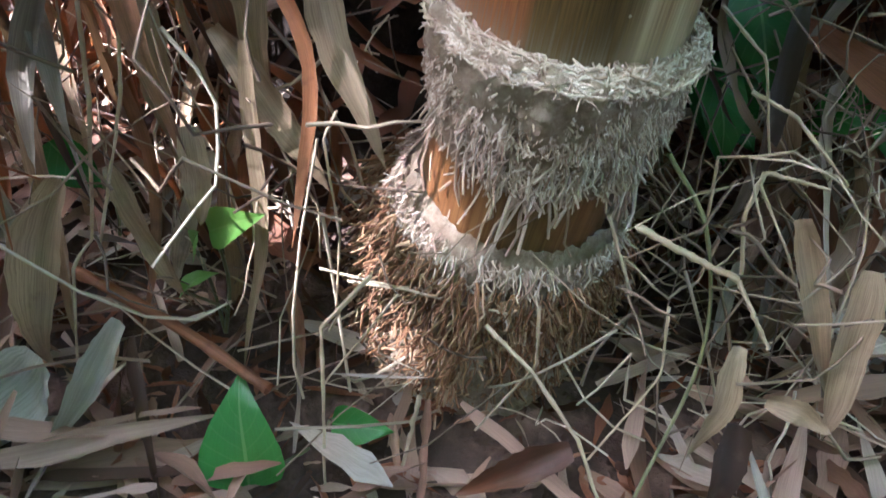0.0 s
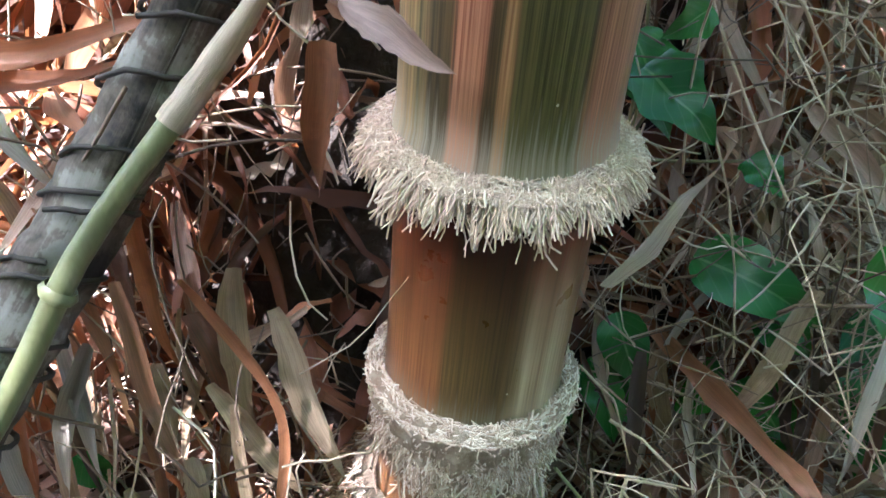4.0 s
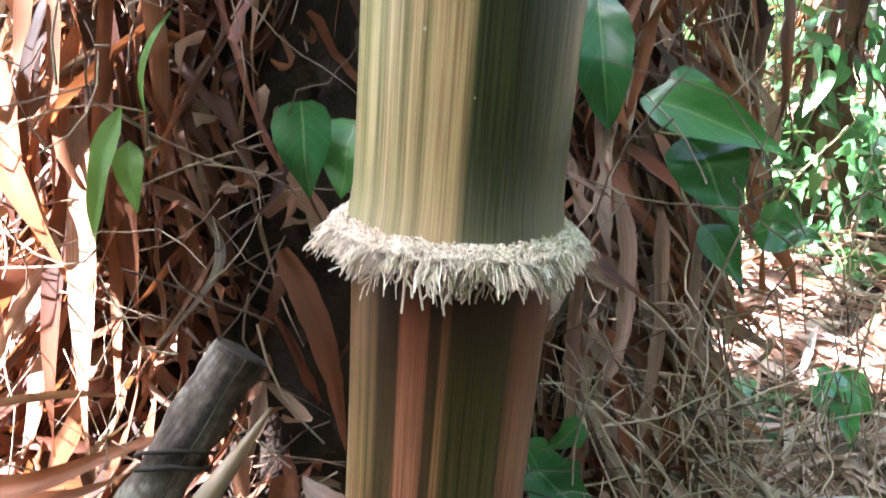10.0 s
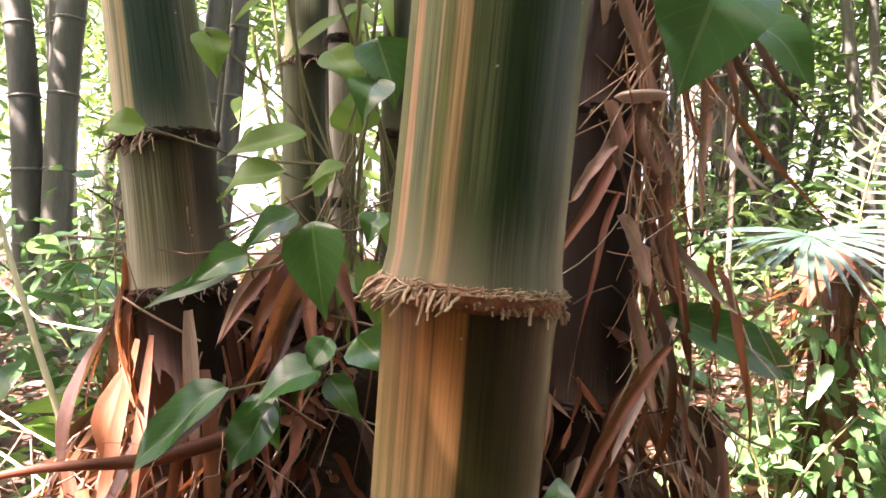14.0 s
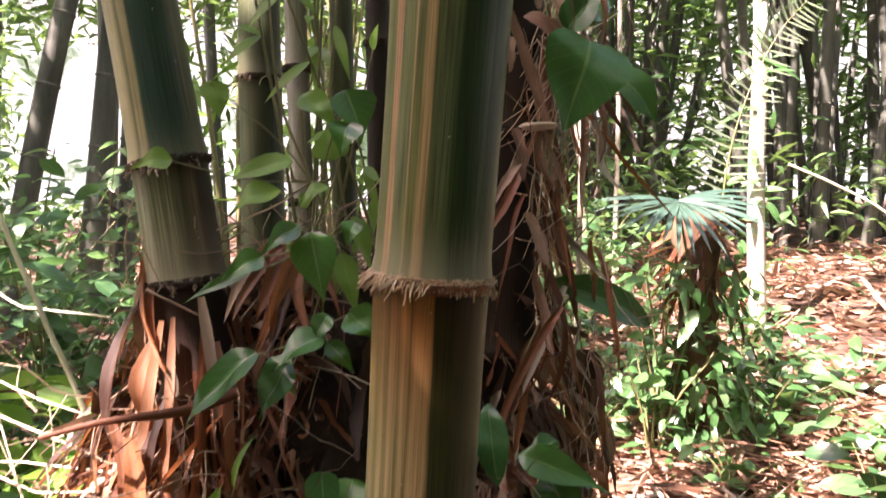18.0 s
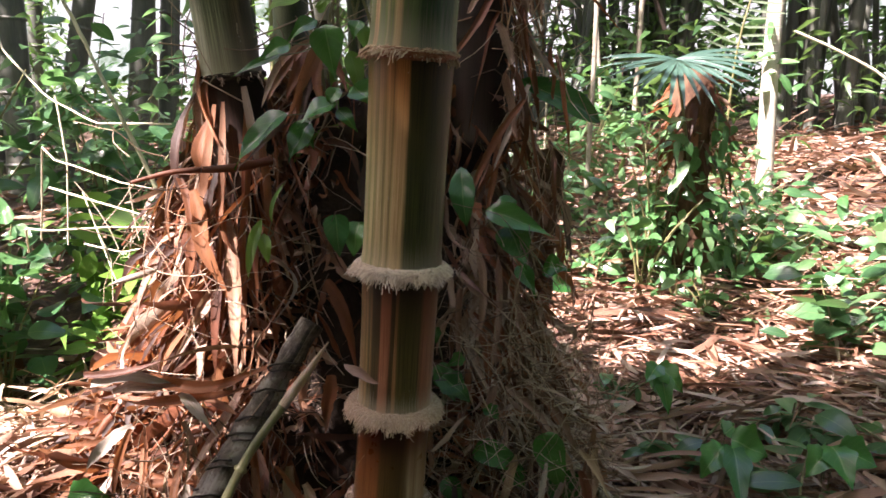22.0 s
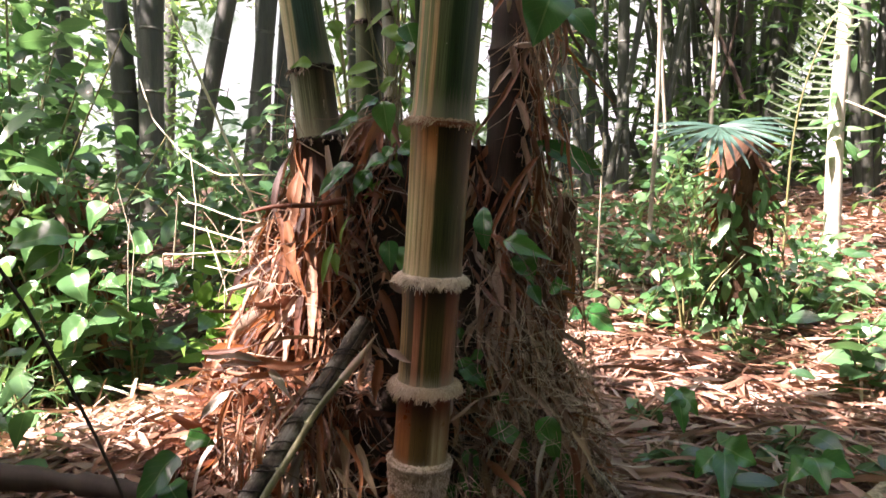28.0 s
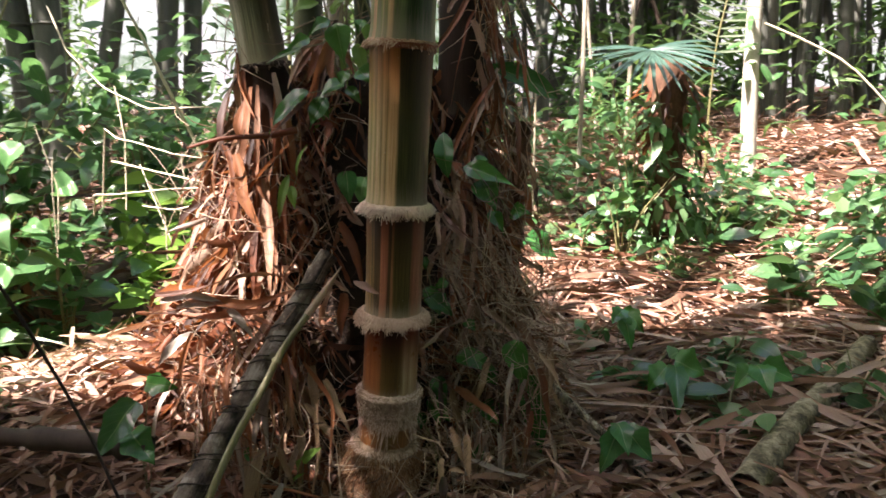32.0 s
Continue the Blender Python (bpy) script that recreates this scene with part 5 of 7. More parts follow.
climber("creeper", ((-0.061, -0.113, 0.000, -0.077, -0.068, 0.052, 0.046), (-0.024, -0.059, 0.002, 0.019, -0.063, 0.012, 0.023)),
        "low creeper with heart-shaped mottled green leaves on the litter", stem_to=(-0.03, -0.05, -0.01))
climber("creeper", ((-0.105, -0.020, 0.121, -0.058, -0.040, 0.160, 0.022), (-0.118, -0.020, 0.100, -0.100, -0.040, 0.138, 0.018), (-0.130, -0.030, 0.072, -0.100, -0.030, 0.096, 0.013)), "small sunlit creeper with bright green leaves",
        material=mat_bright, stem_to=(-0.125, 0.0, 0.0))
climber("creeper", ((-0.240, 0.030, 0.131, -0.220, 0.040, 0.086, 0.030),), "dull green creeper leaf in the dead sheaths", stem_to=(-0.23, 0.05, 0.02))
climber("creeper", ((0.174, 0.120, 0.203, 0.195, 0.100, 0.141, 0.026), (0.270, 0.080, 0.096, 0.289, 0.070, 0.065, 0.032), (0.151, 0.110, 0.170, 0.149, 0.100, 0.132, 0.022), (0.260, 0.150, 0.177, 0.292, 0.150, 0.157, 0.033)),
        "creeper with dark green leaves among straw", stem_to=(0.2, 0.13, 0.0))
climber("creeper", ((0.178, 0.12, 0.448, 0.232, 0.10, 0.403, 0.042), (0.220, 0.130, 0.482, 0.191, 0.120, 0.464, 0.022), (0.173, 0.100, 0.543, 0.173, 0.100, 0.512, 0.015), (0.174, 0.125, 0.466, 0.205, 0.11, 0.40, 0.036),
                    (0.261, 0.130, 0.382, 0.283, 0.110, 0.363, 0.026)), "glossy dark green climber leaves close beside the culm", "heart", mat_gloss, (0.18, 0.17, 0.36), lobed=True)
climber("creeper", ((0.239, 0.13, 0.302, 0.331, 0.10, 0.267, 0.046), (0.361, 0.11, 0.338, 0.393, 0.09, 0.232, 0.050), (0.188, 0.12, 0.252, 0.211, 0.10, 0.193, 0.034), (0.174, 0.13, 0.197, 0.218, 0.11, 0.145, 0.036), (0.295, 0.13, 0.261, 0.332, 0.11, 0.232, 0.04),
                    (0.297, 0.14, 0.178, 0.348, 0.12, 0.123, 0.046), (0.174, 0.11, 0.203, 0.198, 0.09, 0.142, 0.03), (0.25, 0.13, 0.165, 0.281, 0.11, 0.172, 0.03)),
        "broad wet-looking green leaves low beside the clump", "heart", mat_gloss, (0.26, 0.2, 0.1))
climber("climber", ((0.267, 0.20, 0.732, 0.390, 0.17, 0.682, 0.044), (0.308, 0.20, 0.704, 0.338, 0.15, 0.629, 0.058), (0.327, 0.21, 0.626, 0.358, 0.18, 0.571, 0.032), (0.375, 0.22, 0.617, 0.425, 0.20, 0.617, 0.046),
                    (0.326, 0.21, 0.746, 0.274, 0.20, 0.730, 0.030)), "climber with large drooping pointed dark green leaves", "point", mat_gloss, (0.31, 0.23, 0.70))
climber("climber", ((-0.058, 0.060, 0.913, -0.147, 0.060, 0.825, 0.046), (0.019, 0.080, 0.929, -0.043, 0.060, 0.889, 0.040), (-0.025, 0.080, 0.895, -0.059, 0.060, 0.834, 0.042), (0.048, 0.080, 0.954, 0.084, 0.070, 0.921, 0.042),
                    (0.023, 0.090, 0.951, 0.006, 0.080, 0.919, 0.026), (0.021, 0.090, 0.918, 0.053, 0.080, 0.880, 0.024), (-0.05, 0.10, 0.90, -0.02, 0.09, 0.85, 0.03)),
        "climber with pointed glossy green leaves in front of the clump", "point", mat_gloss, (0.012, 0.14, 0.94))
climber("climber", ((0.004, 0.100, 1.052, 0.019, 0.090, 0.965, 0.050), (-0.009, 0.100, 1.060, -0.054, 0.080, 1.025, 0.028), (-0.054, 0.100, 1.025, -0.103, 0.080, 0.996, 0.030), (-0.070, 0.100, 1.006, -0.149, 0.080, 0.970, 0.016),
                    (0.056, 0.150, 1.064, 0.045, 0.140, 1.031, 0.026), (0.050, 0.160, 1.193, 0.040, 0.140, 1.144, 0.040), (0.046, 0.180, 1.237, 0.064, 0.180, 1.165, 0.057)),
        "climber with drooping shining green leaves", "point", mat_gloss, (0.0, 0.16, 1.05))
climber("climber", ((-0.043, 0.180, 1.106, -0.107, 0.160, 1.075, 0.042), (0.020, 0.160, 1.111, -0.016, 0.140, 1.084, 0.020), (-0.020, 0.200, 1.084, 0.010, 0.200, 1.109, 0.020), (0.021, 0.200, 1.146, 0.017, 0.200, 1.192, 0.045), (-0.055, 0.200, 1.375, -0.020, 0.200, 1.468, 0.044),
                    (-0.135, 0.200, 1.255, -0.123, 0.200, 1.203, 0.037), (-0.029, 0.200, 1.146, -0.115, 0.180, 1.115, 0.034), (-0.173, 0.150, 1.147, -0.221, 0.140, 1.137, 0.030), (-0.064, 0.250, 1.381, -0.017, 0.250, 1.463, 0.070), (-0.02, 0.24, 1.24, 0.03, 0.23, 1.19, 0.04),
                    (0.03, 0.22, 1.02, 0.05, 0.21, 0.93, 0.03), (0.045, 0.25, 1.07, 0.07, 0.24, 0.99, 0.03)),
        "climber with thin yellow-green leaves against the light", "point", mat_bright, (-0.01, 0.24, 1.12))
climber("climber", ((0.381, 0.200, 1.302, 0.334, 0.180, 1.175, 0.106), (0.420, 0.220, 1.257, 0.479, 0.220, 1.188, 0.057), (0.360, 0.250, 1.329, 0.411, 0.250, 1.386, 0.045), (0.389, 0.300, 1.373, 0.446, 0.300, 1.383, 0.080)),
        "climber with broad heart-shaped green leaves on the dead culm", material=mat_leaf, stem_to=(0.36, 0.30, 1.27))
climber("climber", ((0.224, 0.170, 0.814, 0.230, 0.130, 0.715, 0.040), (0.342, 0.300, 0.967, 0.509, 0.350, 0.884, 0.054)),
        "climber with smooth rounded green leaves behind the culm", "oval", stem_to=(0.24, 0.22, 0.75))
climber("creeper", ((0.414, 0.200, 0.222, 0.437, 0.170, 0.031, 0.065),), "long arrow-shaped green leaf rising from the litter", stem_to=(0.42, 0.22, 0.02))
climber("seedling", ((0.54, 1.5, 0.34, 0.669, 1.56, 0.24, 0.10), (0.53, 1.5, 0.34, 0.47, 1.45, 0.30, 0.06)), "seedling with one broad dark green leaf", stem_to=(0.55, 1.52, 0.03), category="seedling")
climber("seedling", ((-0.442, -0.050, 0.279, -0.515, -0.100, 0.172, 0.062), (-0.461, -0.050, 0.211, -0.394, -0.100, 0.158, 0.063), (-0.439, 0.000, 0.301, -0.371, 0.000, 0.288, 0.043)),
        "seedling with lobed green leaves before the mound", stem_to=(-0.45, -0.03, 0.05), lobed=True, category="seedling")
climber("creeper", ((-0.503, -0.300, 0.779, -0.60, -0.340, 0.755, 0.06), (-0.517, -0.300, 0.758, -0.575, -0.330, 0.715, 0.05)), "broad dark green leaves on the black creeper", stem_to=(-0.46, -0.45, 0.72))
climber("seedling", ((0.82, 0.44, 0.15, 0.755, 0.40, 0.09, 0.06), (0.84, 0.45, 0.16, 0.92, 0.44, 0.12, 0.085), (0.84, 0.44, 0.15, 0.80, 0.27, 0.06, 0.05), (0.83, 0.46, 0.17, 0.88, 0.53, 0.16, 0.05)), "seedling with lobed green leaves in the litter", stem_to=(0.83, 0.45, 0.0), lobed=True, category="seedling")
climber("seedling", ((0.79, 0.86, 0.2, 0.74, 0.80, 0.17, 0.05), (0.79, 0.86, 0.2, 0.85, 0.82, 0.13, 0.06), (0.79, 0.86, 0.19, 0.80, 0.78, 0.08, 0.05)), "small lobed green seedling in the litter", stem_to=(0.79, 0.87, 0.0), lobed=True, category="seedling")
climber("seedling", ((0.60, 0.06, 0.14, 0.55, 0.02, 0.05, 0.05), (0.61, 0.06, 0.14, 0.67, 0.03, 0.07, 0.06), (0.60, 0.07, 0.15, 0.61, 0.0, 0.10, 0.045)), "dark green seedling near the propped branch", stem_to=(0.60, 0.08, 0.0), lobed=True, category="seedling")
climber("seedling", ((1.05, 0.42, 0.14, 0.98, 0.38, 0.1, 0.06), (1.07, 0.42, 0.15, 1.15, 0.40, 0.11, 0.07), (1.06, 0.43, 0.15, 1.06, 0.33, 0.09, 0.06)), "green seedling beside the fallen pole", stem_to=(1.06, 0.43, 0.0), lobed=True, category="seedling")
for k in range(9):
    bse = arr(-0.045 + rng.normal(0, 0.025), 0.27 + rng.normal(0, 0.02), 1.02 + rng.normal(0, 0.02))
    dead_sheath(bse, bse + arr(rng.normal(0, 0.05), -0.06 + rng.normal(0, 0.02), -rng.uniform(0.08, 0.16)), (0.1, -1, 0.3), rng.uniform(0.014, 0.03), rng.normal(0.05, 0.1), (mat_rust, mat_sheath)[k % 3 == 2], "curled orange-brown sheath in a tuft between the culms", group="tuft of sheaths")
for k in range(9):
    x0, y0 = rng.uniform(-0.04, 0.10), rng.uniform(0.30, 0.5)
    q0 = bez((arr(x0, y0, 0.6), arr(x0 + rng.normal(0, 0.02), y0, 0.95), arr(x0 + rng.normal(-0.02, 0.05), y0 - 0.02, rng.uniform(1.2, 1.6))), 10)
    shoot = thing("bamboo_shoot", q0[0], "thin green bamboo shoot with narrow leaves behind the culm", "bamboo")
    part("stem", mesh_of("stem", *tube_batch((q0 - q0[0])[None], np.linspace(0.005, 0.002, 10)[None], 6)), mat_stem, shoot)
    for _k in range(4):
        s0 = q0[rng.integers(4, 10)] - q0[0]
        part("leaf", mesh_of("leaf", *leaf_batch(s0, s0 + arr(rng.normal(0, 0.05), -0.03, rng.uniform(-0.10, 0.06)), arr(0, -0.8, 0.6), 0.018, 0.06, 0.2, "lance", 8, 2)), mat_bright, shoot)
climber("grass_leaf", ((-0.122, 0.12, 0.735, -0.149, 0.11, 0.63, 0.02), (-0.105, 0.12, 0.73, -0.075, 0.11, 0.80, 0.012), (-0.12, 0.12, 0.71, -0.11, 0.1, 0.66, 0.02)), "bright green blade-like leaves above the log", "lance", mat_bright, (-0.115, 0.14, 0.70))
climber("climber", ((0.0, 0.16, 0.735, 0.005, 0.15, 0.66, 0.04), (0.04, 0.17, 0.72, 0.03, 0.15, 0.66, 0.045)), "dark green climber leaves behind the culm", stem_to=(0.02, 0.19, 0.68))


# ---- litter on the ground ----
def litter(n, x0, x1, y0, y1, l0, l1, w0, w1, lift=0.02, lay=0.22, beyond=False):
    x, y = rng.uniform(x0, x1, n), rng.uniform(y0, y1, n)
    if beyond:
        x = np.where((np.abs(x) < 1.7) & (y > -1.4) & (y < 1.9), x + 3.4, x)
    foot = (np.abs(x - 0.0) < 0.24) & (np.abs(y - 0.05) < 0.15) & (rng.uniform(0, 1, n) < 0.7) & (l0 > 0.02)
    x, y = np.where(foot, x * 2.2 + 0.7, x), np.where(foot, y - 0.45, y)
    th = rng.uniform(0, 2 * np.pi, n)
    ln = rng.uniform(l0, l1, n)
    d = np.stack([np.cos(th), np.sin(th), rng.normal(0, lay, n)], 1)
    b = np.stack([x, y, height(x, y) + rng.uniform(0.002, lift, n)], 1)
    t = b + d * ln[:, None]
    t[:, 2] = np.maximum(t[:, 2], height(t[:, 0], t[:, 1]) + 0.003)
    hint = unit(arr(0, 0, 1) + rng.normal(0, 0.45, (n, 3)))
    w, h = rng.uniform(w0, w1, n), int(n * 0.6)
    kinds = ((slice(0, h), "strip"), (slice(h, n), "lance"))
    return join(*(leaf_batch(b[s], t[s], hint[s], w[s] * (0.8 if kind == "strip" else 1), rng.normal(0.01, 0.05, len(b[s])), rng.uniform(-0.4, 0.9, len(b[s])), kind, 7, 2, 0.09, twist=0.9, ragged=0.2) for s, kind in kinds))


near_litter = join(litter(560, -0.5, 0.6, -0.3, 0.2, 0.03, 0.12, 0.005, 0.018, 0.035, 0.3), litter(3200, -1.3, 1.3, -1.0, 0.5, 0.04, 0.15, 0.006, 0.02, 0.03), litter(6500, 0.3, 2.4, -0.2, 2.4, 0.06, 0.2, 0.01, 0.026, 0.03),
                   litter(2600, -1.6, -0.2, -0.2, 1.4, 0.05, 0.18, 0.007, 0.02, 0.04), litter(3600, 0.5, 2.5, 0.0, 2.6, 0.14, 0.42, 0.008, 0.028, 0.07, 0.12), litter(350, -1.6, -0.3, 0.1, 1.2, 0.12, 0.28, 0.014, 0.032, 0.05, 0.15))
solo("leaf_litter", mesh_of("leaf_litter", *near_litter), mat_litter, "thick bed of pinkish-brown dry bamboo leaves", "leaf litter", kind="stuff")
scraps = litter(420, -0.26, 0.30, -0.16, 0.12, 0.012, 0.05, 0.003, 0.009, 0.012, 0.3)
solo("litter_scraps", mesh_of("litter_scraps", *scraps), mat_hang, "small dark brown leaf scraps round the root ball", "leaf litter", kind="stuff")
pale_litter = join(litter(520, -1.35, -0.45, 0.35, 1.15, 0.05, 0.16, 0.008, 0.022, 0.06, 0.35), litter(160, -1.1, -0.4, 0.45, 1.1, 0.14, 0.28, 0.008, 0.02, 0.10, 0.3), litter(420, 1.0, 2.6, 0.9, 2.6, 0.06, 0.22, 0.008, 0.02, 0.05, 0.25))
solo("leaf_litter", mesh_of("leaf_litter", *pale_litter), mat_bleached, "bleached straw-coloured dry leaves lying loosely in the sun", "leaf litter", kind="stuff")
far_litter = join(litter(5200, -1.0, 6.0, 2.0, 6.5, 0.12, 0.34, 0.016, 0.045, 0.04), litter(3000, -6.0, -0.5, 0.8, 7.0, 0.09, 0.25, 0.014, 0.035, 0.04), litter(2500, -6, 9, -4, 14, 0.15, 0.35, 0.02, 0.06, 0.03, 0.22, True))
solo("leaf_litter", mesh_of("leaf_litter", *far_litter), mat_litter, "dry bamboo leaves covering the slope beyond", "leaf litter", kind="stuff")


# ---- shrubs and seedlings ----
def shrub(at, tall, spread, n, length, label, material=None, prof="oval", stems=6, name="shrub", droop=0.35, ratio=0.45, category="shrub", low=0.15):
    at = arr(*at)
    at[2] = height(at[0], at[1])
    ob = thing(name, at, label, category)
    tips = np.stack([rng.normal(0, spread * 0.5, stems), rng.normal(0, spread * 0.5, stems), tall * rng.uniform(0.65, 1.0, stems)], 1)
    pts = []
    for tp in tips:
        p = bez((arr(0, 0, -0.02), tp * arr(0.35, 0.35, 0.55), tp), 9)
        part("stem", mesh_of("stem", *tube_batch(p[None], np.linspace(0.006, 0.002, 9)[None] * max(1, tall), 6)), mat_stem, ob)
        pts.append(p)
    pts = np.array(pts)
    i, f = rng.integers(0, stems, n), low + (1 - low) * rng.uniform(0, 1, n) ** 0.8
    k = f * 8
    k0 = np.minimum(k.astype(int), 7)
    b = pts[i, k0] + (pts[i, k0 + 1] - pts[i, k0]) * (k - k0)[:, None] + rng.normal(0, spread * 0.22, (n, 3)) * arr(1, 1, 0.6)
    b[:, 2] = np.maximum(b[:, 2], 0.02)
    ln = length * rng.uniform(0.4, 1.55, n)
    d = unit(rng.normal(0, 1, (n, 3)) * arr(1, 1, 0.25) + arr(0, 0, -droop))
    t = b + d * ln[:, None]
    hint = unit(arr(-0.2, -0.2, 1) + rng.normal(0, 0.5, (n, 3)))
    part("foliage", mesh_of("foliage", *leaf_batch(b, t, hint, ln * ratio * rng.uniform(0.8, 1.2, n), rng.normal(0.07, 0.05, n), 0.2, prof, 6, 2, 0.02)), material or mat_shrub, ob)
    tagged(ob.children[-1], kind="stuff")
    return ob


for x, y, h, sp, n, ln, mat, pr in (
        (-1.6, 1.3, 1.25, 0.6, 210, 0.13, mat_shrub, "oval"), (-2.1, 1.8, 1.5, 0.7, 280, 0.11, mat_shrub, "oval"), (-1.2, 2.0, 1.1, 0.6, 380, 0.10, mat_shrub, "oval"),
        (-2.7, 2.6, 1.7, 0.9, 420, 0.12, mat_shrub, "oval"), (-1.7, 2.9, 1.2, 0.8, 380, 0.11, mat_shrub, "oval"), (-0.85, 1.5, 0.55, 0.45, 200, 0.12, mat_bright, "lance"), (-0.62, 1.15, 0.35, 0.25, 70, 0.13, mat_bright, "lance"),
        (-3.4, 3.4, 2.0, 1.0, 420, 0.14, mat_shrub, "oval"), (-2.3, 0.9, 1.4, 0.6, 350, 0.10, mat_shrub, "oval"), (-2.0, 1.55, 2.0, 0.6, 260, 0.12, mat_shrub, "oval"), (-2.7, 2.1, 1.9, 0.7, 300, 0.12, mat_shrub, "oval"), (-1.15, 0.2, 0.5, 0.35, 70, 0.10, mat_shrub, "heart")):
    shrub((x, y, 0), h, sp, n, ln, "leafy green undergrowth shrub" if mat is mat_shrub else "sunlit yellow-green undergrowth plant", mat, pr)
for x, y, h, sp, n, ln in ((1.0, 2.2, 0.35, 0.35, 120, 0.08), (0.75, 2.7, 0.4, 0.4, 140, 0.08), (1.6, 2.3, 0.3, 0.35, 110, 0.08), (0.6, 3.2, 0.6, 0.5, 170, 0.09), (1.9, 3.0, 0.35, 0.4, 120, 0.08), (1.1, 3.6, 0.8, 0.5, 180, 0.09)):
    shrub((x, y, 0), h, sp, n, ln, "low green seedlings growing through the litter", mat_shrub, "oval", 5, "seedling", category="seedling")
for x, y, h, sp, n, ln in ((2.3, 2.2, 0.35, 0.3, 100, 0.09), (1.55, 1.35, 0.3, 0.28, 80, 0.10), (1.85, 1.0, 0.4, 0.3, 90, 0.11), (2.1, 1.6, 0.45, 0.35, 110, 0.10), (0.78, 0.55, 0.16, 0.13, 26, 0.08), (0.95, 0.35, 0.14, 0.15, 26, 0.09),
                           (1.12, 0.75, 0.16, 0.16, 30, 0.09), (0.70, 0.95, 0.16, 0.10, 16, 0.07), (1.15, 1.84, 0.2, 0.12, 20, 0.09), (3.2, 3.0, 0.7, 0.5, 170, 0.10), (1.35, 0.45, 0.18, 0.16, 30, 0.09)):
    shrub((x, y, 0), h, sp, n, ln, "low green seedlings growing through the litter", mat_shrub, "oval", 5, "seedling", category="seedling")

for x, y, h, sp, n, ln in ((-0.55, 2.2, 2.5, 0.5, 100, 0.14), (-0.2, 2.9, 2.9, 0.55, 110, 0.15), (0.35, 3.4, 2.7, 0.5, 100, 0.14)):
    shrub((x, y, 0), h, sp, n, ln, "young bamboo with narrow light-filled leaves behind the clump", mat_bright, "lance", 7, "young_bamboo", 0.6, 0.2, "bamboo", 0.35)

for x, y, h, sp, n, ln in ((-0.52, 0.86, 0.32, 0.14, 20, 0.19), (-0.66, 1.12, 0.36, 0.2, 24, 0.2), (-0.95, 1.3, 0.34, 0.25, 16, 0.2), (-0.50, 1.15, 0.34, 0.2, 30, 0.2)):
    shrub((x, y, 0), h, sp, n, ln, "sunlit plant with long strap-shaped yellow-green leaves", mat_bright, "lance", 6, "strap_leaf_plant", 0.15, 0.14, "undergrowth plant", 0.2)

# ---- old dead clump in the undergrowth, with a sunlit climber ----
hx, hy = -1.78, 1.4
old = thing("dead_clump", (hx, hy, float(height(hx, hy))), "heap of brown dead sheaths round a rotten bamboo foot", "dead bamboo")
v, q, uv = lathe([(z, 0.22 - 0.15 * z + 0.02 * math.sin(13 * z)) for z in np.linspace(-0.03, 0.8, 20)], 32, lump=0.02)
part("rotten_foot", mesh_of("rotten_foot", v * arr(1.2, 1, 1), q, uv), mat_rotten, old)
n = 300
ph, z = rng.uniform(0, 6.28, n), rng.uniform(0.08, 0.92, n)
rr = (0.22 - 0.15 * z) * rng.uniform(0.9, 1.7, n)
b = np.stack([1.2 * rr * np.cos(ph), rr * np.sin(ph), z], 1)
t = b + np.stack([np.cos(ph) * 0.07, np.sin(ph) * 0.07, -rng.uniform(0.08, 0.26, n)], 1) + rng.normal(0, 0.045, (n, 3))
t[:, 2] = np.maximum(t[:, 2], 0.01)
part("sheath_thatch", mesh_of("sheath_thatch", *leaf_batch(b, t, np.stack([np.cos(ph), np.sin(ph), 0.2 + 0 * ph], 1), rng.uniform(0.008, 0.03, n), rng.normal(0, 0.12, n), 0.6, "torn", 8, 2, 0.15, twist=0.8, ragged=0.12, sway=0.06)), mat_hang, old, "torn red-brown hanging sheaths")
tagged(old.children[-1], kind="stuff")
climber("climber", ((-1.48, 0.95, 0.743, -1.532, 0.92, 0.659, 0.083), (-1.215, 1.0, 0.803, -1.269, 0.97, 0.70, 0.086), (-1.474, 0.85, 0.617, -1.526, 0.82, 0.517, 0.066), (-1.394, 0.85, 0.669, -1.419, 0.82, 0.602, 0.064), (-1.39, 0.85, 0.636, -1.282, 0.82, 0.585, 0.07),
                    (-1.506, 0.8, 0.675, -1.546, 0.77, 0.59, 0.073), (-1.386, 1.0, 1.026, -1.413, 0.97, 0.973, 0.045)), "climber with pale sunlit heart-shaped leaves on the dead clump", material=mat_ivy, stem_to=(-1.40, 1.0, 0.6))
climber("climber", ((-1.232, 0.8, 0.57, -1.162, 0.77, 0.473, 0.094), (-1.115, 0.8, 0.553, -1.035, 0.77, 0.524, 0.052), (-1.321, 0.75, 0.541, -1.451, 0.72, 0.415, 0.056), (-1.094, 0.65, 0.445, -1.157, 0.62, 0.347, 0.076), (-1.023, 0.95, 0.669, -1.078, 0.92, 0.634, 0.094),
                    (-1.325, 0.7, 0.424, -1.36, 0.67, 0.37, 0.055)), "climber with pale sunlit heart-shaped leaves on the dead clump", material=mat_ivy, stem_to=(-1.2, 0.9, 0.4))
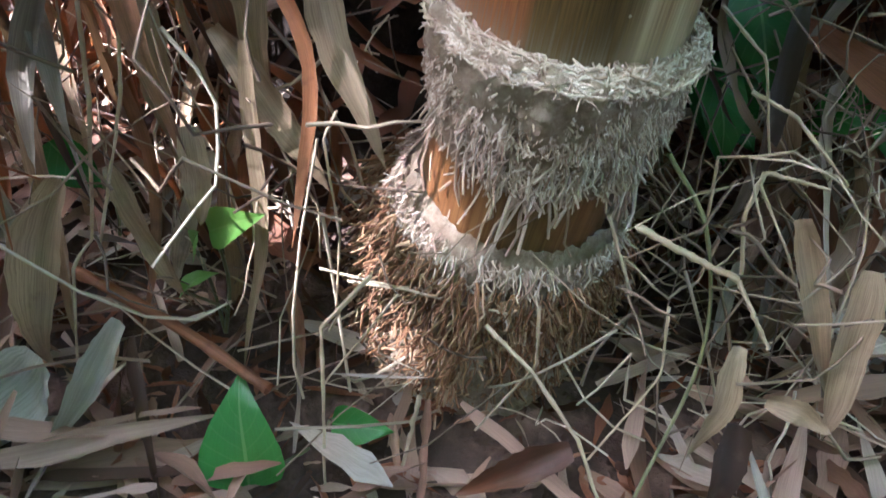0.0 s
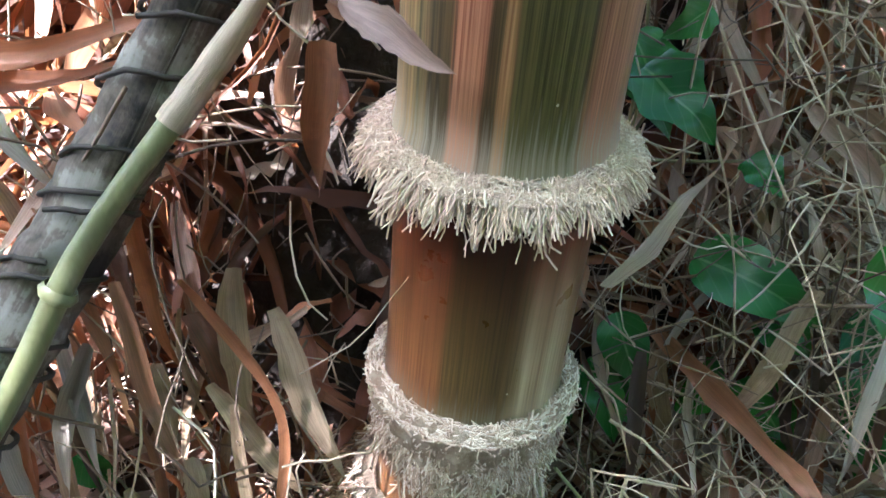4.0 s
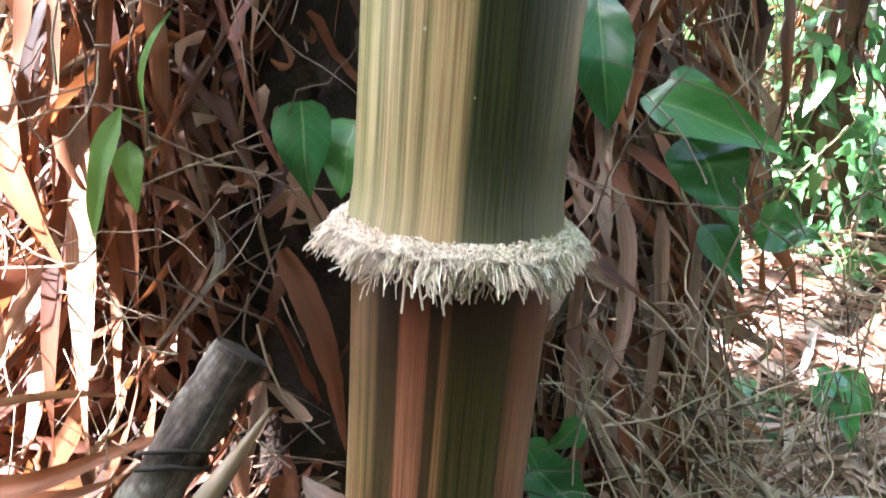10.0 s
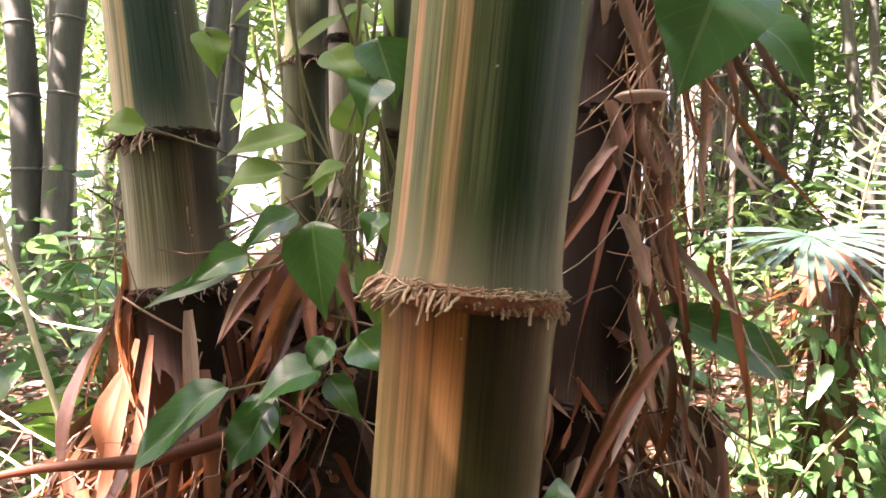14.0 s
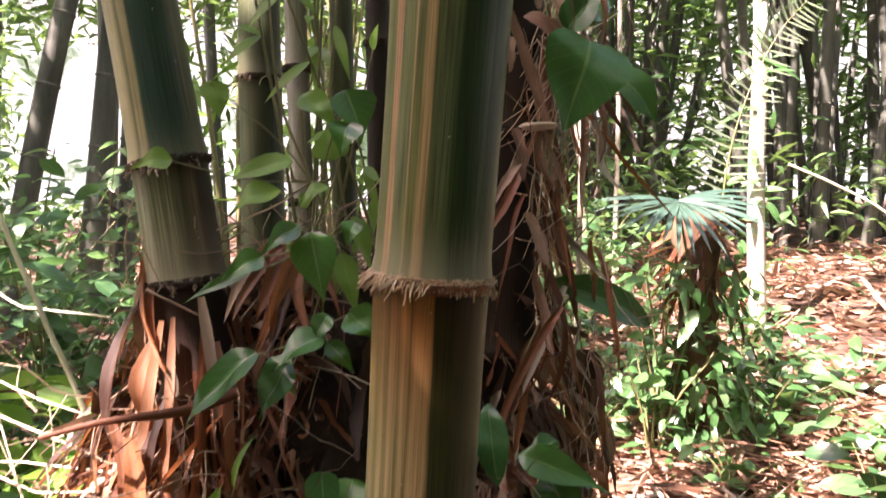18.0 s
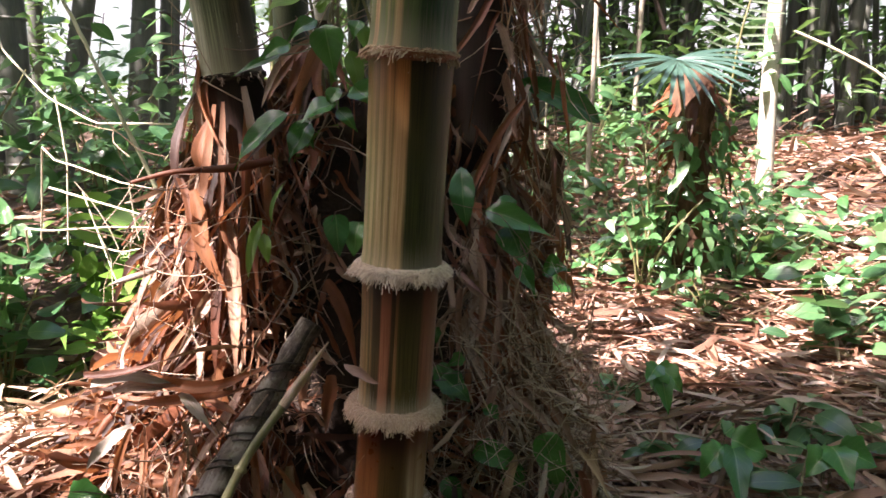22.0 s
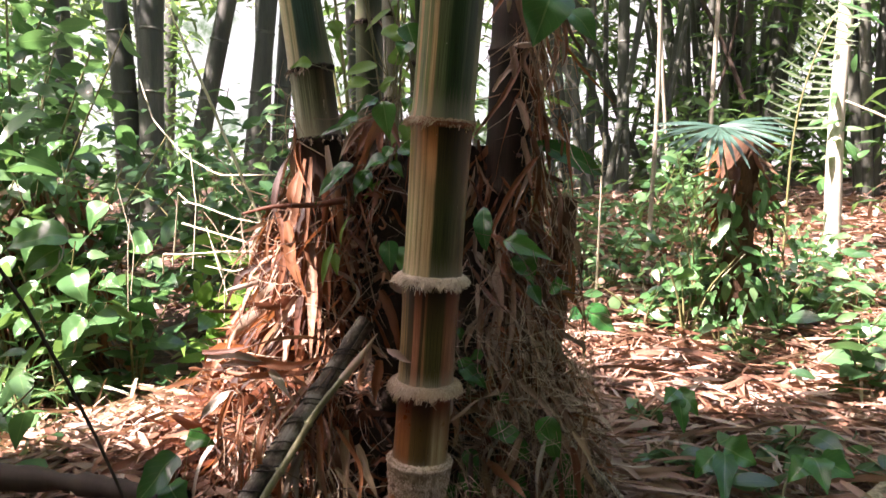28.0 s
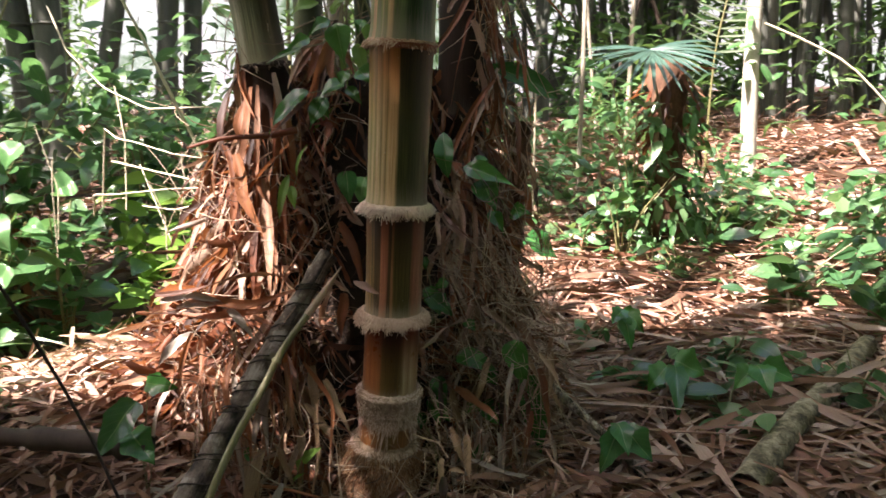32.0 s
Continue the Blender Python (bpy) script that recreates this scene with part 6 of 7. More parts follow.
for x, y, h, n, mat in ((-1.42, 0.98, 0.8, 120, mat_ivy), (-1.62, 1.02, 1.0, 110, mat_shrub), (-1.2, 1.1, 0.65, 90, mat_shrub), (-1.85, 1.05, 1.1, 110, mat_ivy)):
    shrub((x, y, 0), h, 0.32, n, 0.09, "leafy climber-grown undergrowth with pale heart-shaped leaves", mat, "heart", 6, ratio=0.7)
for x, y in ((-1.5, 0.9), (-1.3, 0.62), (-1.68, 0.72)):
    shrub((x, y, 0), 0.3, 0.22, 34, 0.24, "grassy plant with long narrow sunlit blades", mat_ivy, "lance", 6, "strap_leaf_plant", 0.2, 0.08, "undergrowth plant", 0.1)

# ---- stump wrapped in ivy, fan palm leaf, white trunk ----
sx, sy = 1.27, 2.08
sz = float(height(sx, sy))
stump = thing("ivy_stump", (sx, sy, sz), "rotting brown stump wrapped in green ivy and dead fronds", "stump")
v, q, uv = lathe([(z, 0.095 - 0.03 * z + 0.014 * math.sin(9 * z)) for z in np.linspace(-0.03, 0.92, 24)], 28, lump=0.009)
part("trunk", mesh_of("trunk", v, q, uv), mat_rotten, stump)
n = 46
ph, z = rng.uniform(0, 6.28, n), rng.uniform(0.5, 0.9, n)
b = np.stack([0.08 * np.cos(ph), 0.08 * np.sin(ph), z], 1)
t = b + np.stack([np.cos(ph) * 0.08, np.sin(ph) * 0.08, -rng.uniform(0.06, 0.2, n)], 1) + rng.normal(0, 0.04, (n, 3))
part("dead_fronds", mesh_of("dead_fronds", *leaf_batch(b, t, np.stack([np.cos(ph), np.sin(ph), 0.2 + 0 * ph], 1), rng.uniform(0.015, 0.04, n), rng.normal(0, 0.1, n), 0.5, "sheath", 6, 2, 0.15)), mat_hang, stump, "rusty hanging dead fronds")
n = 270
ph, z = rng.uniform(0, 6.28, n), 0.68 * rng.uniform(0.0, 1.0, n) ** 1.3
ph = ph + 0.5 * np.sin(9 * z)
rr = 0.10 + 0.16 * rng.uniform(0, 1, n) ** 1.5 * (1.25 - z) + 0.05 * np.sin(14 * z + ph) ** 2
b = np.stack([rr * np.cos(ph), rr * np.sin(ph), z + 0.05], 1)
t = b + np.stack([np.cos(ph) * 0.03, np.sin(ph) * 0.03, -0.07 + 0 * z], 1) * rng.uniform(0.3, 1.1, (n, 1)) + rng.normal(0, 0.035, (n, 3))
part("ivy_leaves", mesh_of("ivy_leaves", *leaf_batch(b, t, np.stack([np.cos(ph), np.sin(ph), 0.6 + 0 * ph], 1), rng.uniform(0.022, 0.05, n), 0.06, 0.2, "heart", 7, 2, 0.02)), mat_ivy, stump, "green ivy leaves")
tagged(stump.children[-1], kind="stuff")

for x, y, h, sp, n, ln in ((1.08, 1.95, 0.85, 0.26, 90, 0.07), (1.0, 1.85, 0.45, 0.26, 55, 0.07), (1.42, 1.9, 0.35, 0.24, 45, 0.07)):
    shrub((x, y, 0), h, sp, n, ln, "leafy light green plant beside the ivy stump", mat_ivy, "heart", 6, ratio=0.6)
for x, y, h, n in ((1.62, 2.15, 0.3, 60), (1.75, 1.85, 0.22, 44), (1.2, 1.62, 0.2, 40), (1.95, 2.35, 0.3, 50), (0.85, 2.05, 0.3, 50)):
    shrub((x, y, 0), h, 0.26, n, 0.075, "low light green seedlings on the litter near the stump", mat_ivy, "oval", 6, "seedling", ratio=0.5, category="seedling")

hub = arr(1.14, 1.92, 1.10)
fan = thing("fan_palm", (1.22, 2.02, float(height(1.22, 2.02))), "blue-green fan palm leaf spread over the stump", "palm")
fo = arr(*fan.location)
part("petiole", mesh_of("petiole", *tube_batch(bez((arr(0, 0, 0), arr(0.02, 0.0, 0.5), hub - fo), 10)[None], np.linspace(0.008, 0.005, 10)[None], 8)), mat_stem, fan)
for k in range(24):
    a = radians(-105 + 210 * k / 23)
    d = math.sin(a) * arr(1, 0, 0.05) + math.cos(a) * arr(0.12, -0.75, -0.5)
    L_ = 0.27 + 0.06 * math.cos(a * 0.6) + rng.normal(0, 0.012)
    part("blade", mesh_of("blade", *leaf_batch(hub - fo, hub - fo + unit(d) * L_ + rng.normal(0, 0.01, 3), arr(0, -0.6, 0.8), 0.024, 0.05, 0.5, "blade", 6, 2)), mat_palm, fan)

wx, wy = 2.27, 3.65
white = thing("pale_tree", (wx, wy, float(height(wx, wy))), "slender tree with pale whitish bark and young leaves", "tree")
p = bez((arr(0, 0, -0.03), arr(0.0, 0, 0.9), arr(0.04, 0, 2.0), arr(0.02, 0.05, 4.2), arr(0.2, 0.1, 6.0)), 18)
part("trunk", mesh_of("trunk", *tube_batch(p[None], (np.linspace(0.055, 0.03, 18) + rng.normal(0, 0.0012, 18))[None], 16)), mat_white_bark, white)
n = 80
f = rng.uniform(0.03, 0.5, n)
b = np.stack([np.interp(f * 6, p[:, 2], p[:, 0]), np.interp(f * 6, p[:, 2], p[:, 1]), f * 6], 1) + rng.normal(0, 0.05, (n, 3))
t = b + rng.normal(0, 0.10, (n, 3)) + arr(0, -0.02, -0.03)
part("foliage", mesh_of("foliage", *leaf_batch(b, t, arr(-0.3, -0.6, 0.7), rng.uniform(0.03, 0.06, n), 0.06, 0.2, "oval", 6, 2)), mat_ivy, white, "thin pale green leaves")
tagged(white.children[-1], kind="stuff")

frond = thing("palm_frond", (1.82, 3.2, float(height(1.82, 3.2))), "arching feathery young palm frond", "palm")
fo = arr(*frond.location)
p = bez((arr(0, 0, -0.02), arr(0.03, 0, 0.65), arr(0.08, 0, 1.05), arr(0.19, 0, 1.4), arr(0.36, 0.0, 1.72), (0.52, 0, 1.9)), 40)
part("rachis", mesh_of("rachis", *tube_batch(p[None], np.linspace(0.008, 0.002, 40)[None], 6)), mat_stem, frond)
for k in range(12, 40):
    for sgn in (-1, 1):
        tan = unit(p[min(k + 1, 39)] - p[k - 1])
        side = unit(np.cross(tan, arr(0, 1, 0))) * sgn
        d = unit(side + tan * 0.5 + arr(0, -0.15, -0.3))
        part("leaflet", mesh_of("leaflet", *leaf_batch(p[k], p[k] + (d + rng.normal(0, 0.07, 3)) * (0.25 - 0.003 * k), arr(0, -1, 0.4), 0.016, -0.03, 0.3, "blade", 6, 2)), mat_frond, frond)


# ---- saplings and far bamboo ----
def pole(at, top, r0, r1, material, name, label, category, nodes=0, bow=0.0):
    at = arr(*at)
    at[2] = height(at[0], at[1]) - 0.03
    ob = thing(name, at, label, category)
    d = arr(*top) - at
    p = bez((0 * d, d * 0.5 + arr(bow, 0, 0), d), 14)
    part("stem", mesh_of("stem", *tube_batch(p[None], np.linspace(r0, r1, 14)[None], 12)), material, ob)
    for k in range(nodes):
        f = (k + 0.5) / nodes * 13
        i = int(f)
        c = p[i] + (p[i + 1] - p[i]) * (f - i)
        rr = np.interp(f, (0, 13), (r0, r1))
        v, q, uv = lathe(((-0.012, rr * 1.0), (-0.004, rr * 1.09), (0.004, rr * 1.09), (0.012, rr * 1.0)), 12)
        m_, _l = axis_pose(p[i], p[i + 1])
        m_.translation = c
        part("node", mesh_of("node", v, q, uv), material, ob, "", m_)
    return ob


pole((0.99, 3.0, 0), (0.96, 3.0, 3.4), 0.015, 0.010, mat_grey_bark, "sapling", "thin pale grey sapling stem in the clearing", "sapling", bow=0.07)
pole((1.25, 3.6, 0), (1.2, 3.6, 4.0), 0.012, 0.009, mat_grey_bark, "sapling", "thin pale grey sapling stem in the clearing", "sapling", bow=-0.09)
pole((0.62, 2.1, 0), (0.66, 2.15, 1.1), 0.007, 0.004, mat_twig, "sapling", "dead upright twig in the litter", "twig")
pole((1.65, 4.6, 0), (1.72, 4.6, 5.0), 0.02, 0.015, mat_grey_bark, "sapling", "thin pale grey sapling stem in the clearing", "sapling", bow=0.05)
pole((2.62, 6.0, 0), (1.45, 6.0, 3.4), 0.026, 0.016, mat_darkwood, "leaning_branch", "dark bare leaning branch crossing the far bamboo", "branch", bow=0.12)
pole((1.75, 6.2, 0), (2.45, 6.4, 3.6), 0.018, 0.012, mat_darkwood, "leaning_branch", "dark bare leaning branch crossing the far bamboo", "branch", bow=0.12)
LEFT = ((-2.80, 4.0, -3.35, 4.0, 4.6, 0.10), (-2.72, 4.1, -2.72, 4.0, 4.6, 0.10), (-2.60, 3.9, -2.15, 3.9, 4.6, 0.10), (-2.75, 4.3, -3.0, 4.3, 4.6, 0.09), (-2.42, 4.0, -1.35, 4.1, 4.4, 0.075), (-1.98, 4.2, -1.50, 4.3, 4.6, 0.08), (-1.85, 4.5, -1.55, 4.6, 4.8, 0.075),
        (-3.7, 4.6, -3.9, 4.6, 5.2, 0.09), (-4.3, 4.3, -4.7, 4.3, 5.2, 0.09), (-2.9, 7.0, -2.4, 7.0, 6.5, 0.09), (-1.6, 6.5, -1.5, 6.4, 6.5, 0.06), (-1.1, 7.5, -1.0, 7.5, 6.5, 0.06), (-4.6, 8.0, -4.4, 8.0, 7.0, 0.09), (-3.6, 9.0, -3.3, 9.0, 7.0, 0.09))
for x0, y0, x1, y1, z1, r in LEFT:
    pole((x0, y0, 0), (x1, y1, z1), r, r * 0.75, mat_far_culm, "bamboo_culm", "grey-green bamboo culm of a clump in the shade", "bamboo", 9, rng.normal(0, 0.16))
far_rng = np.random.default_rng(21)
for cx, cy, count in ((1.0, 7.2, 13), (2.6, 8.2, 20), (4.2, 7.0, 18), (5.8, 7.6, 18), (7.2, 6.0, 10), (3.4, 10.5, 16), (0.3, 9.5, 8), (6.6, 10.5, 8)):
    for k in range(count):
        x, y = cx + far_rng.normal(0, 0.42), cy + far_rng.normal(0, 0.3)
        h = far_rng.uniform(6, 8.5)
        r = far_rng.uniform(0.03, 0.075)
        pole((x, y, 0), (x + (x - cx) * 1.6 + far_rng.normal(0, 0.3), y + far_rng.normal(0, 0.3), h), r, r * 0.6, mat_far_culm, "bamboo_culm", "tall dim bamboo culm in a distant clump", "bamboo", 6, far_rng.normal(0, 0.15))


# ---- dry twigs before the undergrowth ----
def twig(points, r0, r1, label, material=None, k=10, name="dry_twig", rough=0.05, bent=False):
    p = bez(points, k)
    if bent:  # straight pieces between sharp bends
        q, at = np.asarray(points, float), np.linspace(0, len(points) - 1, k)
        p = np.stack([np.interp(at, np.arange(len(q)), q[:, c]) for c in range(3)], 1) + rng.normal(0, 0.14 * r0, (k, 3))
    return solo(name, mesh_of(name, *tube_batch((p - p[0])[None], (np.linspace(r0, r1, k) * (1 + rough * rng.normal(0, 1, k)))[None], 9)), material or mat_twig, label, "twig", m=Matrix.Translation(p[0]))


for pts, r in ((((-0.866, 0.8, 0.60), (-0.796, 0.72, 0.844), (-0.728, 0.64, 0.816), (-0.645, 0.56, 0.806), (-0.511, 0.48, 0.774), (-0.392, 0.4, 0.76)), 0.0026), (((-0.77, 0.76, 0.97), (-0.74, 0.725, 0.809), (-0.748, 0.7, 0.60)), 0.0026),
               (((-0.753, 0.65, 0.75), (-0.6, 0.543, 0.727), (-0.437, 0.437, 0.702), (-0.30, 0.30, 0.695)), 0.003), (((-0.848, 0.7, 0.585), (-0.797, 0.608, 0.658), (-0.696, 0.515, 0.665), (-0.514, 0.423, 0.684), (-0.32, 0.31, 0.695)), 0.0026),
               (((-0.634, 0.55, 0.627), (-0.502, 0.44, 0.626), (-0.33, 0.31, 0.668)), 0.0022), (((-0.955, 0.7, 0.76), (-0.965, 0.7, 0.68), (-0.975, 0.7, 0.46)), 0.0018), (((-0.66, 0.62, 0.74), (-0.60, 0.56, 0.63), (-0.541, 0.5, 0.52)), 0.0018),
               (((-0.50, 0.46, 0.60), (-0.47, 0.44, 0.70), (-0.475, 0.44, 0.77)), 0.0018), (((-0.56, 0.5, 0.48), (-0.555, 0.5, 0.60), (-0.59, 0.5, 0.70)), 0.0016), (((-1.02, 0.8, 0.5), (-1.0, 0.8, 0.66), (-1.05, 0.8, 0.86)), 0.002),
               (((-1.119, 1.1, 1.258), (-1.047, 1.05, 1.106), (-0.891, 0.95, 0.976), (-0.694, 0.8, 0.899), (-0.43, 0.6, 0.896)), 0.0032)):
    twig(pts, r, r * 0.7, "thin bleached dry twig among undergrowth", k=26, bent=True)
twig(((-0.41, 0.42, 0.765), (-0.57, 0.5, 1.082), (-0.73, 0.56, 1.40)), 0.0048, 0.0035, "straight pale green dead cane leaning from the mound", mat_cane, 24, "leaning_cane", bent=True)
# bent dry stalks round the root ball
STALKS_LEFT = (
    (((-0.133, -0.01, 0.256), (-0.136, -0.025, 0.212), (-0.169, -0.04, 0.112)), 0.0015),
    (((-0.163, 0.0, 0.251), (-0.164, -0.015, 0.199), (-0.18, -0.03, 0.109), (-0.188, -0.045, 0.098), (-0.207, -0.06, -0.003)), 0.0016),
    (((-0.086, 0.03, 0.184), (-0.069, 0.02, 0.155), (-0.047, 0.01, 0.127), (-0.045, 0.0, 0.093)), 0.0013),
    (((-0.02, -0.02, 0.219), (-0.027, -0.023, 0.203), (-0.021, -0.027, 0.14), (-0.026, -0.03, 0.079)), 0.0011),
    (((0.007, -0.06, 0.148), (-0.019, -0.073, 0.114), (-0.016, -0.087, 0.079), (-0.017, -0.1, -0.003)), 0.0016),
    (((0.024, -0.07, 0.148), (-0.019, -0.08, 0.072)), 0.0011),
    (((-0.047, 0.04, 0.212), (-0.066, 0.035, 0.196), (-0.078, 0.03, 0.192)), 0.0016),
    (((0.034, -0.06, 0.051), (0.027, -0.08, -0.014)), 0.0020),
)
STALKS_RIGHT = (
    (((0.121, -0.04, 0.195), (0.14, -0.05, 0.154)), 0.0013),
    (((0.138, -0.02, 0.175), (0.164, -0.025, 0.166), (0.193, -0.03, 0.158)), 0.0029),
    (((0.193, -0.03, 0.158), (0.214, -0.05, 0.132)), 0.0018),
    (((0.195, 0.0, 0.205), (0.19, -0.01, 0.184), (0.197, -0.02, 0.153)), 0.0018),
    (((0.191, -0.01, 0.205), (0.216, -0.015, 0.168), (0.232, -0.02, 0.139)), 0.0011),
    (((0.069, -0.06, 0.124), (0.097, -0.077, 0.114), (0.127, -0.093, 0.084), (0.142, -0.11, 0.06)), 0.0017),
    (((0.095, -0.07, 0.156), (0.099, -0.075, 0.117), (0.071, -0.08, 0.056)), 0.0013),
    (((0.162, -0.04, 0.141), (0.165, -0.06, 0.108), (0.137, -0.08, 0.048)), 0.0012),
    (((0.195, 0.0, 0.205), (0.228, 0.0, 0.2)), 0.0015),
    (((0.181, 0.02, 0.237), (0.201, 0.01, 0.233), (0.235, 0.0, 0.204)), 0.0015),
    (((0.157, 0.03, 0.274), (0.182, 0.02, 0.255), (0.197, 0.01, 0.208)), 0.0011),
)
for pts, r in STALKS_LEFT + STALKS_RIGHT:
    low = float(height(pts[-1][0], pts[-1][1])) + 0.003
    twig([(x, y, max(z, low)) for x, y, z in pts], r * 0.8, r * 0.55, "bent dry straw-coloured stalk beside the root ball", mat_stalk, 22, "dry_stalk", 0.12, True)
twig(((-0.235, -0.015, 0.066), (-0.134, -0.05, 0.068), (-0.052, -0.083, 0.062)), 0.0042, 0.0036, "reddish-brown stick lying in the litter", mat_rust, 20, "stick", 0.08)
twig(((0.147, 0.0, 0.208), (0.175, -0.01, 0.17), (0.187, -0.04, 0.11), (0.163, -0.1, 0.05)), 0.0013, 0.001, "thin green stem beside the root ball", mat_stem, 20, "green_shoot")
twig(((-0.60, -0.72, 1.0), (-0.445, -0.6, 0.806), (-0.37, -0.45, 0.455), (-0.33, -0.38, 0.2)), 0.0035, 0.0025, "thin black creeper stem hanging before the mound", mat_tie, name="creeper")
twig(((-0.35, 0.14, 0.80), (-0.27, 0.14, 0.818), (-0.18, 0.17, 0.82), (-0.12, 0.22, 0.83)), 0.003, 0.009, "broken reddish branch stub over the mound", mat_rust, name="branch")
twig(((0.36, 0.34, 0.28), (0.46, 0.24, 0.19), (0.60, 0.12, 0.08), (0.66, 0.06, 0.02)), 0.013, 0.010, "brown dead branch propped on the litter", mat_branch, name="branch")
twig(((0.85, -0.05, 0.045), (1.05, 0.2, 0.062), (1.30, 0.48, 0.07), (1.57, 0.80, 0.08)), 0.036, 0.031, "mossy pale fallen pole on the litter", mat_moss, name="fallen_pole", k=40)
twig(((-1.3, -0.05, 0.215), (-1.0, -0.06, 0.215), (-0.7, -0.04, 0.20), (-0.42, -0.06, 0.175)), 0.032, 0.022, "dark rotting fallen log before the mound", mat_darkwood, 44, "fallen_log", 0.16)
twig(((1.93, 2.62, 1.27), (2.15, 2.58, 1.16), (2.38, 2.52, 1.0), (2.7, 2.45, 0.62)), 0.007, 0.005, "pale dry stick leaning beside the white tree")
fallen = leaf_batch(arr(-0.145, 0.01, 0), arr(0.145, -0.01, 0.005), arr(0, -0.4, 0.9), 0.05, 0.06, 0.25, "lance", 16, 4, 0.05)
solo("fallen_leaf", mesh_of("fallen_leaf", *fallen), leaf_material("grey_green_blade", ((0, (0.2, 0.22, 0.16)), (1, (0.3, 0.32, 0.26))), 0.1, 0.5, 0, 0.6, False), "long grey-green fallen leaf on the litter", "dead leaf", m=Matrix.Translation((1.215, 1.44, 0.075)))


# ---- far foliage, and leaf cover added to shape the sun ----
rng = np.random.default_rng(41)


def leaf_cloud(n, lo, hi, l0, l1, ratio, keep=None, gaps=False):
    p = rng.uniform(lo, hi, (n, 3))
    ln = rng.uniform(l0, l1, n)
    d = unit(rng.normal(0, 1, (n, 3)) * arr(1, 1, 0.4) + arr(0, 0, -0.35))
    if keep is not None:
        ok = keep(p)
        if gaps:
            for f in np.linspace(0, 1, 10):
                ok &= lit_gap(p + d * ln[:, None] * f)
        p, ln, d = p[ok], ln[ok], d[ok]
        n = len(p)
    return leaf_batch(p, p + d * ln[:, None], unit(arr(0, 0, 1) + rng.normal(0, 0.6, (n, 3))), ln * ratio, 0.08, 0.2, "lance", 3, 2)


def clumped(p, cut, f=0.55):
    s = np.array([noise.noise(Vector((a * f, b_ * f, c * f))) for a, b_, c in p])
    return s > cut


def lane(p):
    """Keeps a lane of open sky between the trees."""
    x, y, z = p.T
    off = x + 0.32 + 0.42 * y
    return (z < 1.1 + 0.04 * y) | (off < -0.05 * (y + 1.6)) | (off > 0.10 * (y + 1.6))


solo("far_foliage", mesh_of("far_foliage", *join(leaf_cloud(9000, (-9, 6.5, 0.2), (10, 11, 4.5), 0.16, 0.4, 0.2, lambda p: clumped(p, 0.0) & lane(p)),
                                                 leaf_cloud(7000, (-14, 11, 0.2), (16, 16, 8.5), 0.3, 0.7, 0.25, lambda p: clumped(p, -0.1, 0.3) & lane(p)),
                                                 leaf_cloud(7000, (0.5, 7.5, 0.8), (10, 10.5, 4.6), 0.16, 0.4, 0.2, lambda p: clumped(p, -0.05, 0.7)), leaf_cloud(8000, (0.5, 10, 0.5), (16, 14, 8.0), 0.2, 0.45, 0.28, lambda p: clumped(p, -0.05, 0.5)), leaf_cloud(3000, (-9, 4.8, 0.8), (-3.3, 7.5, 4.6), 0.08, 0.2, 0.26, lambda p: clumped(p, -0.05, 0.7) & lane(p)), leaf_cloud(3200, (-4.5, 5, 0.6), (0.9, 8, 4.5), 0.1, 0.26, 0.24, lambda p: clumped(p, -0.12, 0.8) & lane(p)), leaf_cloud(1800, (0.5, 4.2, 0.5), (5, 6.5, 1.6), 0.10, 0.25, 0.22, lambda p: clumped(p, 0.1, 0.8)))),
     mat_far, "light-filled green bamboo foliage in the distance", "foliage", kind="stuff")

# gaps cut in the leaf cover so that sun lands on these chosen patches
SUNLIT = ((-0.88, 0.75, 0.72, 0.5), (-1.6, 0.8, 0.75, 0.6), (-2.2, 1.9, 0.5, 0.4), (3.4, 3.9, 2.0, 1.25), (1.25, 1.45, 0.6, 0.35), (2.1, 1.6, 0.3, 0.4), (-0.262, -0.045, 0.0, 0.0), (-0.143, -0.128, -0.002, -0.004), (0.328, 0.15, -0.024, -0.026), (-2.4, 2.6, 0.9, 0.7), (4.5, 5.2, 1.6, 0.7),
          (0.75, 1.75, 0.3, 0.25), (0.95, 1.15, 0.28, 0.2), (-0.30, 0.20, 0.03, 0.02), (2.0, 2.4, 0.4, 0.3), (-0.12, 0.36, 0.11, 0.08), (-3.5, 4.0, 0.8, 0.6), (-4.0, 8.0, 3.0, 2.0))
# smaller gaps in the leaf cover, for flecks of sun on the mound
SUNLIT += ((-0.42, 0.12, 0.0, 0.0), (-0.36, 0.28, 0.02, 0.0), (-0.23, 0.17, 0.01, 0.0), (-0.48, 0.3, 0.03, 0.02), (-0.05, 0.2, -0.015, -0.015), (-0.32, 0.02, -0.01, -0.01), (0.08, 0.36, -0.01, -0.01), (-0.56, 0.14, 0.02, 0.02), (0.12, 0.5, 0.0, 0.0), (0.42, 0.28, -0.015, -0.015), (0.52, 0.12, 0.0, -0.01))


def lit_gap(p):
    """Whether a leaf at this place stays out of the gaps cut for the sun patches."""
    g = p - np.array(to_sun) * ((p[:, 2] - 0.3) / to_sun[2])[:, None]
    ok = np.ones(len(p), bool)
    for x, y, rx, ry in SUNLIT:
        ok &= ((g[:, 0] - x) / (rx + 0.048)) ** 2 + ((g[:, 1] - y) / (ry + 0.048)) ** 2 > 1
    return ok


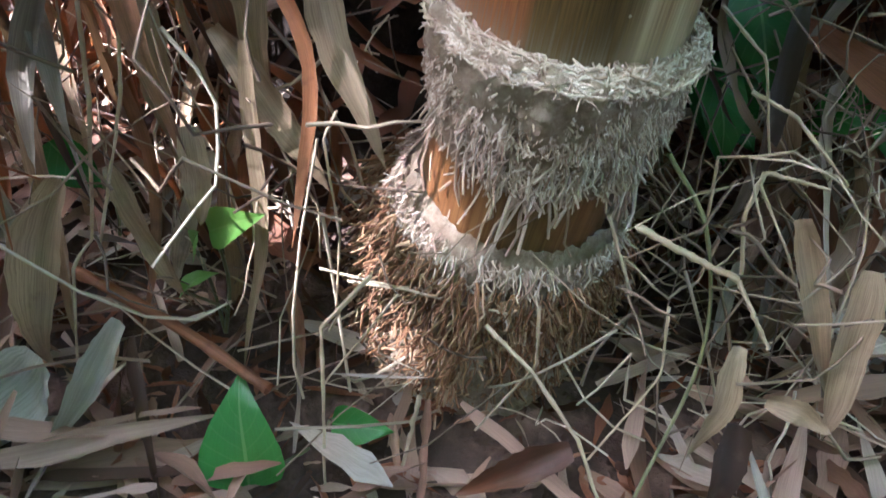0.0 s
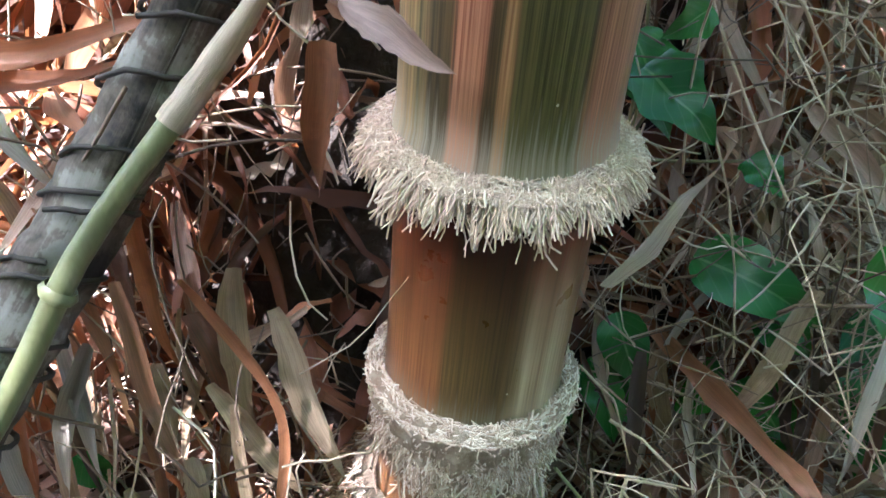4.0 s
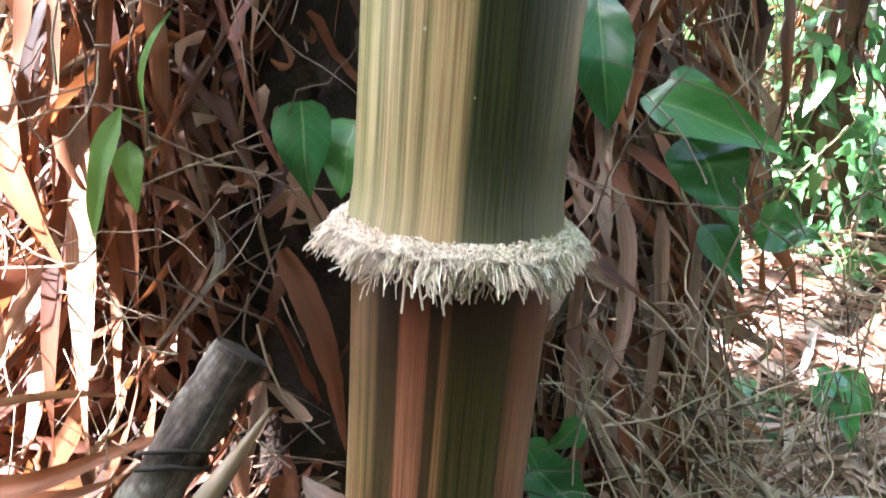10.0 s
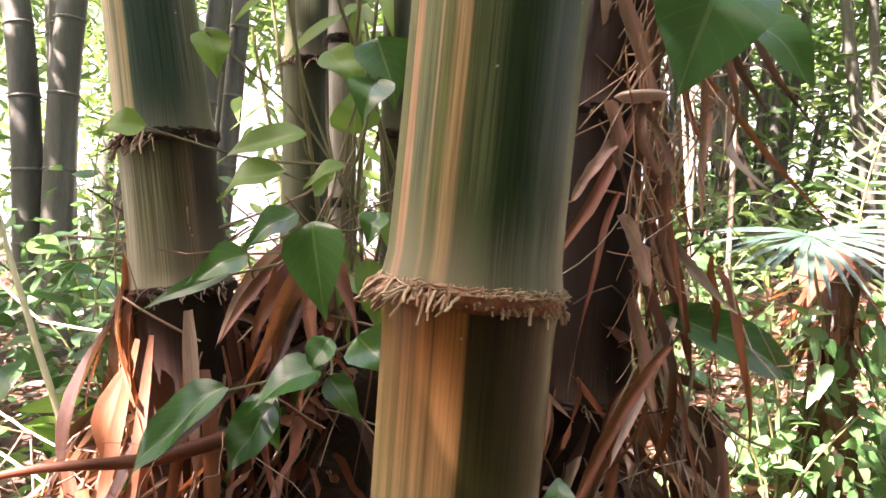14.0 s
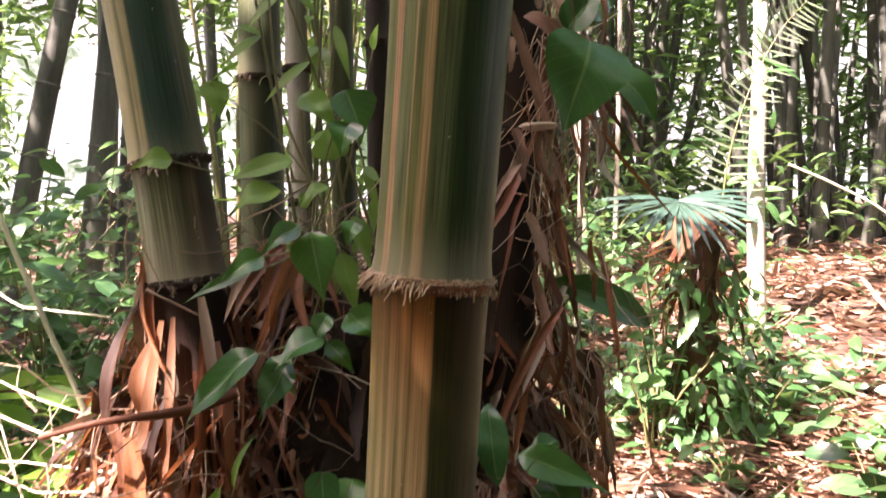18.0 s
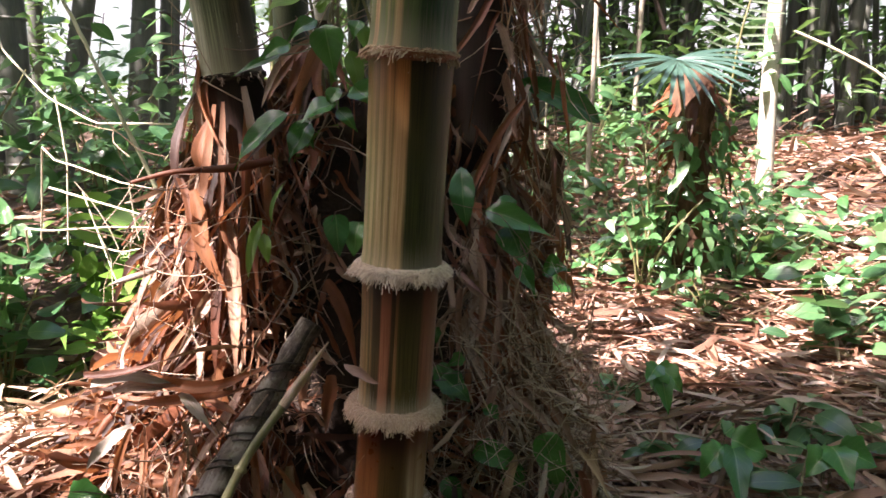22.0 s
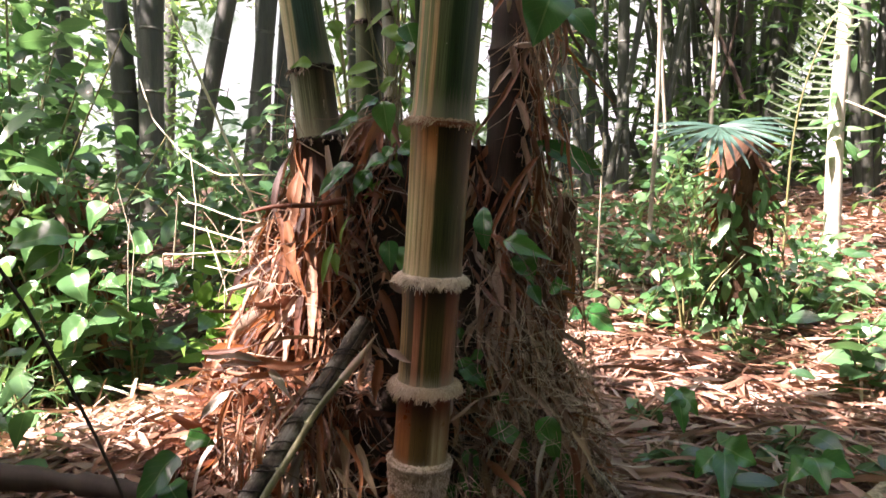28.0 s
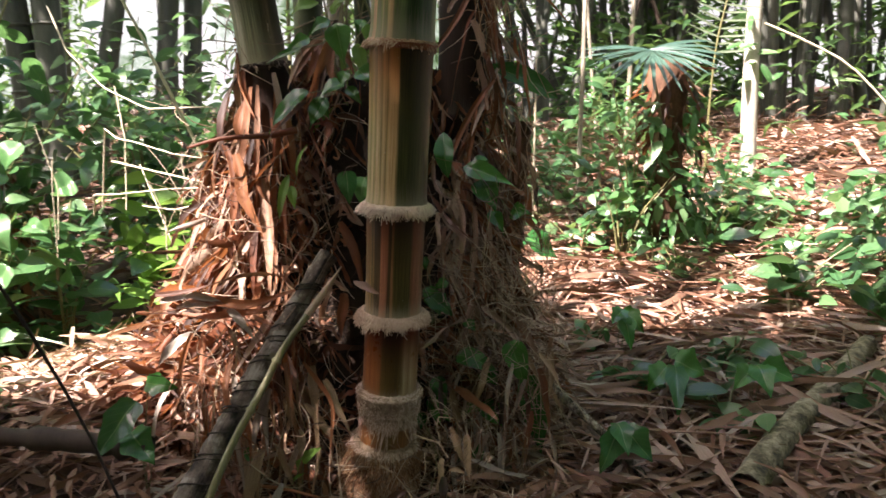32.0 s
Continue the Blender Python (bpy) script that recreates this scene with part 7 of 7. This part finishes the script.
# leaf cover added overhead; its two dense clouds keep sun off culm and log
solo("canopy", mesh_of("canopy", *join(leaf_cloud(60000, (-11, -11, 3.6), (11, 11, 6.5), 0.25, 0.5, 0.24, lambda p: clumped(p, -0.42, 0.9), True),
                                       leaf_cloud(2600, (-4.2, -3.4, 4.2), (-1.6, -1.1, 5.6), 0.25, 0.5, 0.24, lambda p: p[:, 2] > 0, True),
                                       leaf_cloud(700, (-3.8, -3.0, 4.3), (-2.8, -2.0, 5.6), 0.16, 0.3, 0.3, lambda p: p[:, 2] > 0, True))), mat_far, "thin green bamboo leaves added overhead, with gaps cut for sun patches", "foliage", kind="stuff")
# out-of-view foliage, added to dim the skylight on surfaces facing the camera
solo("woodland_behind", mesh_of("woodland_behind", *join(leaf_cloud(26000, (-12, -10, 0.1), (12, -4.0, 6.5), 0.3, 0.6, 0.35, lambda p: clumped(p, -0.5, 0.5), True), leaf_cloud(4500, (7, -6, 0.1), (12, 6, 6), 0.3, 0.6, 0.35, lambda p: clumped(p, -0.4, 0.5), True),
                                                                 leaf_cloud(4500, (-12, -6, 0.1), (-7, 6, 6), 0.3, 0.6, 0.35, lambda p: clumped(p, -0.4, 0.5), True))), mat_far, "unseen bamboo foliage added behind and at the sides to block skylight", "foliage", kind="stuff")

# glowing sheet added beyond the last trees, painted with bright gaps and dim woods
th = np.linspace(radians(-75), radians(75), 40)
ring = np.stack([34 * np.sin(th), 34 * np.cos(th)], 1)
hz = np.concatenate([np.column_stack([ring, np.full(40, -1.0)]), np.column_stack([ring, np.full(40, 26.0)])])
hq = np.stack([np.arange(39), np.arange(1, 40), np.arange(41, 80), np.arange(40, 79)], 1)
glow_mat, hnt, hb = node_mat("glowing_distance")
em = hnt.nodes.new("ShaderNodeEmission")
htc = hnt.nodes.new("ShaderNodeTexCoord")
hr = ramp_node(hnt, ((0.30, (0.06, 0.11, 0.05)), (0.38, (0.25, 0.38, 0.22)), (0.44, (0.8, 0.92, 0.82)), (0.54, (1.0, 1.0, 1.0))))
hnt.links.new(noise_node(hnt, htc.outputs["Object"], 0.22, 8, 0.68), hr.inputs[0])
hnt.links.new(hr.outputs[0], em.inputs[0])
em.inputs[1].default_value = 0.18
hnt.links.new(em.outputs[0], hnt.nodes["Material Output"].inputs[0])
solo("backdrop", mesh_of("backdrop", hz, hq), glow_mat, "glowing backdrop sheet painted with bright gaps and green woods", "backdrop", kind="structure")
